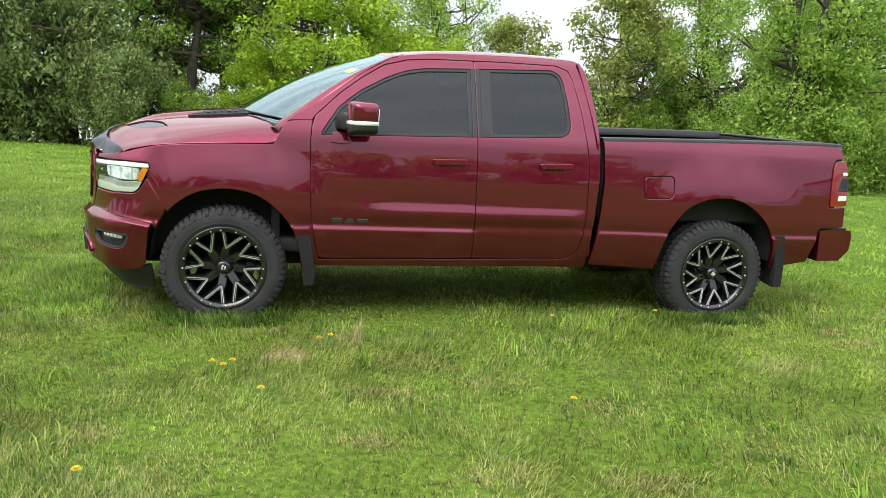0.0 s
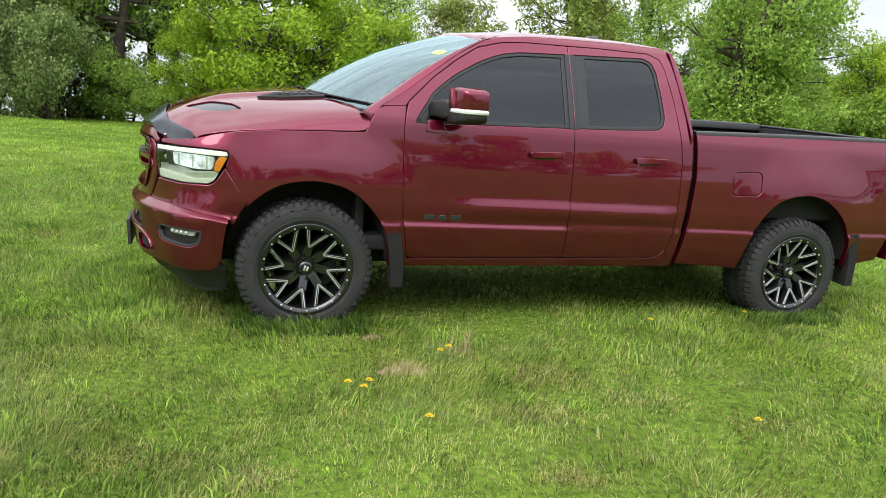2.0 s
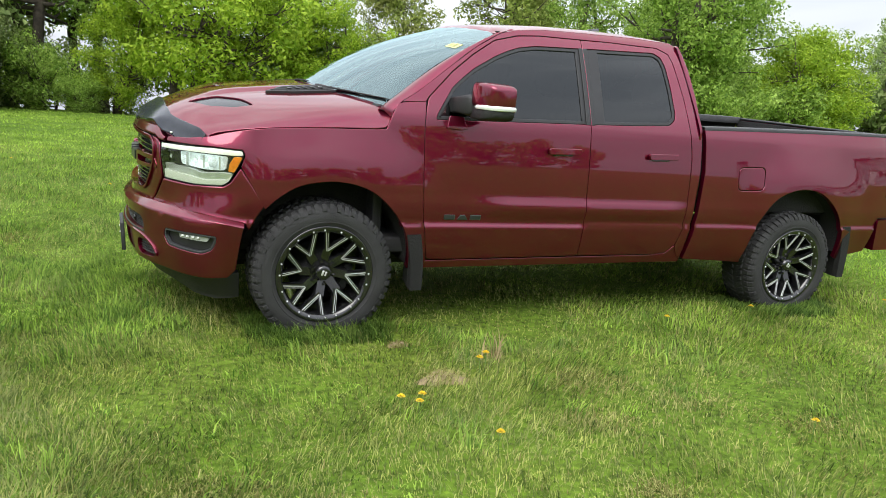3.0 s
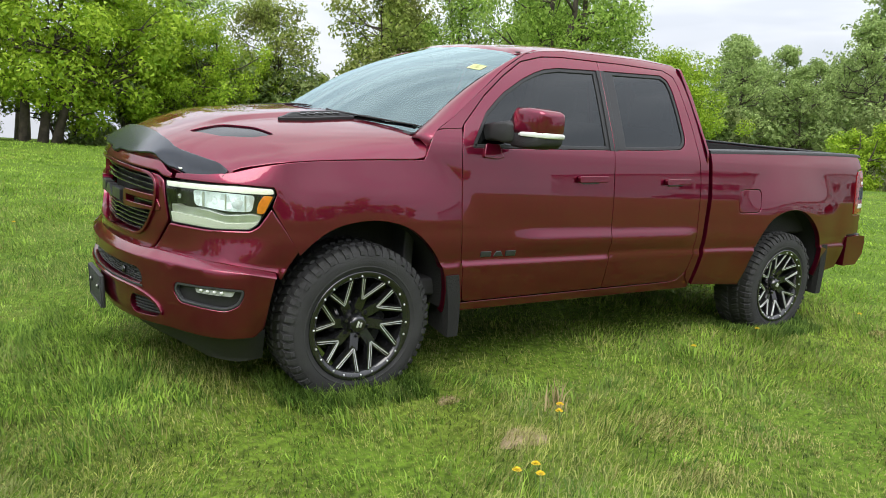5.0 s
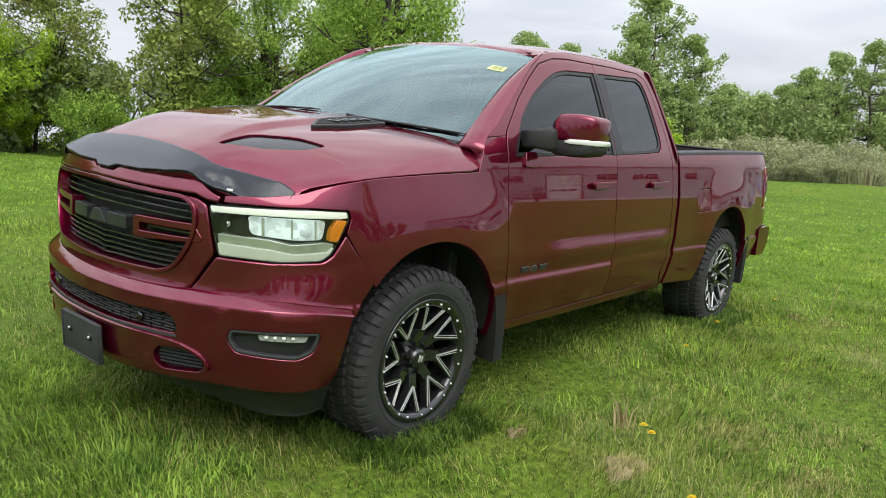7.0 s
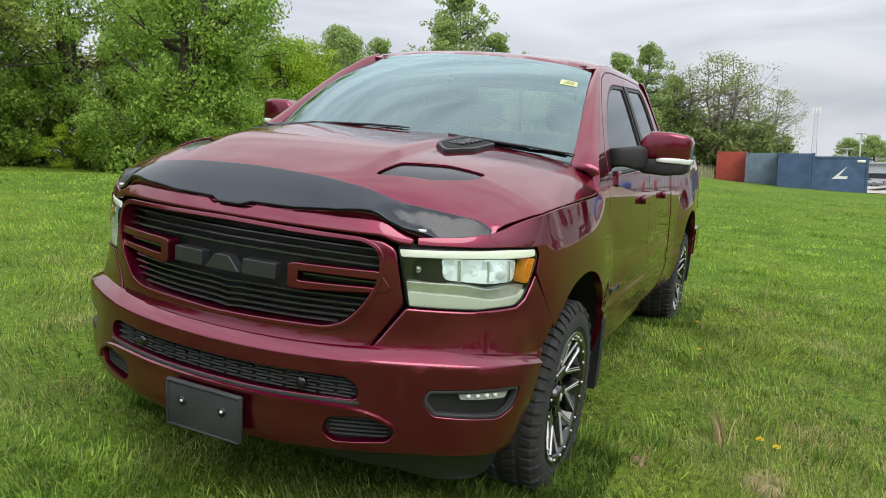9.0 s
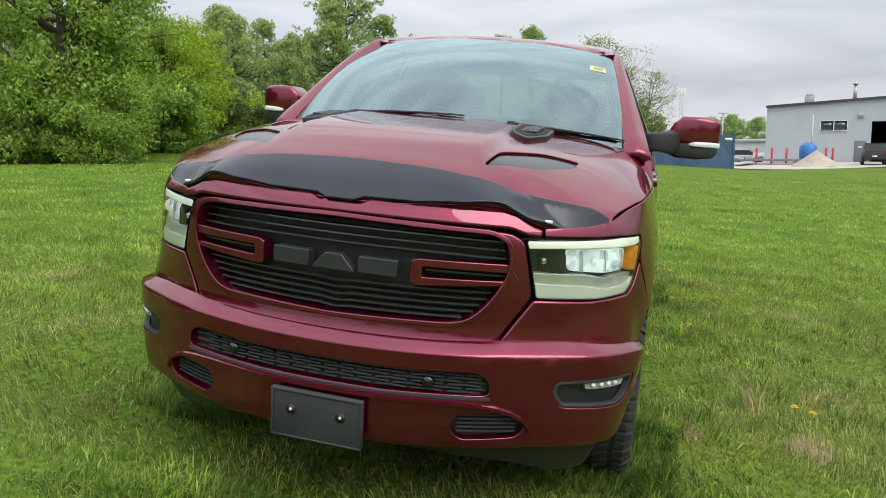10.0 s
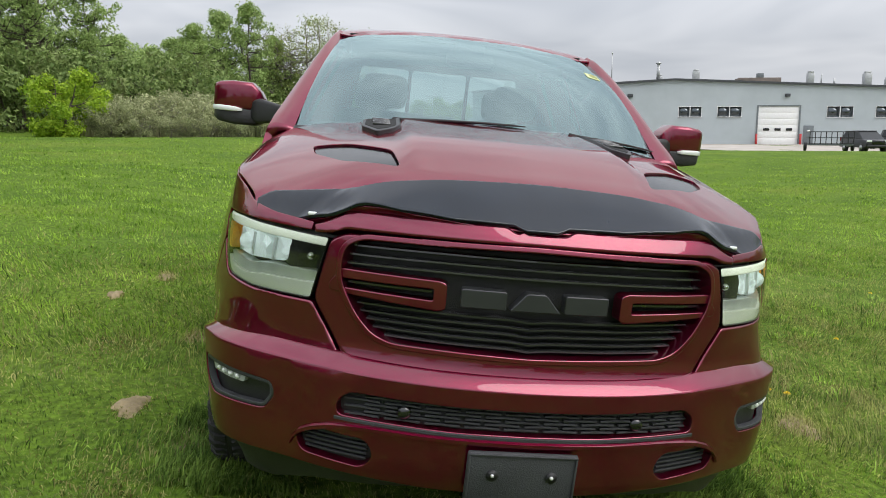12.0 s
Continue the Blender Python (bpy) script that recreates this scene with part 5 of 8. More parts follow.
def seat(name, x, y, width, head):
    bm = bmesh.new()
    add_box(bm, (x - 0.50, y - width / 2, 0.75), (x + 0.05, y + width / 2, 0.93), 0.06)
    s = part(name, bm, seat_mat, truck, "dark cloth seat")
    bm = bmesh.new()
    add_box(bm, (-0.07, y - width / 2, 0.0), (0.07, y + width / 2, 0.62), 0.06, Matrix.Translation((x, 0, 0.88)) @ Matrix.Rotation(radians(14), 4, "Y"))
    part("backrest", bm, seat_mat, s)
    for yy in head:
        bm = bmesh.new()
        add_box(bm, (-0.055, yy - 0.135, 0.0), (0.055, yy + 0.135, 0.20), 0.05, Matrix.Translation((x + 0.165, 0, 1.50)) @ Matrix.Rotation(radians(8), 4, "Y"))
        h = part("headrest", bm, seat_mat, s)
    return s


seat("driver_seat", 1.48, -0.40, 0.54, (-0.40,))
seat("passenger_seat", 1.48, 0.40, 0.54, (0.40,))
seat("rear_bench", 2.26, 0.0, 1.42, (-0.45, 0.45))
part("centre_console", box_bm((0.80, -0.12, 0.60), (1.40, 0.12, 0.98), 0.04), dash_mat, truck)
bm = box_bm((0.985, -0.14, 1.735), (1.02, 0.12, 1.80), 0.02)
add_box(bm, (0.95, -0.08, 1.80), (1.06, 0.08, 1.86), 0.02)
part("rear_view_mirror", bm, black_gloss, truck, "black interior mirror and sensor housing")
part("headliner", box_bm((1.10, -0.62, 1.845), (2.48, 0.62, 1.855), 0.003), seat_mat, truck, "grey cloth headliner")
part("firewall", box_bm((0.30, -0.84, 0.55), (0.36, 0.84, 1.30), 0.01), dash_mat, truck)

# ---- bed floor, tailgate, rear bumper, underbody, liners
part("bed_floor", box_bm((2.62, -0.84, 0.78), (4.60, 0.84, 0.82), 0.01), liner_mat, truck, "black bed floor liner")
part("bed_front_wall", box_bm((2.615, -0.90, 0.80), (2.66, 0.90, 1.37), 0.012), liner_mat, truck, "black bed front wall")
tailgate = part("tailgate", box_bm((4.555, -0.80, 0.80), (4.64, 0.80, 1.415), 0.02), paint, truck, "dark red tailgate")
part("tailgate_liner", box_bm((4.540, -0.80, 0.82), (4.553, 0.80, 1.40), 0.004), liner_mat, tailgate, "black inner face of the tailgate")
part("tailgate_cap", box_bm((4.545, -0.80, 1.405), (4.645, 0.80, 1.425), 0.008), black_plastic, tailgate)


def bumper_section(y, grow=0.0):
    return [(4.43 - grow, y, 0.53), (4.42 - grow, y, 0.768), (4.60, y, 0.782), (4.69, y, 0.772), (4.705, y, 0.72), (4.70, y, 0.62), (4.62, y, 0.535)]


bm = loft([bumper_section(-0.985), bumper_section(-0.95), bumper_section(-0.5), bumper_section(0), bumper_section(0.5), bumper_section(0.95), bumper_section(0.985)])
part("rear_bumper", bm, paint, truck, "dark red rear step bumper", smooth=False)
part("step_pad", box_bm((4.45, -0.95, 0.775), (4.68, 0.95, 0.788), 0.004), black_plastic, truck)
# plain dark boxes added to block light below and views through panel gaps
part("under_tray", box_bm((-0.70, -0.62, 0.40), (4.40, 0.62, 0.50), 0.03), liner_mat, truck, "dark underbody box that blocks light below the truck")
part("engine_bay_backing", box_bm((-0.78, -0.72, 0.48), (0.34, 0.72, 1.06), 0.05), liner_mat, truck)
for y in (-0.45, 0.45):
    part("frame_rail", box_bm((-0.6, y - 0.05, 0.34), (4.5, y + 0.05, 0.46), 0.02), liner_mat, truck)
for x in (0.0, 3.57):
    bm = bmesh.new()
    add_tube(bm, [(x, -0.80, 0.41), (x, 0.80, 0.41)], 0.05, 10)
    bmesh.ops.create_icosphere(bm, subdivisions=2, radius=0.14, matrix=Matrix.Translation((x, 0.1, 0.40)))
    part("axle", bm, liner_mat, truck)
bm = bmesh.new()
add_tube(bm, [(2.3, 0.62, 0.40), (3.0, 0.62, 0.40), (4.2, 0.70, 0.42)], 0.045, 10)
part("exhaust_pipe", bm, steel_mat, truck)
for sgn in (1, -1):
    for arch, cx in ((arch_f, 0.0), (arch_r, 3.57)):
        bm = bmesh.new()
        rows = []
        for x, z in spline(arch, 0.08):
            xx = cx + (x - cx) * 1.01
            w = float(-skin(plan_q(x=x), z)[1])
            rows.append([bm.verts.new((xx, -sgn * ww, z + 0.012)) for ww in (w - 0.03, 0.80, 0.60)])
        for a, b in zip(rows[:-1], rows[1:]):
            for i in range(2):
                bm.faces.new((a[i], a[i + 1], b[i + 1], b[i]))
        bm.faces.new([r[2] for r in rows])
        part("wheel_liner", bm, liner_mat, truck, "black wheel arch liner")

# ---- wheels
def wheel_part_revolve(name, prof, mat, parent, seg=64, label=""):
    bm = bmesh.new()
    rings = []
    for k in range(seg):
        t = 2 * math.pi * k / seg
        rings.append([bm.verts.new((r * math.cos(t), y, r * math.sin(t))) for r, y in prof])
    n = len(prof)
    for k in range(seg):
        a, b = rings[k], rings[(k + 1) % seg]
        for i in range(n - 1):
            bm.faces.new((a[i], a[i + 1], b[i + 1], b[i]))
    bmesh.ops.recalc_face_normals(bm, faces=bm.faces)
    return part(name, bm, mat, parent, label)


# local frame: outer face towards -y, tyre's middle at y = 0
wheel = wheel_part_revolve("wheel", [(0.02, -0.085), (0.07, -0.085), (0.085, -0.07), (0.18, -0.02), (0.18, 0.06), (0.02, 0.06)], rim_mat, truck, 48, "black alloy wheel with milled spokes and all-terrain tyre")
R_T = 0.404


def squash(r):
    return 0.262 + (r - 0.262) * (R_T - 0.262) / (0.425 - 0.262)


tyre = wheel_part_revolve("tyre", [(squash(r), y) for r, y in ((0.262, -0.135), (0.285, -0.150), (0.32, -0.158), (0.36, -0.156), (0.388, -0.146), (0.404, -0.128), (0.412, -0.10), (0.415, 0.0), (0.412, 0.10), (0.404, 0.128), (0.388, 0.146), (0.34, 0.157), (0.285, 0.150), (0.262, 0.135), (0.255, 0.0), (0.262, -0.135))], tyre_mat, wheel, 72, "black all-terrain tyre")


def tread_block(bm, t0, t1, y0, y1, r0, r1, skew=0.0):
    c = []
    for r in (r0, r1):
        k = 0.0 if r == r0 else 0.006
        for t, y in ((t0, y0), (t1, y0), (t1, y1), (t0, y1)):
            tt = t + skew * (y - y0)
            tt += (0.008 if t == t0 else -0.008) * (1 if r == r1 else 0)
            yy = y + (k if y == y0 else -k)
            c.append(bm.verts.new((r * math.cos(tt), yy, r * math.sin(tt))))
    for f in ((0, 1, 2, 3), (4, 5, 6, 7), (0, 1, 5, 4), (1, 2, 6, 5), (2, 3, 7, 6), (3, 0, 4, 7)):
        bm.faces.new([c[i] for i in f])


bm = bmesh.new()
blocks = 56
for k in range(blocks):
    t = 2 * math.pi * k / blocks
    d = 2 * math.pi / blocks
    for sg in (-1, 1):
        o = 0.5 * d * (1 if sg > 0 else 0)
        long_ = 0.155 if k % 2 else 0.148
        tread_block(bm, t + o, t + o + d * 0.72, *sorted((sg * 0.085, sg * 0.136)), squash(0.400), R_T - 0.004, 0.15 * sg)
        # side lugs down the shoulder
        c = []
        for r, y in ((squash(0.416), sg * 0.132), (squash(0.398), sg * (long_ - 0.002)), (squash(0.378 if k % 2 else 0.370), sg * 0.1575), (squash(0.37), sg * 0.150), (squash(0.40), sg * 0.120)):
            for tt in (t + o + 0.01, t + o + d * 0.66):
                c.append(bm.verts.new((r * math.cos(tt), y, r * math.sin(tt))))
        for i in range(4):
            bm.faces.new((c[2 * i], c[2 * i + 1], c[2 * i + 3], c[2 * i + 2]))
        bm.faces.new((c[0], c[2], c[4], c[6], c[8]))
        bm.faces.new((c[1], c[3], c[5], c[7], c[9]))
        tread_block(bm, t + 0.3 * d + o, t + 0.3 * d + o + d * 0.7, *sorted((sg * 0.012, sg * 0.072)), squash(0.405), R_T, -0.8 * sg)
bmesh.ops.recalc_face_normals(bm, faces=bm.faces)
part("tread", bm, tyre_mat, tyre, smooth=False)
# faint raised band on the sidewall
wheel_part_revolve("sidewall_ring", [(squash(r), y) for r, y in ((0.300, -0.154), (0.303, -0.1575), (0.309, -0.1580), (0.312, -0.156))], tyre_mat, tyre, 64)
rim = wheel_part_revolve("rim", [(0.278, -0.140), (0.280, -0.150), (0.274, -0.156), (0.262, -0.152), (0.246, -0.146), (0.238, -0.130), (0.232, -0.08), (0.222, -0.02), (0.205, 0.12)], rim_mat, wheel, 64, "black rim with a riveted lip")
for k in range(20):
    t = 2 * math.pi * (k + 0.5 * (k % 2 == 0) * 0.4) / 20
    bm = bmesh.new()
    bmesh.ops.create_icosphere(bm, subdivisions=1, radius=0.0062, matrix=Matrix.Translation((0.2545 * math.cos(t), -0.152, 0.2545 * math.sin(t))))
    part("rivet", bm, milled_mat, rim)


def spoke_leg(bm, r0, a0, r1, a1, wd, y0, y1, deep=0.03):
    p, q = Vector((r0 * math.cos(a0), y0, r0 * math.sin(a0))), Vector((r1 * math.cos(a1), y1, r1 * math.sin(a1)))
    d = (q - p).normalized()
    s = d.cross(Vector((0, 1, 0))).normalized() * wd
    down = Vector((0, deep, 0))
    c = [bm.verts.new(v) for v in (p - s, p + s, q + s, q - s, p - s * 1.5 + down, p + s * 1.5 + down, q + s * 1.5 + down, q - s * 1.5 + down)]
    for f in ((0, 1, 2, 3), (4, 5, 6, 7), (0, 1, 5, 4), (1, 2, 6, 5), (2, 3, 7, 6), (3, 0, 4, 7)):
        bm.faces.new([c[i] for i in f])


for k in range(8):
    th = 2 * math.pi * k / 8 + 0.2
    bm = bmesh.new()
    spoke_leg(bm, 0.050, th + 0.10, 0.135, th, 0.024, -0.086, -0.113)
    spoke_leg(bm, 0.122, th + 0.02, 0.246, th - 0.40, 0.0125, -0.110, -0.143)
    spoke_leg(bm, 0.122, th - 0.02, 0.246, th + 0.12, 0.0125, -0.110, -0.143)
    bmesh.ops.recalc_face_normals(bm, faces=bm.faces)
    spoke = part("spoke", bm, rim_mat, wheel, "black split spoke", smooth=False)
    bm = bmesh.new()
    for a1, e in ((-0.40, -1), (0.12, 1)):
        spoke_leg(bm, 0.128, th + e * 0.022, 0.238, th + a1 * 0.97 + e * 0.016, 0.0019, -0.1155, -0.1445, 0.004)
        spoke_leg(bm, 0.136, th - e * 0.012, 0.236, th + a1 * 0.95 - e * 0.030, 0.0007, -0.1165, -0.1445, 0.004)
    bmesh.ops.recalc_face_normals(bm, faces=bm.faces)
    part("milled_edge", bm, milled_mat, spoke, "bright milled edge", smooth=False)
wheel_part_revolve("centre_cap", [(0.001, -0.128), (0.030, -0.128), (0.042, -0.122), (0.048, -0.10), (0.05, -0.08)], rim_mat, wheel, 32, "black centre cap")
bm = bmesh.new()
add_box(bm, (-0.014, -0.131, -0.016), (-0.002, -0.127, 0.016), 0.002)
add_box(bm, (0.004, -0.131, -0.012), (0.014, -0.127, 0.014), 0.002)
part("cap_emblem", bm, milled_mat, wheel, "plain silver emblem shape")
wheel_part_revolve("brake_disc", [(0.06, -0.01), (0.175, -0.01), (0.175, 0.015), (0.06, 0.015)], steel_mat, wheel, 40, "grey brake disc")
bm = box_bm((0.09, -0.04, -0.08), (0.19, 0.04, 0.08), 0.02)
part("brake_caliper", bm, grey_plastic, wheel)
for k in range(6):
    t = 2 * math.pi * k / 6
    bm = bmesh.new()
    bmesh.ops.create_cone(bm, cap_ends=True, segments=6, radius1=0.011, radius2=0.009, depth=0.03, matrix=Matrix.Translation((0.066 * math.cos(t), -0.095, 0.066 * math.sin(t))) @ Matrix.Rotation(radians(90), 4, "X"))
    part("lug_nut", bm, black_gloss, wheel, smooth=False)
wheel.matrix_local = pose(0, -0.838, 0.41, 0, 18, 0)
for x, y, turn, spin in ((3.57, -0.838, 0, 40), (0, 0.838, 180, 5), (3.57, 0.838, 180, 70)):
    copy_thing(wheel, pose(x, y, 0.41, 0, 0, turn) @ pose(0, 0, 0, 0, spin, 0))

# ---------------------------------------------------------------- trees
bark_mat = material("tree_bark", (0.075, 0.06, 0.048), rough=0.95, vary=0.4, scale=5, bump=1.0, bump_scale=30)
grey_bark_mat = material("grey_bark", (0.2, 0.18, 0.16), rough=0.95, vary=0.3, scale=5, bump=1.0, bump_scale=30)
leaf_bright = island_material("bright_leaves", (0.16, 0.29, 0.014), (0.46, 0.60, 0.06), 0.55, 0.4, 0.5, (0.10, 0.2, 0.02), 0.5)
leaf_mid = island_material("mid_leaves", (0.10, 0.20, 0.022), (0.48, 0.66, 0.14), 0.5, 0.48, 0.6, (0.15, 0.25, 0.04), 0.5)
# willow green, also the shade tone of the far hedge
leaf_willow_shade = island_material("willow_and_shade_leaves", (0.08, 0.14, 0.03), (0.33, 0.42, 0.15), 0.55, 0.35, 0.5, (0.16, 0.14, 0.06), 0.52)
leaf_olive = island_material("olive_leaves", (0.13, 0.19, 0.03), (0.42, 0.49, 0.13), 0.55, 0.35, 0.5, (0.17, 0.14, 0.06), 0.5)
leaf_far = island_material("far_leaves", (0.17, 0.26, 0.075), (0.46, 0.58, 0.21), 0.7, 0.40, 0.3, (0.17, 0.24, 0.08), 0.5)
reed_mat = island_material("dry_reeds", (0.26, 0.25, 0.14), (0.48, 0.46, 0.29), 0.8, 0.3, 0.25, (0.17, 0.22, 0.08), 0.5)


def leaf_cloud(rng, centres, radii, count, size, droop=0.0):
    """Arrays of small folded leaves scattered in clumps; each clump is denser at its shell."""
    n = count
    pick = rng.choice(len(centres), n, p=radii ** 2 / np.sum(radii ** 2))
    d = rng.normal(size=(n, 3))
    d /= np.linalg.norm(d, axis=1)[:, None]
    rad = rng.uniform(0.15, 1.0, n) ** 0.5
    pos = centres[pick] + d * (radii[pick] * rad)[:, None] * np.array([1.0, 1.0, 0.8])
    pos[:, 2] -= droop * rng.uniform(0, 1, n) ** 2 * radii[pick]
    s = size * rng.uniform(0.6, 1.35, n)
    out = d + rng.normal(scale=0.55, size=(n, 3)) + np.array([0, 0, 0.35])
    out /= np.linalg.norm(out, axis=1)[:, None]
    side = np.cross(out, rng.normal(size=(n, 3)))
    side /= np.linalg.norm(side, axis=1)[:, None] + 1e-9
    along = np.cross(out, side)
    along[:, 2] -= 0.3 + droop * 0.6
    along /= np.linalg.norm(along, axis=1)[:, None]
    a = pos - along * s[:, None] * 0.45 - side * s[:, None] * 0.22
    b = pos - along * s[:, None] * 0.15 + side * s[:, None] * 0.40 + out * s[:, None] * 0.06
    c = pos + along * s[:, None] * 0.62
    verts = np.stack([a, b, c], 1).reshape(-1, 3)
    faces = np.arange(3 * n).reshape(n, 3)
    return verts, faces


def make_tree(name, label, seed, height, crown_low, spread_r, clumps, clump_r, leaves, leaf_size, leaf_mat, bark, trunk_r=0.16, stems=1, droop=0.0, lean=0.0, twig=True, low_reach=0.22):
    """A tapered trunk with limbs, and a crown of clumps of small leaves at their ends."""
    rng = np.random.default_rng(seed)
    root = new(name)
    bm = bmesh.new()
    centres, rads = [], []
    per = max(3, clumps // stems)
    for st in range(stems):
        ang = rng.uniform(0, 2 * math.pi)
        off = np.array([math.cos(ang), math.sin(ang), 0]) * (0.0 if stems == 1 else spread_r * rng.uniform(0.15, 0.45))
        tip = np.array([off[0] * 1.8 + rng.normal(0, 0.3) + lean, off[1] * 1.8 + rng.normal(0, 0.3), height * rng.uniform(0.82, 0.95)])
        pts = []
        for k in range(7):
            f = k / 6
            p = off * 0.5 + (tip - off * 0.5) * f
            p[:2] += rng.normal(0, 0.10 * height / 10, 2) * (1 if 0 < k else 0)
            pts.append(p)
        pts[0][2] = -0.3
        add_tube(bm, pts, [trunk_r * (1.25 - 1.1 * k / 6) if k else trunk_r * 1.5 for k in range(7)], 8)
        for k in range(per):
            f = rng.uniform(crown_low, 1.0)
            i = min(5, int(f * 6))
            base = pts[i] + (pts[i + 1] - pts[i]) * (f * 6 - i)
            a = rng.uniform(0, 2 * math.pi)
            shape = math.sin(math.pi * min(1, max(0.08, (f - crown_low) / (1.02 - crown_low))) ** 0.75) ** 0.7
            reach = spread_r * (0.35 + 0.65 * rng.uniform()) * max(low_reach, shape)
            end = base + np.array([math.cos(a) * reach, math.sin(a) * reach, reach * rng.uniform(0.1, 0.65)])
            mid = (base + end) / 2 + np.array([0, 0, -0.12 * reach]) + rng.normal(0, 0.06 * reach, 3)
            r0 = trunk_r * (1.1 - 0.95 * f) * 0.55 + 0.012
            add_tube(bm, [base, mid, end], [r0, r0 * 0.6, 0.012], 5, cap=False)
            if twig:
                for q in range(2):
                    e2 = mid + (end - mid) * rng.uniform(0.2, 0.8) + rng.normal(0, 0.3 * reach, 3)
                    add_tube(bm, [mid, (mid + e2) / 2 + rng.normal(0, 0.04, 3), e2], [r0 * 0.5, r0 * 0.3, 0.008], 4, cap=False)
                    centres.append(e2)
                    rads.append(clump_r * rng.uniform(0.45, 0.9))
            centres.append(end)
            rads.append(clump_r * rng.uniform(0.6, 1.25))
    part("trunk", bm, bark, root)
    if leaves:
        v, f = leaf_cloud(rng, np.array(centres), np.array(rads), leaves, leaf_size, droop)
        crown = new("crown", mesh_from_arrays("crown", v, f, leaf_mat))
        crown.parent = root
    return tagged(root, label, "tree")


def plant(tree, places, group):
    """Sets the first tree at the first place and copies of it at the others."""
    for i, (x, y, turn, size) in enumerate(places):
        m = Matrix.Translation((x, y, float(ground_z(x, y)) - 0.05)) @ pose(0, 0, 0, 0, 0, turn)
        if i == 0:
            tree.matrix_world = m @ Matrix.Diagonal((size, size, size, 1))
        else:
            c = copy_thing(tree, m)
            c.scale = (size, size, size)
        if group:
            tagged(tree if i == 0 else c, group=group)


bright_tree = make_tree("maple_tree", "bright green leafy young maple at the meadow edge", 3, 8.5, 0.12, 3.3, 46, 0.95, 24000, 0.17, leaf_bright, bark_mat, 0.13, 3, low_reach=0.6)
plant(bright_tree, [(1.2, 24.5, 0, 1.0), (4.6, 26.0, 70, 0.66), (7.4, 25.0, 150, 0.62), (9.8, 27.5, 230, 0.5), (-1.0, 27.5, 300, 0.55), (26.0, 18.8, 40, 0.70), (28.3, 20.6, 190, 0.72)], "bright trees along the meadow")

willow = make_tree("willow_tree", "dense grey-green willow with low hanging leaves", 5, 7.2, 0.05, 3.2, 52, 0.95, 23000, 0.19, leaf_willow_shade, bark_mat, 0.16, 3, droop=0.9)
plant(willow, [(-5.8, 25.5, 0, 0.60), (-9.6, 27.0, 80, 1.05), (-13.8, 26.0, 200, 1.10), (-19.5, 28.0, 140, 1.2), (-26, 29, 20, 1.3)], "willows along the meadow")

oak = make_tree("ash_tree", "tall dark-trunked ash tree with open airy crown", 11, 14.0, 0.33, 4.6, 64, 0.85, 15000, 0.18, leaf_mid, bark_mat, 0.25, 1, twig=True)
plant(oak, [(-4.0, 30.5, 0, 1.0), (-6.3, 31.0, 90, 1.05), (-1.4, 33.0, 200, 0.95), (-9.2, 32.0, 140, 1.05), (-5.2, 34.5, 20, 1.0), (-2.7, 35.0, 290, 0.95), (2.0, 36.0, 250, 1.0), (-16, 35, 30, 1.1), (8, 36, 300, 0.85)], "tall trees behind the meadow")

sparse = make_tree("poplar_tree", "young olive-leaved poplar with thin branches and gaps", 17, 9.0, 0.18, 2.7, 44, 0.7, 10500, 0.17, leaf_olive, bark_mat, 0.12, 2)
plant(sparse, [(13.4, 24.5, 0, 1.0), (16.0, 26.0, 120, 0.95), (11.4, 27.0, 240, 0.85)], "olive poplars along the meadow")

cotton = make_tree("cottonwood_tree", "large dense green cottonwood at the meadow edge", 23, 10.0, 0.06, 3.1, 56, 0.85, 30000, 0.144, leaf_mid, bark_mat, 0.2, 3, droop=0.35, low_reach=0.75)
plant(cotton, [(18.1, 18.4, 0, 1.0), (20.8, 21.6, 100, 0.95), (18.8, 22.8, 220, 0.9), (26.5, 22.5, 160, 0.50), (23.8, 26.0, 20, 0.8)], "cottonwoods at the meadow edge")

tall = make_tree("aspen_tree", "tall slender pale-green aspen beyond the reeds", 29, 12.5, 0.08, 2.7, 80, 0.55, 9000, 0.21, leaf_far, bark_mat, 0.15, 1)
plant(tall, [(50.5, 21.5, 0, 1.22), (40.0, 25.5, 90, 0.80), (36.0, 27.0, 30, 0.55), (29.5, 27.0, 210, 0.50), (48.5, 24.0, 140, 0.7), (24.5, 27.0, 60, 0.8), (47.0, 17.0, 250, 0.55), (39.5, 20.5, 310, 0.60), (36.5, 22.5, 120, 0.70), (45.5, 25.5, 75, 0.80), (43.5, 22.0, 200, 0.68), (42.5, 27.5, 15, 0.75), (52.5, 25.0, 100, 0.8), (52.0, 19.0, 50, 0.92), (46.0, 20.2, 290, 0.9), (66.0, 14.8, 10, 0.85), (69.0, 13.0, 130, 1.0), (70.0, 10.4, 220, 1.08), (68.0, 17.0, 320, 0.75), (73.0, 8.6, 70, 0.85)], "aspens beyond the meadow")

shrub = make_tree("bush", "round yellow-green bush beside the reeds", 31, 2.6, 0.05, 1.5, 26, 0.5, 10000, 0.13, leaf_bright, bark_mat, 0.05, 3)
plant(shrub, [(32.5, 17.3, 0, 0.62), (34.6, 14.2, 90, 1.2), (16.5, 22.0, 40, 0.6)], "bushes beside the reeds")

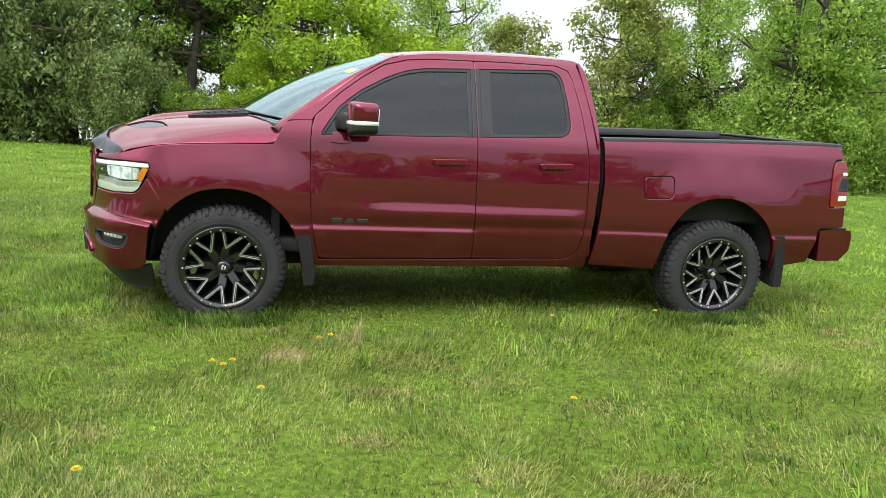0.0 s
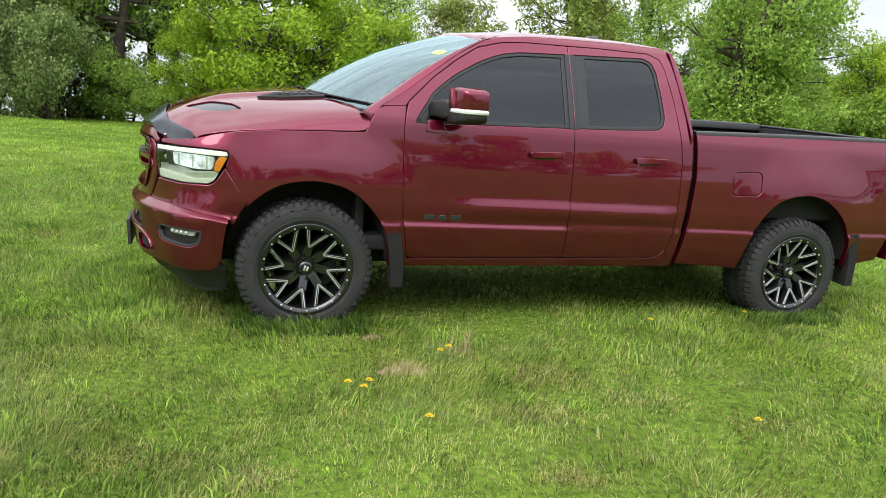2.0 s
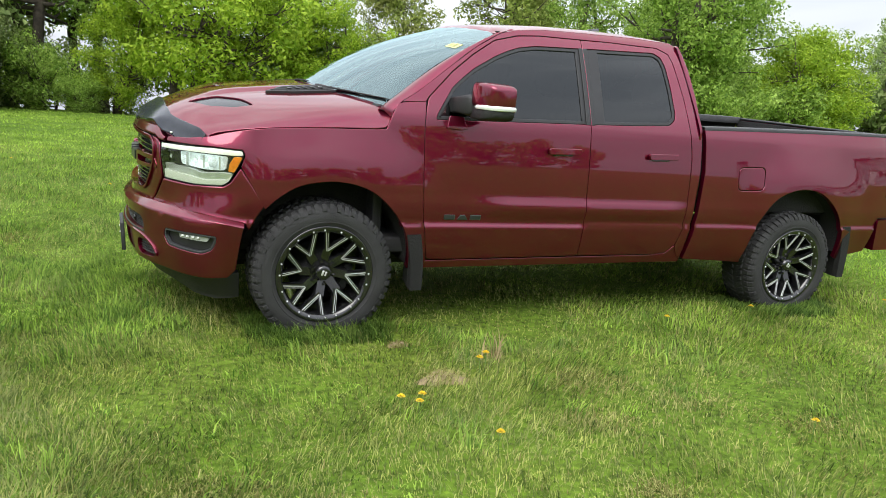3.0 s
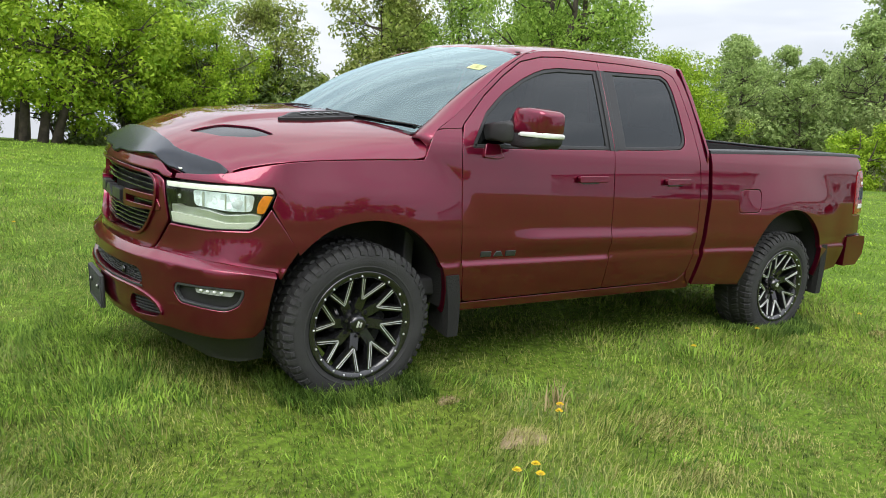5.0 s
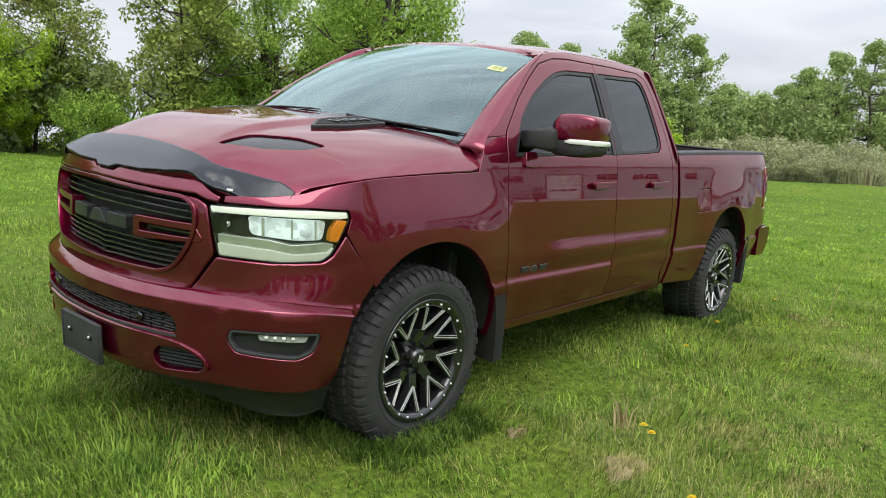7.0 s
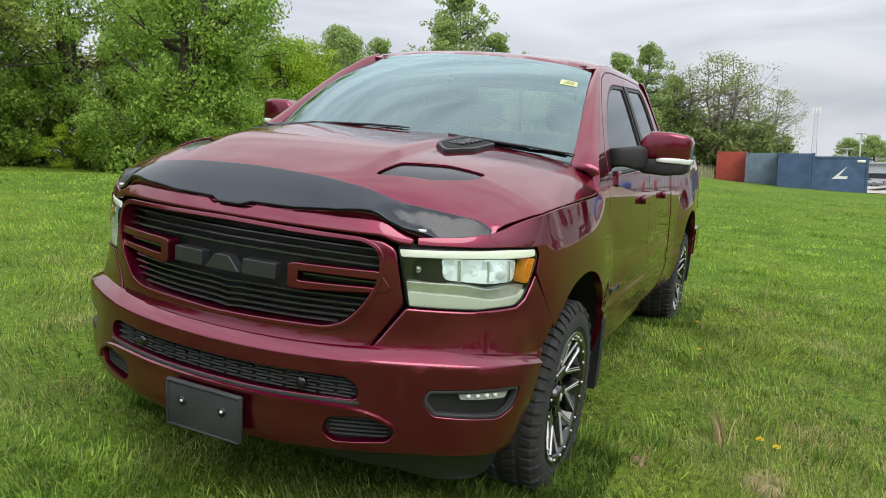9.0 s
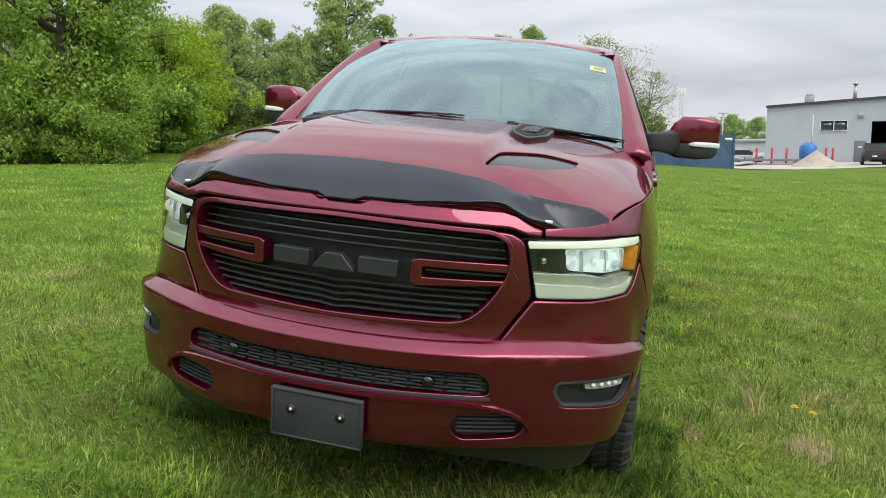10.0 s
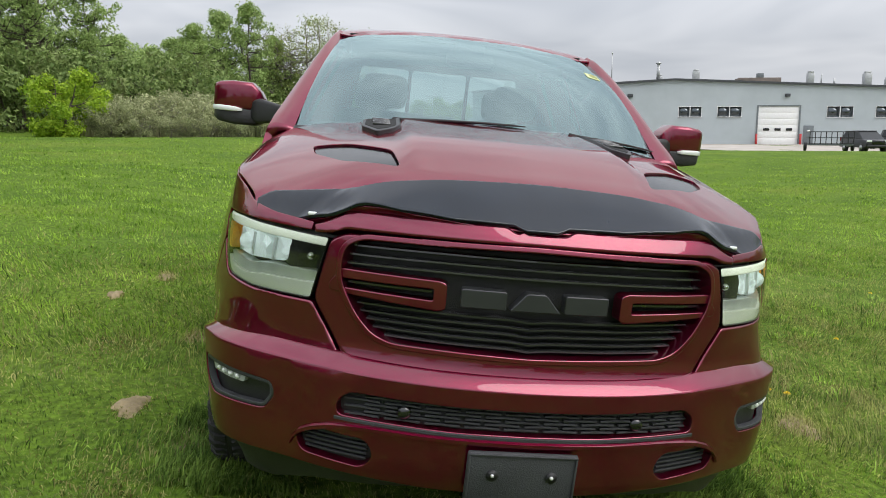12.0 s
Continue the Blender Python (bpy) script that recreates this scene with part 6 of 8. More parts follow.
thicket = make_tree("thicket", "low dense green shrubs under the trees", 37, 3.6, 0.02, 2.6, 40, 0.8, 13000, 0.155, leaf_mid, bark_mat, 0.06, 4, low_reach=0.7)
plant(thicket, [(-3.2, 28.5, 0, 0.72), (10.5, 23.5, 60, 0.6), (25.0, 19.5, 120, 0.9), (27.5, 22.0, 10, 1.0), (30.0, 22.5, 80, 0.95), (-2.2, 26.3, 120, 0.36), (18.0, 17.0, 60, 0.85), (16.6, 18.4, 150, 0.7), (19.8, 17.6, 260, 0.85), (17.2, 16.2, 320, 0.6), (15.2, 24.5, 80, 0.8), (17.8, 25.5, 20, 1.0), (22.0, 24.5, 140, 1.0), (20.0, 18.2, 210, 0.75), (17.2, 20.0, 290, 0.6), (23.5, 20.5, 50, 0.85), (29.0, 24.5, 100, 1.1)], "shrubs along the edge")
# these shrubs' dark leaf colour stands for the shade behind the trees
hedge = make_tree("thicket", "low dense green shrubs far behind the trees", 39, 3.6, 0.02, 2.6, 34, 0.85, 5200, 0.24, leaf_willow_shade, bark_mat, 0.06, 4, twig=False, low_reach=0.7)
plant(hedge, [(33.5, 24.0, 200, 1.1), (37.5, 23.5, 300, 1.2), (42.0, 19.5, 45, 1.1), (46.0, 19.0, 190, 1.2), (50.5, 20.0, 130, 1.25), (55, 17, 70, 1.3), (60, 14, 0, 1.4), (-8.5, 29, 250, 0.9), (-5.4, 30.5, 30, 0.85), (-1.0, 30.0, 100, 0.5), (-7.2, 31.5, 80, 1.2), (2.8, 27.5, 160, 0.9), (6.3, 27.0, 200, 0.95), (9.0, 28.5, 270, 1.0), (12.5, 27.5, 330, 1.0), (-12.5, 30.5, 60, 1.1), (-17.5, 31, 120, 1.2), (-23, 32, 10, 1.3), (47.5, 25.5, 40, 1.5), (51.5, 28.0, 200, 1.6), (73.5, 4.5, 250, 1.5), (75.0, 1.5, 330, 1.3), (74.0, 7.5, 30, 1.4)], "shrubs far behind the edge")

far_tree = make_tree("far_tree", "distant rounded green tree on the skyline", 41, 10.0, 0.10, 3.6, 60, 1.0, 9000, 0.31, leaf_far, bark_mat, 0.25, 1)
plant(far_tree, [(74.0, 14.0, 0, 0.75), (58, 25, 0, 0.85), (78, 17, 80, 1.0), (62, 30, 150, 1.0), (120, 2, 240, 0.7), (128, 9, 20, 0.8), (150, -11.5, 200, 0.85), (152, -15.5, 100, 0.9), (155, -20, 10, 0.85), (150, -25, 60, 0.8), (52, 32, 300, 0.9), (88, 12, 190, 0.9), (64, 20.5, 70, 0.8), (60, 17.5, 160, 0.6), (67, 18.5, 250, 0.75)], "distant trees")

bare = make_tree("bare_tree", "grey half-bare tree with upright thin branches", 43, 10.5, 0.10, 4.0, 170, 0.8, 8000, 0.14, leaf_olive, grey_bark_mat, 0.14, 5)
plant(bare, [(74, 4.2, 0, 1.15), (76, 1.2, 120, 0.9), (73, 7.0, 240, 1.0)], "half-bare trees behind the containers")


def reed_bed(seed, x0, x1, y0, y1, count, tall_m):
    """A belt of dry standing stems."""
    rng = np.random.default_rng(seed)
    x, y = rng.uniform(x0, x1, count), rng.uniform(y0, y1, count)
    z = ground_z(x, y) - 0.05
    h = tall_m * rng.uniform(0.5, 1.15, count) * (0.8 + 0.25 * np.sin(x * 0.9) + 0.15 * np.sin(y * 1.3 + x))
    a = rng.uniform(0, 2 * math.pi, count)
    w = rng.uniform(0.010, 0.028, count)
    lean = rng.normal(0, 0.16, (count, 2)) * h[:, None]
    p = np.stack([x, y, z], 1)
    s = np.stack([np.cos(a) * w, np.sin(a) * w, 0 * w], 1)
    m = p + np.stack([lean[:, 0] * 0.4, lean[:, 1] * 0.4, h * 0.6], 1)
    t = p + np.stack([lean[:, 0], lean[:, 1], h], 1)
    v = np.stack([p - s, p + s, m + s * 1.3, t, m - s * 1.3], 1).reshape(-1, 3)
    i = np.arange(count)[:, None] * 5
    return v, np.stack([i + np.array([0, 1, 2]), i + np.array([0, 2, 4]), i + np.array([4, 2, 3])], 1).reshape(-1, 3)


leaf_pale = island_material("pale_leaves", (0.20, 0.23, 0.10), (0.48, 0.50, 0.28), 0.7, 0.35, 0.6, (0.30, 0.27, 0.15), 0.5)
brush = make_tree("willow_shrub", "pale grey-green willow shrub among the reeds", 53, 2.2, 0.02, 1.7, 30, 0.55, 4000, 0.145, leaf_pale, grey_bark_mat, 0.04, 5, low_reach=0.6)
plant(brush, [(36.5, 12.6, 0, 0.8), (37.8, 11.2, 90, 0.95), (38.5, 9.6, 200, 1.0), (40.0, 12.4, 45, 1.0), (40.5, 8.3, 300, 0.95), (42.5, 10.6, 130, 1.1), (44.5, 7.6, 20, 1.0), (46.5, 9.8, 260, 1.1), (48.5, 7.0, 170, 1.0), (52, 9.0, 60, 1.1), (56, 7.0, 330, 1.1), (39.0, 13.8, 110, 0.9), (35.8, 11.2, 25, 0.55), (36.2, 9.6, 140, 0.5), (36.6, 8.2, 250, 0.55), (37.0, 6.8, 60, 0.5), (37.6, 5.4, 170, 0.55), (36.0, 12.6, 300, 0.5), (38.5, 4.4, 80, 0.5), (38.0, 7.4, 200, 0.65)], "shrubs among the reeds")
rv, rf = reed_bed(47, 37, 70, 4, 15, 15000, 1.1)
reeds = new("reeds", mesh_from_arrays("reeds", rv, rf, reed_mat))
tagged(reeds, "tall dry tan reeds along the meadow edge", "reeds", kind="stuff")

# the far side of the field, behind the camera: unseen, added for the truck's reflections
plant_far = [(-38 + 9.5 * k, -52 - 5 * math.sin(k * 1.7), 40 * k, 0.42 + 0.14 * math.sin(k * 2.3)) for k in range(9)] + [(-46, -36 + 11 * k, 70 * k, 0.45 + 0.12 * math.sin(k)) for k in range(6)]
reflected_tree = make_tree("reflected_tree", "unseen leafy green tree added for reflections at the field's far side", 61, 2.6, 0.05, 1.5, 26, 0.5, 1700, 0.24, leaf_bright, bark_mat, 0.05, 3, twig=False)
reflected_tree.matrix_world = Matrix.Translation((-50, -44, float(ground_z(-50, -44)) - 0.05))
tagged(reflected_tree, group="trees across the field")
for x, y, turn, size in plant_far:
    c = copy_thing(reflected_tree, Matrix.Translation((x, y, float(ground_z(x, y)) - 0.05)) @ pose(0, 0, 0, 0, 0, turn))
    c.scale = (size * 4.6, size * 4.6, size * 5.6)
    tagged(c, "unseen leafy green tree added for reflections at the field's far side", "tree", group="trees across the field")
for k in range(16):
    x, y = (-42 + 6.2 * k, -48 - 3 * math.sin(k * 1.3)) if k < 12 else (-43, -40 + 10 * (k - 12))
    c = copy_thing(reflected_tree, Matrix.Translation((x, y, float(ground_z(x, y)) - 0.1)) @ pose(0, 0, 0, 0, 0, 50 * k))
    c.scale = (2.6, 2.6, 1.9)
    tagged(c, "unseen low green bush added for reflections at the field's far side", "bush", group="bushes across the field")

# ---------------------------------------------------------------- workshop and yard
siding_mat = material("pale_metal_siding", (0.40, 0.445, 0.465), rough=0.55, vary=0.05, scale=0.6)
roof_edge_mat = material("dark_fascia", (0.05, 0.055, 0.06), rough=0.5, vary=0.1)
concrete_mat = material("yard_concrete", (0.42, 0.38, 0.34), rough=0.9, vary=0.15, scale=0.5, bump=0.4, bump_scale=12)
white_door_mat = material("white_door", (0.80, 0.80, 0.79), rough=0.5, vary=0.04)
grey_door_mat = material("grey_door", (0.15, 0.17, 0.18), rough=0.5, vary=0.1)
# near-black, painted shade for the depth of the workshop
inside_shade_mat = material("workshop_floor_and_shade", (0.03, 0.03, 0.03), rough=0.9, vary=0.2)
red_post_mat = material("red_post", (0.45, 0.03, 0.03), rough=0.5, vary=0.1)
rust_mat = material("brown_sheet", (0.16, 0.13, 0.11), rough=0.7, vary=0.2, scale=2.0)
galv_mat = material("galvanised_steel", (0.42, 0.43, 0.43), rough=0.45, metal=0.6, vary=0.15)
pane_mat = glass("workshop_pane", (0.8, 0.9, 0.95), 0.0, 0.06, (0.03, 0.035, 0.04))
red_box_mat = material("rust_red_container", (0.36, 0.06, 0.035), rough=0.6, vary=0.25, scale=1.5)
blue_box_mat = material("faded_blue_container", (0.055, 0.10, 0.19), rough=0.6, vary=0.25, scale=1.5)
grey_box_mat = material("grey_blue_container", (0.14, 0.19, 0.24), rough=0.6, vary=0.25, scale=1.5)
sand_mat = material("sand", (0.40, 0.34, 0.27), rough=0.95, vary=0.15, scale=1.2, bump=0.6, bump_scale=14)
blue_mat = material("blue_plastic", (0.03, 0.16, 0.45), rough=0.4, vary=0.15)
WALL_X, BASE_Z = 81.0, 0.85


def yard_patch(name, label, x0, x1, y0, y1, mat, nx=24, ny=60, lift=0.03, wavy=0.0):
    """A paved or gravelled strip that follows the ground."""
    xs, ys = np.linspace(0, 1, nx), np.linspace(y0, y1, ny)
    bm = bmesh.new()
    rows = []
    for y in ys:
        a = x0 + wavy * (math.sin(y * 0.31) + 0.5 * math.sin(y * 0.83))
        rows.append([bm.verts.new((a + (x1 - a) * u, y, float(ground_z(a + (x1 - a) * u, y)) + lift)) for u in xs])
    for a, b in zip(rows[:-1], rows[1:]):
        for i in range(nx - 1):
            bm.faces.new((a[i], a[i + 1], b[i + 1], b[i]))
    return tagged(part(name, bm, mat), label, "pavement", kind="structure")


yard_patch("pavement", "pale worn concrete yard before the workshop", 60.5, 140, -95, -5.5, concrete_mat, wavy=0.5)
for v in bpy.data.objects["pavement"].data.vertices:
    v.co.z = max(v.co.z, 0.70) if v.co.x > 74 else v.co.z

workshop = new("workshop_building")
tagged(workshop, "long pale grey metal workshop with shallow gable", "building")
EAVE = [(-12.4, 6.75), (-35.5, 8.05), (-78.0, 6.3)]


def eave_z(y):
    return float(np.interp(-y, [12.4, 35.5, 78.0], [6.75, 8.05, 6.3]))


openings = {"garage": [(-26.65, -22.45, 0.0, 4.2), (-49.3, -44.9, 0.0, 4.25)], "window": [(-20.2, -17.6, 3.25, 4.35), (-30.9, -28.3, 3.1, 4.2), (-38.7, -36.1, 3.05, 4.25), (-43.1, -40.4, 3.05, 4.25), (-55.0, -52.2, 3.0, 4.25), (-60.1, -57.3, 3.0, 4.25)], "door": [(-22.05, -20.95, 0.0, 2.2), (-50.95, -49.85, 0.0, 2.1)]}
# front wall with its openings cut through
wall_out = [(-12.4, BASE_Z - 0.4), (-12.4, BASE_Z + 5.9), (-35.5, BASE_Z + 7.2), (-78.0, BASE_Z + 5.45), (-78.0, BASE_Z - 0.4)]
wall_holes = [rounded([(a, BASE_Z + max(c, -0.2)), (b, BASE_Z + max(c, -0.2)), (b, BASE_Z + d), (a, BASE_Z + d)], 0.0, 0.6) for k in openings.values() for a, b, c, d in k]
shell("wall", rounded(wall_out, 0.0, 2.0), wall_holes, lambda u, v: np.stack([WALL_X + 0 * u, u, v], -1), lambda u, v: np.stack([-1 + 0 * u, 0 * u, 0 * v], -1), siding_mat, workshop, depth=0.25, grid=3.0, gap=0.0, bevel=0.0)
# siding ribs
bm = bmesh.new()
y = -12.6
while y > -77.8:
    if not any(o[0] - 0.15 < y < o[1] + 0.15 for k in openings.values() for o in k):
        add_box(bm, (WALL_X - 0.007, y - 0.03, BASE_Z - 0.3), (WALL_X, y + 0.03, BASE_Z + eave_z(y) - 0.9))
    y -= 0.6
part("siding_rib", bm, siding_mat, workshop, smooth=False)["kind"] = "stuff"
bm = bmesh.new()
add_box(bm, (WALL_X, -12.42, BASE_Z - 0.4), (WALL_X + 45, -12.2, BASE_Z + 5.9))
add_box(bm, (WALL_X + 44.8, -78, BASE_Z - 0.4), (WALL_X + 45, -12.4, BASE_Z + 5.9))
add_box(bm, (WALL_X, -78.2, BASE_Z - 0.4), (WALL_X + 45, -78, BASE_Z + 5.4))
part("end_wall", bm, siding_mat, workshop, smooth=False)
bm = bmesh.new()
for (y0, z0), (y1, z1) in zip(EAVE[:-1], EAVE[1:]):
    z0, z1 = BASE_Z + z0 - 0.85, BASE_Z + z1 - 0.85
    c = [bm.verts.new(p) for p in ((WALL_X - 0.35, y0 + (0.3 if y0 > -13 else 0), z0), (WALL_X - 0.35, y1, z1), (WALL_X + 45.3, y1, z1), (WALL_X + 45.3, y0, z0), (WALL_X - 0.35, y0 + (0.3 if y0 > -13 else 0), z0 + 0.22), (WALL_X - 0.35, y1, z1 + 0.22), (WALL_X + 45.3, y1, z1 + 0.22), (WALL_X + 45.3, y0, z0 + 0.22))]
    for f in ((0, 1, 2, 3), (4, 5, 6, 7), (0, 1, 5, 4), (1, 2, 6, 5), (2, 3, 7, 6), (3, 0, 4, 7)):
        bm.faces.new([c[i] for i in f])
bmesh.ops.recalc_face_normals(bm, faces=bm.faces)
part("roof", bm, roof_edge_mat, workshop, "dark edged flat-pitched roof", smooth=False)
# dark sheet added across the inside, in place of its shade
part("workshop_shade_sheet", box_bm((WALL_X + 12, -60, BASE_Z - 0.3), (WALL_X + 12.2, -13, BASE_Z + 5.6)), inside_shade_mat, workshop)
part("workshop_floor_and_shade", box_bm((WALL_X - 0.5, -60, BASE_Z - 0.35), (WALL_X + 12, -13, BASE_Z - 0.02)), concrete_mat, workshop)
for y0, y1, z0, z1 in openings["window"]:
    fr = bmesh.new()
    for lo, hi in (((y0, z0), (y1, z0 + 0.04)), ((y0, z1 - 0.04), (y1, z1)), ((y0, z0), (y0 + 0.04, z1)), ((y1 - 0.04, z0), (y1, z1)), (((y0 + y1) / 2 - 0.04, z0), ((y0 + y1) / 2 + 0.04, z1))):
        add_box(fr, (WALL_X - 0.05, lo[0], BASE_Z + lo[1]), (WALL_X + 0.1, hi[0], BASE_Z + hi[1]), 0.01)
    w = part("window", fr, white_door_mat, workshop, "sliding window with pale frame", smooth=False)
    for a, b in ((y0 + 0.04, (y0 + y1) / 2 - 0.04), ((y0 + y1) / 2 + 0.04, y1 - 0.04)):
        part("pane", box_bm((WALL_X + 0.03, a, BASE_Z + z0 + 0.04), (WALL_X + 0.05, b, BASE_Z + z1 - 0.04)), pane_mat, w)
    part("sill", box_bm((WALL_X - 0.10, y0 - 0.05, BASE_Z + z0 - 0.06), (WALL_X + 0.05, y1 + 0.05, BASE_Z + z0), 0.01), galv_mat, w)
for y0, y1, z0, z1 in openings["door"]:
    d = part("door", box_bm((WALL_X - 0.04, y0, BASE_Z), (WALL_X + 0.08, y1, BASE_Z + z1), 0.02), grey_door_mat, workshop, "grey steel entrance door")
    part("door_sign", box_bm((WALL_X - 0.055, (y0 + y1) / 2 - 0.18, BASE_Z + 1.42), (WALL_X - 0.042, (y0 + y1) / 2 + 0.18, BASE_Z + 1.60)), white_door_mat, d)
y0, y1, _, z1 = openings["garage"][1]
g = part("garage_door", box_bm((WALL_X + 0.06, y0, BASE_Z - 0.02), (WALL_X + 0.14, y1, BASE_Z + z1), 0.01), white_door_mat, workshop, "white sectional garage door with small panes")
for k in range(6):
    part("section", box_bm((WALL_X + 0.045, y0 + 0.04, BASE_Z + 0.02 + k * 0.705), (WALL_X + 0.075, y1 - 0.04, BASE_Z + 0.69 + k * 0.705), 0.012), white_door_mat, g)
for k in range(3):
    yc = y0 + (y1 - y0) * (0.22 + 0.28 * k)
    part("pane", box_bm((WALL_X + 0.03, yc - 0.33, BASE_Z + 1.50), (WALL_X + 0.046, yc + 0.33, BASE_Z + 1.80), 0.05), black_gloss, g)
for (a, b, _, zt), mt in zip(openings["garage"], (siding_mat, grey_door_mat)):
    bm = bmesh.new()
    add_box(bm, (WALL_X - 0.06, a - 0.16, BASE_Z), (WALL_X + 0.05, a, BASE_Z + zt + 0.14))
    add_box(bm, (WALL_X - 0.06, b, BASE_Z), (WALL_X + 0.05, b + 0.16, BASE_Z + zt + 0.14))
    add_box(bm, (WALL_X - 0.06, a, BASE_Z + zt), (WALL_X + 0.05, b, BASE_Z + zt + 0.14))
    part("garage_frame", bm, mt, workshop, smooth=False)
for yc in (-44.75, -49.5):
    bm = bmesh.new()
    add_tube(bm, [(WALL_X - 0.35, yc, 0.4), (WALL_X - 0.35, yc, BASE_Z + 1.15)], 0.12, 12)
    tagged(part("bollard", bm, red_post_mat), "red steel bollard beside the garage door", "bollard", group="bollards").matrix_world = Matrix.Translation((82.5, -35.5, 0)) @ pose(0, 0, 0, 0, 0, -15) @ Matrix.Translation((-WALL_X, 35.5, 0))
for yc, s in ((-24.5, 0.28), (-30.6, 0.30), (-47.9, 0.26)):
    bm = box_bm((WALL_X - 0.35, yc - s, BASE_Z + 5.3), (WALL_X, yc + s, BASE_Z + 5.3 + s * 1.3), 0.03)
    part("wall_lamp", bm, roof_edge_mat, workshop, "dark wall-mounted flood lamp")
part("wall_unit", box_bm((WALL_X - 0.35, -21.7, BASE_Z + 4.65), (WALL_X, -21.15, BASE_Z + 5.05), 0.04), galv_mat, workshop, "small grey wall-mounted unit")


def roof_thing(name, label, dx, yc, w, h, mat, taper=0.8, cap=True):
    z = BASE_Z + eave_z(yc) - 0.7
    bm = bmesh.new()
    x = WALL_X + dx
    if w < 0.5:
        add_tube(bm, [(x, yc, z), (x, yc, z + h)], [w * 0.5, w * 0.5 * taper], 10)
        if cap:
            add_tube(bm, [(x, yc, z + h), (x, yc, z + h + 0.12), (x, yc, z + h + 0.3)], [w * 0.75, w * 0.75, w * 0.1], 10)
    else:
        add_box(bm, (x, yc - w / 2, z), (x + w, yc + w / 2, z + h), 0.03)
        if cap:
            add_box(bm, (x + w * 0.15, yc - w * 0.4, z + h), (x + w * 0.85, yc + w * 0.4, z + h + 0.25), 0.03)
    part(name, bm, mat, workshop, label)


roof_thing("roof_vent", "pale roof ventilator", 2, -16.2, 0.9, 0.9, galv_mat)
roof_thing("chimney", "steel flue pipe", 3, -20.6, 0.4, 1.8, galv_mat)
roof_thing("chimney", "steel flue pipe", 3, -27.9, 0.30, 1.3, galv_mat)
roof_thing("chimney", "steel flue pipe", 2, -33.9, 0.42, 2.0, galv_mat)
roof_thing("roof_vent", "pale roof ventilator", 2, -34.1, 0.7, 0.55, galv_mat)
roof_thing("roof_vent", "pale roof ventilator", 3, -38.4, 0.75, 1.2, galv_mat)
part("roof_unit", box_bm((WALL_X + 4, -48.2, BASE_Z + 6.6), (WALL_X + 6, -43.4, BASE_Z + 7.75), 0.06), rust_mat, workshop, "long brown rooftop unit")
part("roof_unit", box_bm((WALL_X + 4.3, -46.3, BASE_Z + 7.75), (WALL_X + 5.2, -45.6, BASE_Z + 8.3), 0.06), grey_door_mat, workshop)
roof_thing("roof_vent", "grey roof ventilator", 2, -50.9, 0.7, 1.35, galv_mat)
roof_thing("chimney", "steel flue pipe", 2, -52.0, 0.16, 1.3, galv_mat, 1.0, False)
roof_thing("roof_vent", "grey roof ventilator", 2, -57.0, 0.8, 1.5, galv_mat)
roof_thing("chimney", "steel flue pipe", 2, -53.4, 0.22, 0.8, galv_mat, 1.0, False)
roof_thing("roof_vent", "grey roof ventilator", 2, -59.2, 0.6, 1.0, galv_mat)
roof_thing("mast", "thin rooftop mast", 3, -28.6, 0.12, 3.6, galv_mat, 0.7, True)


TURN_YARD = Matrix.Translation((82.5, -35.5, 0)) @ pose(0, 0, 0, 0, 0, -15) @ Matrix.Translation((-WALL_X, 35.5, 0))
workshop.matrix_world = TURN_YARD


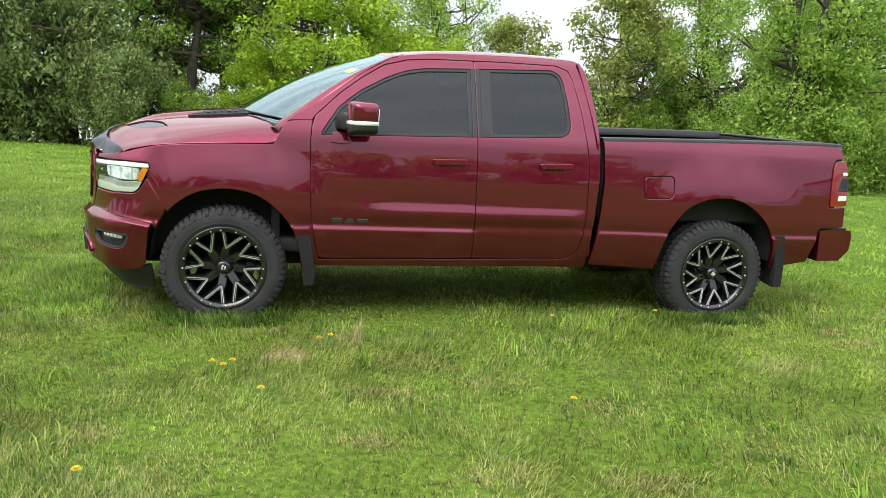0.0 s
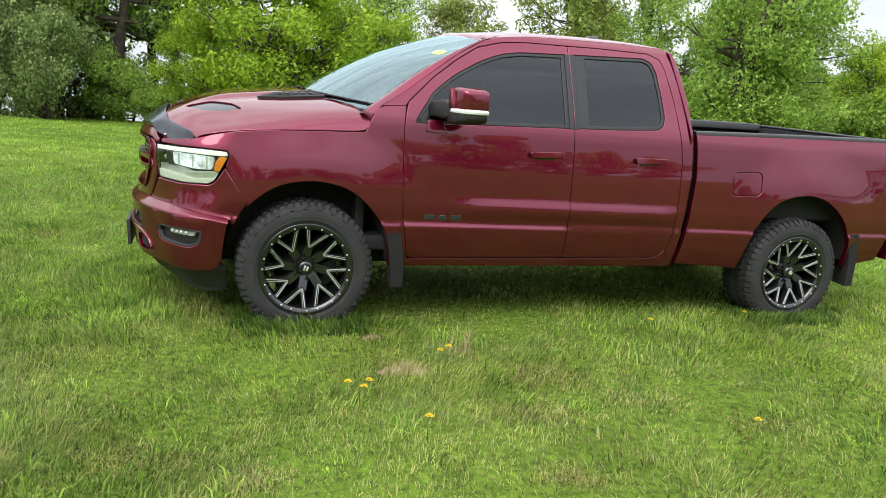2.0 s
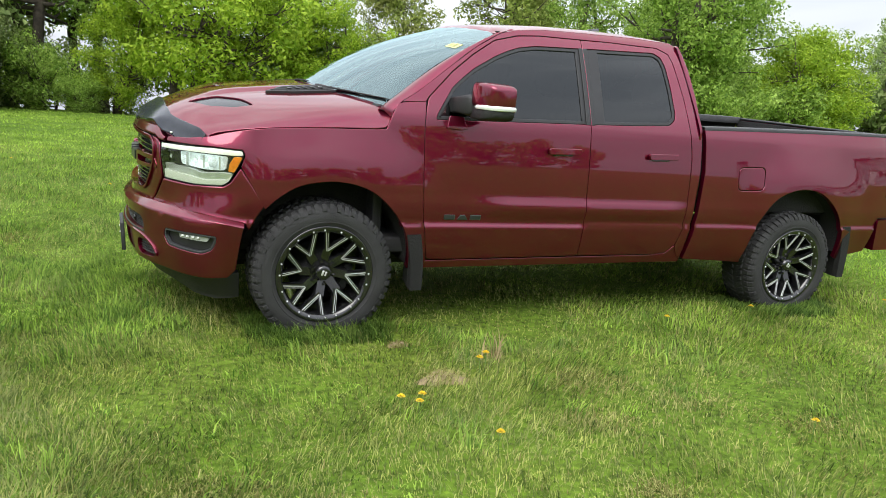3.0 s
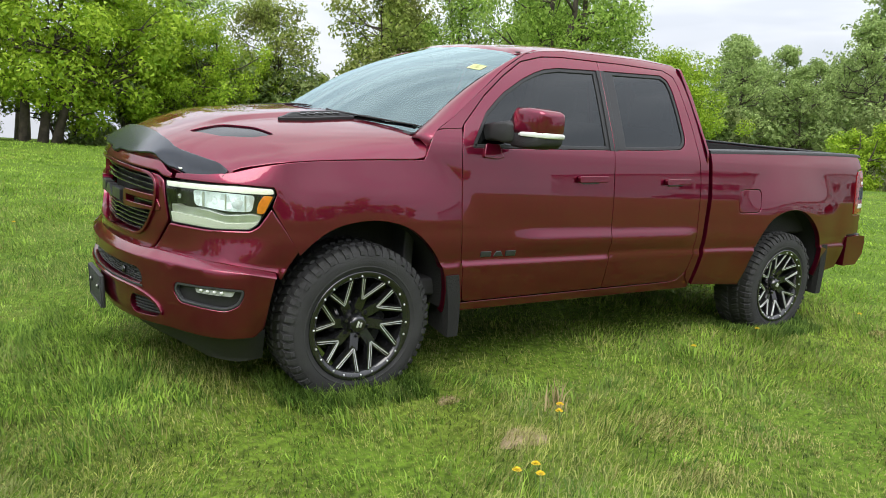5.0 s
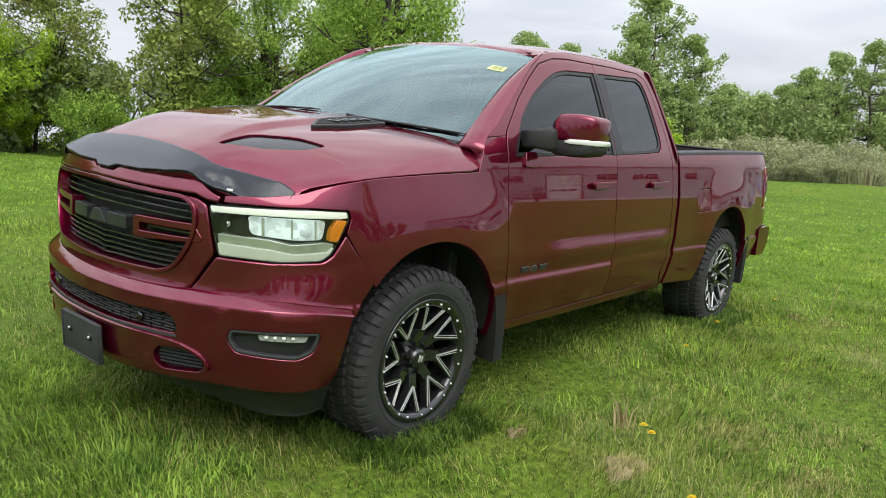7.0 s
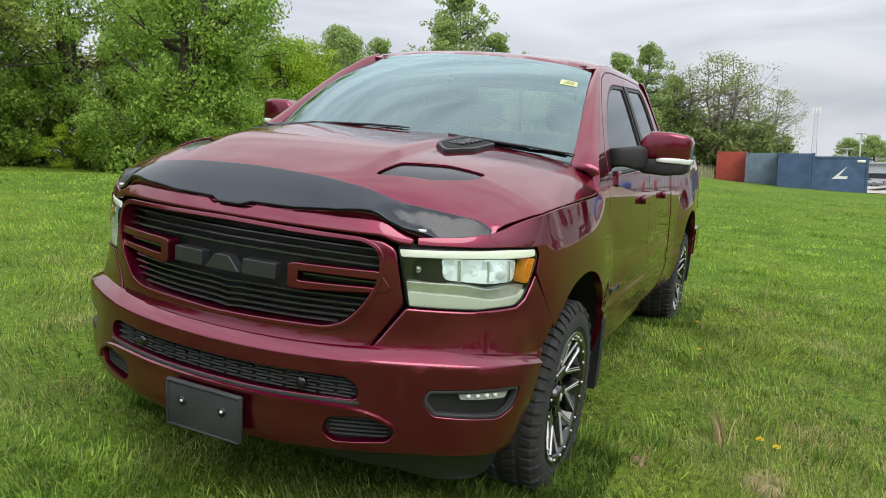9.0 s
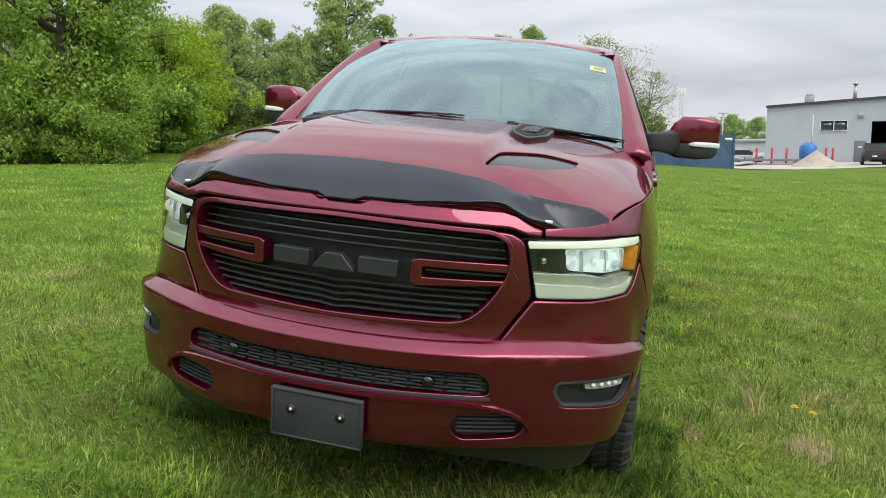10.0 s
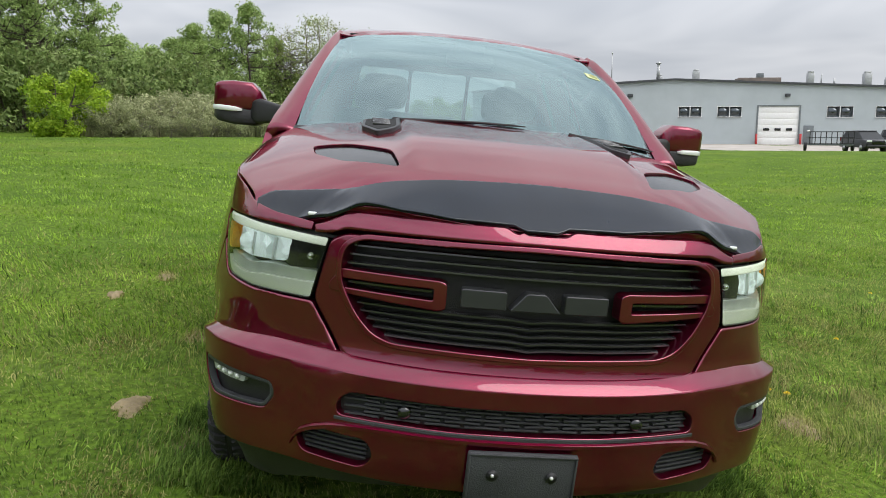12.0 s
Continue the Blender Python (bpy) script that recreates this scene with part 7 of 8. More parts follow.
def container(yc, xc, turn, mat, label, emblem=False, long=6.06):
    """A corrugated steel shipping container."""
    root = new("shipping_container")
    L, Wd, H = long, 2.44, 2.59
    bm = bmesh.new()
    add_box(bm, (-Wd / 2 + 0.03, -L / 2 + 0.03, 0.12), (Wd / 2 - 0.03, L / 2 - 0.03, H - 0.04), 0.0)
    part("body", bm, mat, root, smooth=False)
    n = int(L * 3.3)
    bm = bmesh.new()
    for k in range(n):
        yy = -L / 2 + 0.22 + (L - 0.44) * k / (n - 1)
        if not emblem:
            add_box(bm, (-Wd / 2, yy - 0.06, 0.2), (-Wd / 2 + 0.035, yy + 0.06, H - 0.15))
        add_box(bm, (Wd / 2 - 0.035, yy - 0.06, 0.2), (Wd / 2, yy + 0.06, H - 0.15))
    for k in range(8):
        xx = -Wd / 2 + 0.25 + (Wd - 0.5) * k / 7
        add_box(bm, (xx - 0.06, -L / 2 - 0.0, 0.2), (xx + 0.06, -L / 2 + 0.035, H - 0.15))
        add_box(bm, (xx - 0.06, L / 2 - 0.035, 0.2), (xx + 0.06, L / 2, H - 0.15))
    part("corrugation", bm, mat, root, smooth=False)["kind"] = "stuff"
    for sx in (-1, 1):
        for sy in (-1, 1):
            px, py = sx * (Wd / 2 - 0.06), sy * (L / 2 - 0.06)
            part("corner_post", box_bm((px - 0.08, py - 0.08, -0.5), (px + 0.08, py + 0.08, H), 0.01), mat, root, smooth=False)
        part("top_rail", box_bm((sx * (Wd / 2 - 0.06) - 0.07, -L / 2, H - 0.14), (sx * (Wd / 2 - 0.06) + 0.07, L / 2, H - 0.004)), mat, root, smooth=False)
        part("bottom_rail", box_bm((sx * (Wd / 2 - 0.06) - 0.07, -L / 2, -0.45), (sx * (Wd / 2 - 0.06) + 0.07, L / 2, 0.15)), mat, root, smooth=False)
    for sy in (-1, 1):
        part("end_sill", box_bm((-Wd / 2 + 0.1, sy * (L / 2 - 0.06) - 0.06, -0.45), (Wd / 2 - 0.1, sy * (L / 2 - 0.06) + 0.06, 0.15)), mat, root, smooth=False)
    part("marking", box_bm((-0.7, -L / 2 - 0.02, H - 0.50), (0.5, -L / 2 + 0.001, H - 0.30)), white_door_mat, root)
    if emblem:
        bm = bmesh.new()
        c = [bm.verts.new((-Wd / 2 - 0.004, y, z)) for y, z in ((0.5, 0.95), (-0.5, 0.95), (-0.55, 1.15), (0.05, 1.15), (-0.5, 1.9))]
        bm.faces.new(c)
        out = bmesh.ops.extrude_face_region(bm, geom=bm.faces[:])
        bmesh.ops.translate(bm, vec=(0.03, 0, 0), verts=[v for v in out["geom"] if isinstance(v, bmesh.types.BMVert)])
        bmesh.ops.recalc_face_normals(bm, faces=bm.faces)
        part("emblem", bm, white_door_mat, root, "plain pale angular emblem", smooth=False)
        part("marking", box_bm((-Wd / 2 - 0.012, -L / 2 + 0.2, H - 0.45), (-Wd / 2 + 0.04, -L / 2 + 0.75, H - 0.25)), white_door_mat, root)
    root.matrix_world = Matrix.Translation((xc, yc, float(ground_z(xc, yc)) - 0.02)) @ pose(0, 0, 0, 0, 0, turn)
    return tagged(root, label, "container", group="containers by the yard")


container(-5.15, 61.1, 4, blue_box_mat, "blue shipping container with a pale emblem", True, 3.7)
container(-2.2, 62.6, 92, blue_box_mat, "faded blue corrugated shipping container")
container(0.25, 66.0, 92, grey_box_mat, "grey-blue corrugated shipping container")
container(2.75, 69.6, 92, red_box_mat, "rusty red corrugated shipping container")

# sand heap
bm = bmesh.new()
bmesh.ops.create_grid(bm, x_segments=40, y_segments=40, size=1.0)
for v in bm.verts:
    x, y = v.co.x * 2.5, v.co.y * 2.7
    r = math.hypot(x / 2.0, y / 2.2)
    h = max(0.0, 1.45 * (1 - r) ** 1.15 if r < 1 else 0.0) + 0.06 * noise.noise(Vector((x, y, 3)))
    v.co = Vector((x + 69.0, y - 14.6, float(ground_z(69.0 + x, y - 14.6)) + h - 0.02))
tagged(part("sand_mound", bm, sand_mat), "pale tan mound of sand on the yard edge", "sand", kind="stuff")

# blue tank on a cart, posts
tank = new("water_tank")
bm = bmesh.new()
add_tube(bm, [(0, 0, 0.5), (0, 0, 0.6), (0, 0, 1.7), (0, 0, 2.0), (0, 0, 2.1)], [0.72, 0.8, 0.8, 0.5, 0.25], 24)
part("tank_shell", bm, blue_mat, tank)
part("tank_stand", box_bm((-1.1, -1.1, 0), (1.1, 1.1, 0.5), 0.03), grey_door_mat, tank)
tank.matrix_world = Matrix.Translation((79.0, -15.7, 0.66))
tagged(tank, "blue plastic water tank on a dark stand", "tank")
for i, (x, y) in enumerate(((77.5, -10.8), (77.5, -12.2), (78.0, -13.6), (78.3, -17.2), (78.3, -17.8))):
    bm = bmesh.new()
    add_tube(bm, [(x, y, 0.4), (x, y, 2.2)], 0.11, 10)
    tagged(part("bollard", bm, red_post_mat), "dark red steel post on the yard", "bollard", group="yard posts")
part_bm = bmesh.new()
add_tube(part_bm, [(78.5, -15.9, 0.5), (78.5, -15.9, 5.4)], 0.06, 8)
tagged(part("steel_pipe", part_bm, galv_mat), "tall thin grey steel pipe by the wall", "pipe")
tagged(part("low_trailer_bed", box_bm((72.5, -14.8, 0.95), (75.0, -7.5, 1.15), 0.03), grey_door_mat), "low grey flat deck lying on the yard", "flat deck")

# lamp poles and a lattice tower far behind
for x, y, h in ((112, -8.8, 5.0), (112, -10.3, 7.0), (84, 5.8, 7.5)):
    lp = new("street_lamp")
    bm = bmesh.new()
    add_tube(bm, [(0, 0, 0), (0, 0, h)], [0.12, 0.07], 8)
    part("pole", bm, galv_mat, lp)
    part("lamp_head", box_bm((-0.15, -0.7, h), (0.15, 0.7, h + 0.15), 0.03), galv_mat, lp)
    lp.matrix_world = Matrix.Translation((x, y, float(ground_z(x, y)) - 0.05))
    tagged(lp, "tall grey yard lamp pole", "lamp", group="yard lamps")
tower = new("radio_tower")
bm = bmesh.new()
for sx, sy in ((-1, -1), (1, -1), (0, 1)):
    add_tube(bm, [(sx * 0.9, sy * 0.9, 0), (sx * 0.45, sy * 0.45, 17)], 0.07, 5)
part("legs", bm, galv_mat, tower)
bm = bmesh.new()
for k in range(12):
    z0, z1 = k * 1.4, k * 1.4 + 1.4
    f0, f1 = 0.9 - 0.45 * z0 / 17, 0.9 - 0.45 * z1 / 17
    for (a, b), (c, d) in (((-1, -1), (1, -1)), ((1, -1), (0, 1)), ((0, 1), (-1, -1))):
        add_tube(bm, [(a * f0, b * f0, z0), (c * f1, d * f1, z1)], 0.04, 4)
part("lattice", bm, galv_mat, tower)
for k in range(3):
    a = 2 * math.pi * k / 3
    bm = bmesh.new()
    add_box(bm, (math.cos(a) * 1.1 - 0.2, math.sin(a) * 1.1 - 0.2, 16.0), (math.cos(a) * 1.1 + 0.2, math.sin(a) * 1.1 + 0.2, 17.8), 0.03)
    part("antenna", bm, white_door_mat, tower)
tower.matrix_world = Matrix.Translation((162, -6.1, float(ground_z(162, -6.1)) - 0.1)) @ Matrix.Diagonal((0.62, 0.62, 0.84, 1))
tagged(tower, "slim grey lattice radio tower far off", "tower")
shed = new("far_shed")
part("wall", box_bm((0, -7, 0), (9, 7, 3.2), 0.02), siding_mat, shed)
part("roof", box_bm((-0.4, -7.4, 3.2), (9.4, 7.4, 3.6), 0.05), galv_mat, shed)
shed.matrix_world = Matrix.Translation((125, -14, float(ground_z(125, -14)) - 0.05))
tagged(shed, "low pale shed far behind the yard", "shed")

# ---------------------------------------------------------------- parked vehicles
dark_car = material("black_car_paint", (0.010, 0.010, 0.012), rough=0.5, vary=0.1, coat=0.25)
grey_car = material("grey_car_paint", (0.06, 0.07, 0.085), rough=0.4, metal=0.2, vary=0.1, coat=0.5)
silver_car = material("silver_car_paint", (0.42, 0.44, 0.45), rough=0.3, metal=0.5, vary=0.05, coat=1.0)
white_car = material("white_car_paint", (0.78, 0.78, 0.78), rough=0.3, vary=0.03, coat=1.0)
far_glass = material("far_car_glass", (0.008, 0.010, 0.012), rough=0.45, vary=0.1)


def far_vehicle(name, label, profile, cabin, width, mat, x, y, turn):
    """A parked vehicle: a rounded body from its side profile, cabin glass, lamps and wheels. It faces -x."""
    root = new(name)
    bm = bmesh.new()

    def prism(pts, half, top_in):
        zs = [p[1] for p in pts]
        lo, hi = min(zs), max(zs)
        rings = [[bm.verts.new((px, s * (half - top_in * max(0, (pz - lo) / (hi - lo)) ** 1.5), pz)) for px, pz in pts] for s in (-1, 1)]
        n = len(pts)
        for i in range(n):
            bm.faces.new((rings[0][i], rings[0][(i + 1) % n], rings[1][(i + 1) % n], rings[1][i]))
        bm.faces.new(rings[0][::-1])
        bm.faces.new(rings[1])

    prism(profile, width / 2, 0.08)
    bmesh.ops.recalc_face_normals(bm, faces=bm.faces)
    bmesh.ops.bevel(bm, geom=bm.edges[:], offset=0.09, segments=3, affect="EDGES", profile=0.5)
    part("body", bm, mat, root)
    bm = bmesh.new()
    zs = [p[1] for p in cabin]
    lo, hi = min(zs), max(zs)
    r0 = [bm.verts.new((px, -(width / 2 - 0.07 - 0.16 * (pz - lo) / (hi - lo)), pz)) for px, pz in cabin]
    r1 = [bm.verts.new((px, (width / 2 - 0.07 - 0.16 * (pz - lo) / (hi - lo)), pz)) for px, pz in cabin]
    n = len(cabin)
    for i in range(n):
        bm.faces.new((r0[i], r0[(i + 1) % n], r1[(i + 1) % n], r1[i]))
    bm.faces.new(r0[::-1])
    bm.faces.new(r1)
    bmesh.ops.recalc_face_normals(bm, faces=bm.faces)
    bmesh.ops.bevel(bm, geom=bm.edges[:], offset=0.05, segments=2, affect="EDGES", profile=0.5)
    part("glasshouse", bm, far_glass, root, "dark windows", smooth=False)
    tops = [p for p in cabin if p[1] > hi - 0.05]
    part("roof", box_bm((min(p[0] for p in tops) - 0.03, -(width / 2 - 0.22), hi - 0.03), (max(p[0] for p in tops) + 0.03, width / 2 - 0.22, hi + 0.05), 0.03), mat, root)
    x0, x1 = min(p[0] for p in profile), max(p[0] for p in profile)
    for wx in (x0 + 0.92, x1 - 1.0):
        for s in (-1, 1):
            bm = bmesh.new()
            bmesh.ops.create_cone(bm, cap_ends=True, segments=20, radius1=0.36, radius2=0.36, depth=0.24, matrix=Matrix.Translation((wx, s * (width / 2 - 0.13), 0.36)) @ Matrix.Rotation(radians(90), 4, "X"))
            w = part("wheel", bm, tyre_mat, root)
            bm = bmesh.new()
            bmesh.ops.create_cone(bm, cap_ends=True, segments=16, radius1=0.23, radius2=0.20, depth=0.03, matrix=Matrix.Translation((wx, s * (width / 2 + 0.0), 0.36)) @ Matrix.Rotation(radians(90 * s), 4, "X"))
            part("rim", bm, galv_mat, w)
    for s in (-1, 1):
        part("headlight", box_bm((x0 - 0.02, s * (width / 2 - 0.25) - 0.2, 0.82), (x0 + 0.1, s * (width / 2 - 0.25) + 0.2, 1.0), 0.03), white_lens, root)
        part("tail_light", box_bm((x1 - 0.1, s * (width / 2 - 0.14) - 0.1, 0.9), (x1 + 0.02, s * (width / 2 - 0.14) + 0.1, 1.25), 0.03), red_lamp, root)
    part("grille", box_bm((x0 - 0.02, -0.5, 0.62), (x0 + 0.08, 0.5, 0.98), 0.03), black_gloss, root)
    part("front_bumper", box_bm((x0 - 0.05, -width / 2 + 0.08, 0.38), (x0 + 0.1, width / 2 - 0.08, 0.6), 0.04), black_plastic, root)
    part("plate", box_bm((x1 + 0.005, -0.2, 0.72), (x1 + 0.03, 0.2, 0.84)), white_door_mat, root)
    root.matrix_world = Matrix.Translation((x, y, float(ground_z(x, y)) + 0.03)) @ pose(0, 0, 0, 0, 0, turn)
    return tagged(root, label, "car", group="vehicles parked in the yard")


PICKUP = ([(-2.7, 0.45), (-2.75, 0.85), (-2.65, 1.1), (-1.3, 1.2), (2.8, 1.22), (2.85, 0.5)], [(-1.35, 1.18), (-0.6, 1.82), (0.9, 1.84), (1.15, 1.2)])
VAN = ([(-2.45, 0.35), (-2.5, 0.75), (-2.3, 0.98), (-1.5, 1.1), (2.4, 1.12), (2.5, 0.4)], [(-1.6, 1.08), (-0.5, 1.72), (1.9, 1.74), (2.38, 1.1)])
SUV = ([(-2.4, 0.45), (-2.45, 0.85), (-2.3, 1.1), (-1.4, 1.2), (2.3, 1.22), (2.4, 0.5)], [(-1.5, 1.18), (-0.7, 1.86), (1.9, 1.88), (2.3, 1.2)])
SEDAN = ([(-2.3, 0.3), (-2.35, 0.65), (-1.2, 0.9), (1.6, 0.95), (2.25, 0.9), (2.3, 0.35)], [(-1.2, 0.88), (-0.3, 1.42), (0.9, 1.44), (1.75, 0.93)])
far_vehicle("dark_suv", "dark sport utility car parked facing the workshop", *SUV, 2.0, dark_car, 72.8, -20.0, 168)
far_vehicle("grey_pickup", "grey pickup truck parked on the yard", *PICKUP, 2.0, grey_car, 73.4, -23.3, 4)
far_vehicle("dark_pickup", "dark pickup truck parked on the yard", *PICKUP, 2.0, dark_car, 72.6, -27.2, 0)
far_vehicle("white_suv", "white sport utility car beside the workshop wall", *SUV, 1.9, white_car, 78.6, -28.2, 60)
far_vehicle("black_suv", "black sport utility car at the grass edge", *VAN, 1.95, dark_car, 58.0, -42.3, -10)
far_vehicle("black_pickup", "black pickup truck behind the trailer", *PICKUP, 2.0, dark_car, 66.5, -51.3, 60)
far_vehicle("silver_car", "silver car parked far across the yard", *SEDAN, 1.8, silver_car, 98.0, -9.6, 80)
far_vehicle("silver_car", "silver wagon parked far across the yard", *VAN, 1.8, silver_car, 104.0, -12.6, 70)
far_vehicle("white_pickup", "white pickup truck parked far across the yard", *PICKUP, 1.95, white_car, 103.0, -16.2, 85)

trailer = new("utility_trailer")
bm = bmesh.new()
for k in range(9):
    y = -1.5 + 3.0 * k / 8
    add_box(bm, (-1.25, y - 0.03, 0.55), (-1.19, y + 0.03, 1.45))
part("ramp_gate", bm, black_plastic, trailer, smooth=False)
bm = bmesh.new()
for z in (0.55, 1.0, 1.45):
    add_box(bm, (-1.27, -1.55, z - 0.03), (-1.17, 1.55, z + 0.03))
    add_box(bm, (-1.2, -1.55, z - 0.03), (2.0, -1.49, z + 0.03))
    add_box(bm, (-1.2, 1.49, z - 0.03), (2.0, 1.55, z + 0.03))
part("rail", bm, black_plastic, trailer, smooth=False)
part("deck", box_bm((-1.25, -1.5, 0.42), (2.0, 1.5, 0.52), 0.02), grey_door_mat, trailer)
for s in (-1, 1):
    bm = bmesh.new()
    bmesh.ops.create_cone(bm, cap_ends=True, segments=20, radius1=0.33, radius2=0.33, depth=0.2, matrix=Matrix.Translation((0.4, s * 1.66, 0.33)) @ Matrix.Rotation(radians(90), 4, "X"))
    part("wheel", bm, tyre_mat, trailer)
trailer.matrix_world = Matrix.Translation((52.5, -35.6, float(ground_z(52.5, -35.6)) + 0.02)) @ pose(0, 0, 0, 0, 0, -27)
tagged(trailer, "black open utility trailer with railed gate", "trailer")

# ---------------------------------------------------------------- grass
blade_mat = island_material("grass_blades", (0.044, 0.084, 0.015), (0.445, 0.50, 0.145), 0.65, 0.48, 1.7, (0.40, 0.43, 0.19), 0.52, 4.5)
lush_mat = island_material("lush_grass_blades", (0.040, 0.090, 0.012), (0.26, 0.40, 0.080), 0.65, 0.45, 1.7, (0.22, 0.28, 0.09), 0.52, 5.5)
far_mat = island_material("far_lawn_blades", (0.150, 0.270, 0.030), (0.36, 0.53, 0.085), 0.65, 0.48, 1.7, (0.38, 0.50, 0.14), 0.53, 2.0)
tuft_mat = island_material("tuft_blades", (0.055, 0.14, 0.016), (0.40, 0.59, 0.10), 0.55, 0.5, 1.7, (0.36, 0.48, 0.13), 0.52, 3.0)
straw_mat = island_material("dry_straw", (0.17, 0.16, 0.05), (0.43, 0.42, 0.16), 0.8, 0.2, 2.0, (0.28, 0.25, 0.10), 0.6)
stalk_mat = island_material("brown_stalks", (0.20, 0.15, 0.07), (0.42, 0.34, 0.18), 0.8, 0.15, 2.0, (0.2, 0.15, 0.07), 0.6)
BARE = [(0.41, -1.79, 0.13, 0.085), (3.78, 3.66, 0.14, 0.06), (3.09, 1.95, 0.12, 0.06), (0.36, -1.27, 0.06, 0.035), (1.50, 1.40, 0.10, 0.06), (0.40, 1.46, 0.13, 0.07), (0.02, 1.12, 0.11, 0.075), (2.45, 2.15, 0.10, 0.05)]
DRY = BARE + [(1.22, -3.38, 0.25, 0.12), (1.80, -3.50, 0.25, 0.12), (0.50, 2.25, 0.35, 0.2), (1.2, 1.8, 0.3, 0.2), (-1.8, 1.5, 0.2, 0.15), (1.55, -2.34, 0.35, 0.2), (1.15, -2.0, 0.3, 0.2), (0.75, -3.0, 0.15, 0.1), (-0.40, -2.83, 0.2, 0.12), (4.28, -1.44, 0.08, 0.05), (1.9, -2.7, 0.35, 0.2), (2.6, -3.3, 0.4, 0.25), (1.2, -3.7, 0.3, 0.2), (3.4, -2.1, 0.3, 0.2), (4.2, -1.7, 0.3, 0.15), (-2.9, 2.9, 0.3, 0.2), (0.9, -2.4, 0.25, 0.15), (-0.8, -2.6, 0.25, 0.15), (0.1, -3.2, 0.3, 0.2), (3.1, -4.2, 0.4, 0.3), (-0.3, 1.3, 0.3, 0.2), (1.6, 3.3, 0.35, 0.2)]
EYES = np.array([(0.3, -6.1), (-0.4, -5.6), (-1.1, -4.9), (-1.7, -4.1), (-2.2, -3.4), (-2.7, -2.4), (-3.0, -1.5), (-3.2, -0.6), (-3.1, 0.1), (-3.0, 0.5)])


def field_points(rng, count, near, far, power):
    """Places on the lawn, thinning out away from the strip along which one walks."""
    d = (near ** (1 - power) + rng.uniform(0, 1, count) * (far ** (1 - power) - near ** (1 - power))) ** (1 / (1 - power))
    a = rng.uniform(radians(-75), radians(125), count)
    base = EYES[rng.integers(0, len(EYES), count)]
    p = base + np.stack([np.cos(a) * d, np.sin(a) * d], 1)
    reach = np.min(np.linalg.norm(p[:, None] - EYES[None], axis=2), 1)
    return p, reach


def blades(rng, p, reach, height, width, lean, segments):
    n = len(p)
    x, y = p[:, 0], p[:, 1]
    z = ground_z(x, y) - 0.004
    flow = 2.3 * np.sin(x * 1.7 + 0.6 + np.sin(y * 0.9)) + 2.0 * np.sin(y * 1.4 + 1.1 * x) + 1.2 * np.sin(x * 4.1 - y * 3.3)
    b = flow + rng.normal(0, 1.0, n)
    a = b - math.pi / 2 + rng.normal(0, 0.6, n)
    lump = 0.75 + 0.35 * np.sin(x * 2.1 + 1.3 * np.sin(y * 1.7)) * np.sin(y * 2.6 + 0.8 * x) + 0.2 * np.sin(x * 7.3) * np.sin(y * 6.1)
    h = height * rng.uniform(0.45, 1.25, n) * np.clip(lump, 0.30, 1.4)
    # trodden under the truck and beside its wheels
    under = (np.abs(y - 0.0) < 0.75) & (x > -0.5) & (x < 4.3)
    h = np.where(under, h * 0.75, h)
    w = width * rng.uniform(0.6, 1.3, n) * np.clip(reach / 3.2, 1.0, 5.0) ** 0.8
    tilt = np.minimum(np.abs(rng.normal(0, lean, n)) + 0.25, 1.32)
    s = np.stack([np.cos(a) * w, np.sin(a) * w, 0 * w], 1)
    bend = np.stack([np.cos(b), np.sin(b), 0 * b], 1)
    root = np.stack([x, y, z], 1)
    up = np.array([0, 0, 1.0])
    if segments == 1:
        tip = root + bend * (h * np.sin(tilt))[:, None] + up * (h * np.cos(tilt))[:, None]
        v = np.stack([root - s, root + s, tip], 1).reshape(-1, 3)
        return v, np.arange(3 * n).reshape(n, 3)
    mid = root + bend * (0.55 * h * np.sin(tilt * 0.6))[:, None] + up * (0.55 * h * np.cos(tilt * 0.6))[:, None]
    tip = mid + bend * (0.45 * h * np.sin(tilt * 1.9))[:, None] + up * (0.45 * h * np.cos(np.minimum(tilt * 1.9, 2.0)))[:, None]
    v = np.stack([root - s, root + s, mid + s * 0.8, tip, mid - s * 0.8], 1).reshape(-1, 3)
    i = np.arange(n)[:, None] * 5
    return v, np.stack([i + np.array([0, 1, 2]), i + np.array([0, 2, 4]), i + np.array([4, 2, 3])], 1).reshape(-1, 3)


def clear_of_wheels(p):
    keep = np.ones(len(p), bool)
    for cx, cy in ((0, -0.838), (3.57, -0.838), (0, 0.838), (3.57, 0.838)):
        keep &= ~((np.abs(p[:, 0] - cx) < 0.20) & (np.abs(p[:, 1] - cy) < 0.15))
    return keep


def bare_weight(p):
    w = np.zeros(len(p))
    for cx, cy, rx, ry in BARE:
        r = np.hypot((p[:, 0] - cx) / rx, (p[:, 1] - cy) / ry)
        w = np.maximum(w, 1 - ease(r, 0.6, 1.25))
    return w


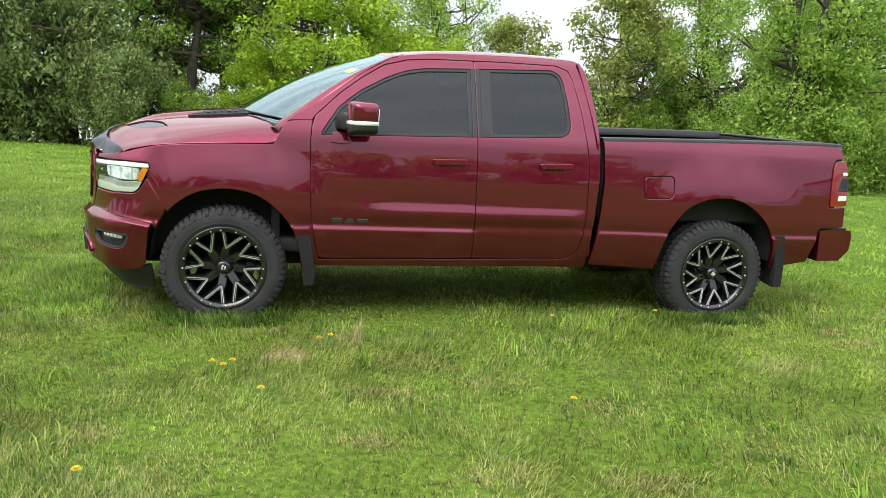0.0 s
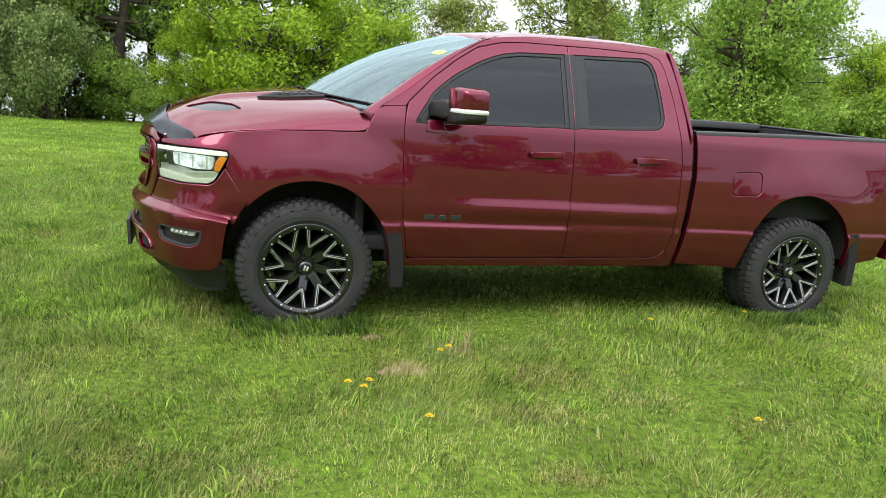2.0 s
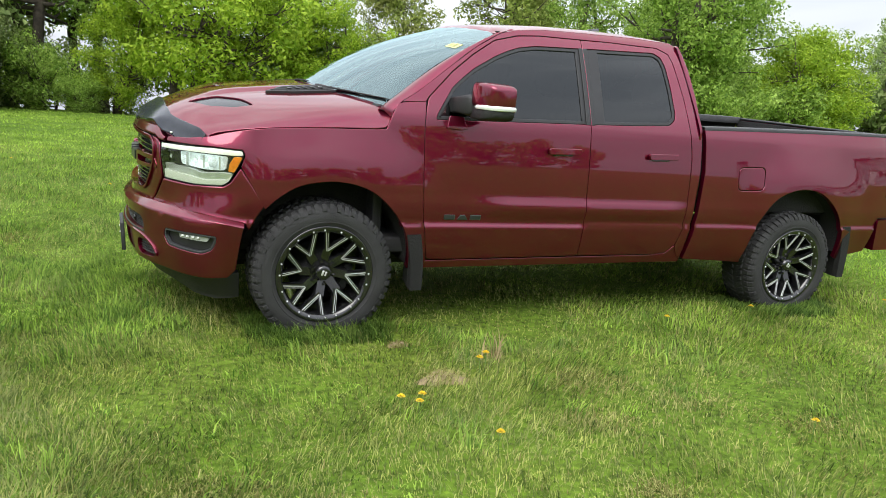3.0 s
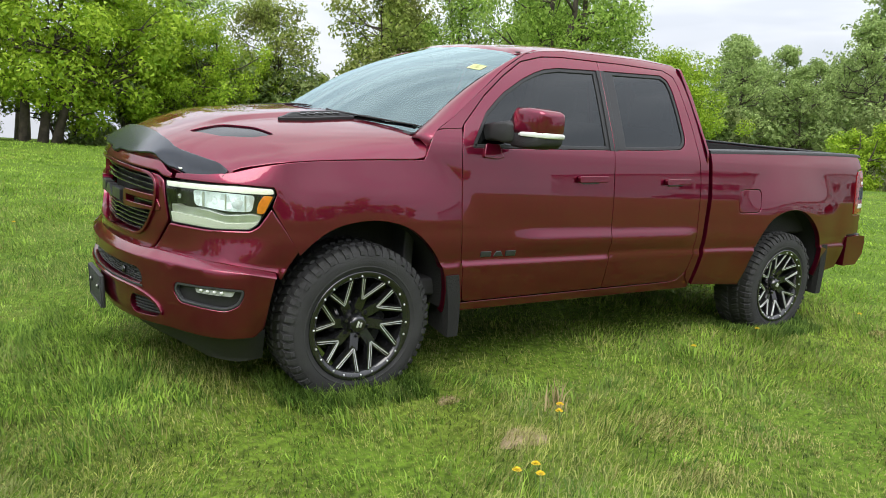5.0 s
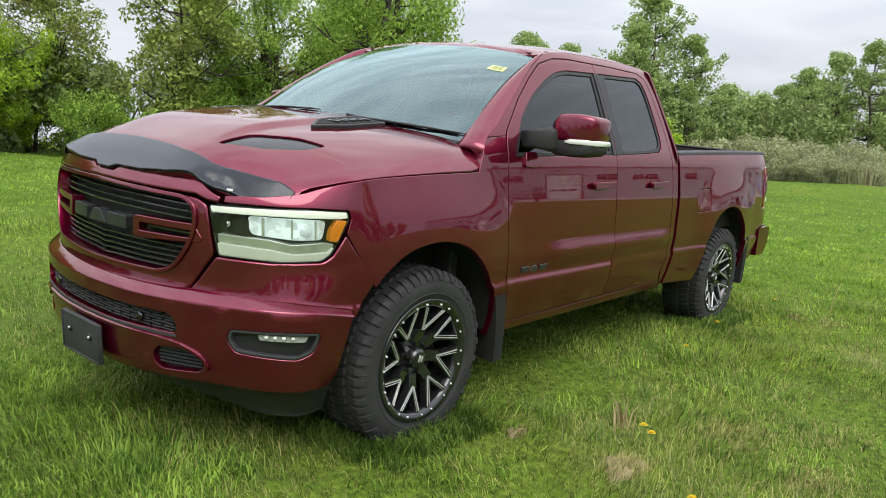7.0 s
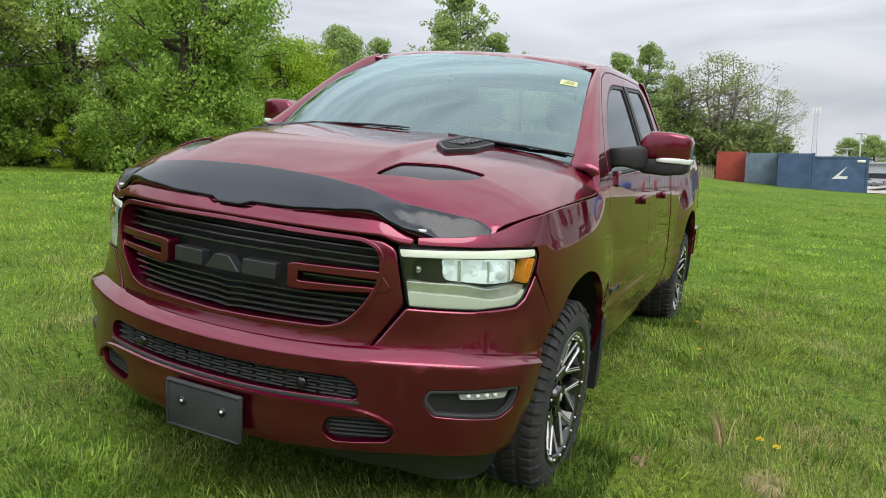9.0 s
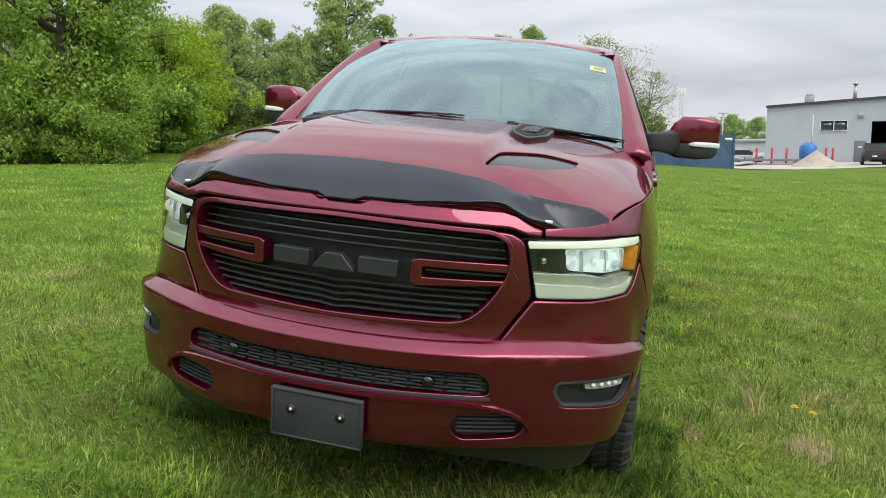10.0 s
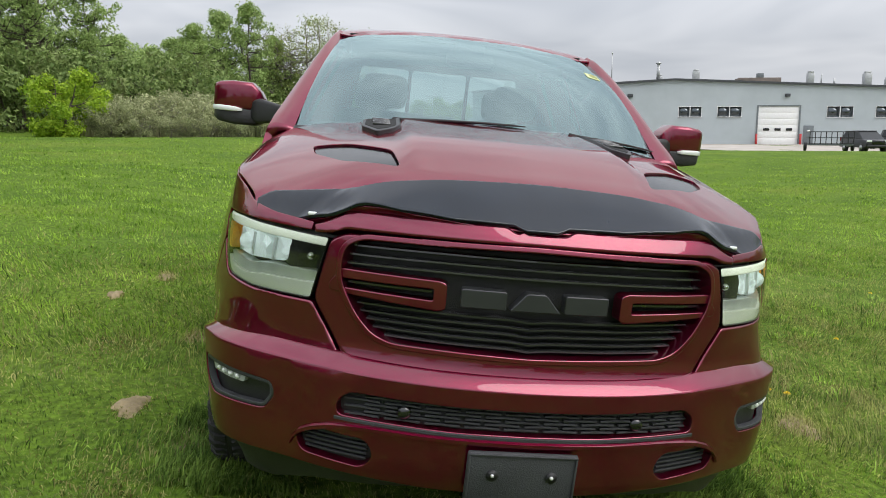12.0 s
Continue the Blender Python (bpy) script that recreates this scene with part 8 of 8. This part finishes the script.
rng = np.random.default_rng(101)
p, reach = field_points(rng, 245000, 0.25, 7.5, 0.35)
tuft = rng.integers(0, 9000, len(p))
pull = rng.uniform(0, 1, len(p)) < 0.25
centre = p[rng.integers(0, len(p), 9000)]
p2 = centre[tuft] + rng.normal(0, 0.06, (len(p), 2))
p = np.where(pull[:, None], p2, p)
reach = np.min(np.linalg.norm(p[:, None] - EYES[None], axis=2), 1)
ok = clear_of_wheels(p) & (rng.uniform(0, 1, len(p)) > bare_weight(p) * 0.93) & (reach > 0.05)
more, far_off = field_points(rng, 150000, 0.25, 8.0, 0.35)
fine_ok = clear_of_wheels(more) & (far_off > 0.05) & (rng.uniform(0, 1, len(more)) > bare_weight(more) * 0.93)
fv, ff = blades(rng, more[fine_ok], far_off[fine_ok], 0.080, 0.0019, 0.9, 1)
fine_grass = new("fine_grass", mesh_from_arrays("fine_grass", fv, ff, blade_mat))
tagged(fine_grass, "fine short grass between the longer blades", "grass", kind="stuff")
p, reach = p[ok], reach[ok]
lush = rng.uniform(0, 1, len(p)) < 0.75 * (1 - ease(p[:, 0], 0.0, 2.0)) * ease(p[:, 1], 0.2, 1.5) + 0.12 * (1 - ease(p[:, 0], -1.0, 0.8))
lv, lf = blades(rng, p[lush], reach[lush], 0.088, 0.0022, 0.95, 2)
lush_grass = new("lush_grass", mesh_from_arrays("lush_grass", lv, lf, lush_mat))
tagged(lush_grass, "darker lush green grass before the truck", "grass", kind="stuff")
gv1, gf1 = blades(rng, p[~lush], reach[~lush], 0.076, 0.0021, 0.95, 2)
grass = new("grass", mesh_from_arrays("grass", gv1, gf1, blade_mat))
tagged(grass, "short green meadow grass with scattered dry blades", "grass", kind="stuff")
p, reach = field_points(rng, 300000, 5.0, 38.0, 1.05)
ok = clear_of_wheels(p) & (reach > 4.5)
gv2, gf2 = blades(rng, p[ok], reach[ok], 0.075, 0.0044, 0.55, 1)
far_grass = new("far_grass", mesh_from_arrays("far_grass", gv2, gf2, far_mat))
tagged(far_grass, "green lawn grass spreading up to the trees", "grass", kind="stuff")
# longer lush tufts, splayed outwards
spot, _ = field_points(rng, 1500, 0.8, 5.5, 0.6)
lush = np.sin(spot[:, 0] * 1.1 + 0.7) * np.sin(spot[:, 1] * 0.9 + 1.9) + rng.normal(0, 0.35, len(spot))
spot = spot[(lush > 0.05) & ~((np.abs(spot[:, 1]) < 1.0) & (spot[:, 0] > -1.0))]
spot = np.vstack([spot, np.stack([rng.uniform(-2.1, -1.0, 90), rng.uniform(-1.3, 1.2, 90)], 1)])
p = np.repeat(spot, 34, axis=0) + rng.normal(0, 0.045, (34 * len(spot), 2))
reach = np.min(np.linalg.norm(p[:, None] - EYES[None], axis=2), 1)
ok = clear_of_wheels(p)
tv, tf = blades(rng, p[ok], reach[ok], 0.125, 0.0034, 0.8, 2)
tufts = new("grass_tufts", mesh_from_arrays("grass_tufts", tv, tf, tuft_mat))
tagged(tufts, "longer lush green tufts of meadow grass", "grass", kind="stuff")
front = np.repeat(np.stack([rng.uniform(-1.75, -0.75, 190), rng.uniform(-0.85, 0.95, 190)], 1), 26, axis=0)
front = front + rng.normal(0, 0.05, front.shape)
reach = np.min(np.linalg.norm(front[:, None] - EYES[None], axis=2), 1)
hv, hf = blades(rng, front, reach, 0.125, 0.0034, 0.65, 2)
tagged(new("bumper_grass", mesh_from_arrays("bumper_grass", hv, hf, tuft_mat)), "longer bright green grass before the bumper", "grass", kind="stuff")
# upright grass left standing against the tyres
near_tyre = np.vstack([np.stack([rng.uniform(cx - 0.36, cx + 0.36, 1500), cy + side * rng.uniform(0.165, 0.36, 1500)], 1) for cx in (0, 3.57) for cy, side in ((-0.838, -1), (0.838, 1))] + [np.stack([cx + sx * rng.uniform(0.2, 0.42, 900), rng.uniform(cy - 0.2, cy + 0.2, 900)], 1) for cx in (0, 3.57) for cy in (-0.838, 0.838) for sx in (-1, 1)])
reach = np.min(np.linalg.norm(near_tyre[:, None] - EYES[None], axis=2), 1)
nv, nf = blades(rng, near_tyre, reach, 0.115, 0.0028, 0.40, 2)
tagged(new("tyre_side_grass", mesh_from_arrays("tyre_side_grass", nv, nf, lush_mat)), "long green grass standing against the tyres", "grass", kind="stuff")
# dry stalks everywhere, denser on the bare spots
p, reach = field_points(rng, 58000, 0.4, 9.0, 0.4)
extra = np.vstack([np.stack([rng.normal(cx, rx * 0.5, 420), rng.normal(cy, ry * 0.5, 420)], 1) for cx, cy, rx, ry in DRY])
p = np.vstack([p, extra])
reach = np.min(np.linalg.norm(p[:, None] - EYES[None], axis=2), 1)
ok = clear_of_wheels(p) & (reach > 1.0)
sv, sf = blades(rng, p[ok], reach[ok], 0.070, 0.0024, 1.1, 2)
straw = new("dry_grass", mesh_from_arrays("dry_grass", sv, sf, straw_mat))
tagged(straw, "dry tan grass stalks among the green", "dry grass", kind="stuff")

# a few brown stalks standing together, and one long pale arching blade
p = np.array([0.79, -1.58]) + rng.normal(0, (0.035, 0.025), (20, 2))
uv, uf = blades(rng, p, np.full(len(p), 4.0), 0.20, 0.0035, 0.10, 2)
tagged(new("brown_stalks", mesh_from_arrays("brown_stalks", uv, uf, stalk_mat)), "upright brown dead stalks in the grass", "dead plant", kind="stuff")
bm = bmesh.new()
add_tube(bm, [(4.33 + 0.30 * f, -1.67 - 0.05 * f, float(ground_z(4.33, -1.67)) + 0.02 + 0.30 * math.sin(1.9 * f)) for f in (0, 0.15, 0.3, 0.5, 0.7, 0.85, 1.0)], [0.004, 0.005, 0.005, 0.005, 0.004, 0.003, 0.001], 5)
tagged(part("arching_blade", bm, straw_mat), "long pale arching blade of grass", "grass", kind="stuff")

# bare earth spots, slightly domed
earth_mat = material("dry_earth", (0.30, 0.235, 0.13), rough=0.95, vary=0.3, scale=14, bump=0.9, bump_scale=60)
for cx, cy, rx, ry in BARE:
    bm = bmesh.new()
    rings = []
    mid = bm.verts.new((cx, cy, float(ground_z(cx, cy)) + 0.024))
    for fr, up in ((0.45, 0.021), (0.8, 0.014), (1.05, -0.006)):
        ring = []
        for k in range(18):
            t = 2 * math.pi * k / 18
            j = fr * (1 + 0.22 * math.sin(3 * t + cx * 9) + 0.12 * math.sin(7 * t + cy * 5))
            x, y = cx + rx * j * math.cos(t), cy + ry * j * math.sin(t)
            ring.append(bm.verts.new((x, y, float(ground_z(x, y)) + up + 0.004 * math.sin(5 * t))))
        rings.append(ring)
    for k in range(18):
        bm.faces.new((mid, rings[0][k], rings[0][(k + 1) % 18]))
        for a, b in zip(rings[:-1], rings[1:]):
            bm.faces.new((a[k], b[k], b[(k + 1) % 18], a[(k + 1) % 18]))
    tagged(part("bare_earth", bm, earth_mat), "bare patch of dry tan earth in the grass", "earth", kind="stuff")

# dandelions
petal_mat = material("yellow_petals", (0.80, 0.56, 0.02), rough=0.7, vary=0.15, scale=80)
stem_mat = material("flower_stem", (0.12, 0.22, 0.04), rough=0.7, vary=0.2)
flower = new("dandelion")
bm = bmesh.new()
add_tube(bm, [(0, 0, 0), (0.006, 0.002, 0.05), (0.004, 0.006, 0.10)], [0.0025, 0.002, 0.0018], 5)
part("stem", bm, stem_mat, flower)
bm = bmesh.new()
for ring, (n_p, r0, r1, lift) in enumerate(((18, 0.004, 0.019, 0.004), (14, 0.003, 0.014, 0.009), (9, 0.001, 0.008, 0.012))):
    for k in range(n_p):
        t = 2 * math.pi * (k + 0.5 * ring) / n_p
        dt = 0.75 * math.pi / n_p
        bm.faces.new([bm.verts.new((0.004 + r * math.cos(tt), 0.006 + r * math.sin(tt), 0.100 + z)) for r, tt, z in ((r0, t, 0.002), (r1, t - dt, lift), (r1 * 1.12, t, lift - 0.001), (r1, t + dt, lift))])
part("petals", bm, petal_mat, flower)
tagged(flower, "small yellow dandelion in the grass", "flower", group="dandelions")
spots = [(0.655, -1.76), (0.59, -1.83), (0.14, -2.19), (0.10, -2.26), (0.04, -2.19), (0.29, -2.62), (1.73, -2.85), (2.17, -1.33), (2.98, -1.24), (-0.32, -3.39), (4.35, -1.25), (-1.1, 3.6), (1.4, 4.8), (-2.2, 5.5), (3.1, 6.5), (0.2, 7.2), (2.2, -5.0), (3.4, -4.3)]
for i, (x, y) in enumerate(spots):
    m = Matrix.Translation((x, y, float(ground_z(x, y)))) @ pose(0, 0, 0, 0, 0, 40 * i) @ Matrix.Diagonal((0.95, 0.95, 1.05, 1))
    if i == 0:
        flower.matrix_world = m
    else:
        copy_thing(flower, m)
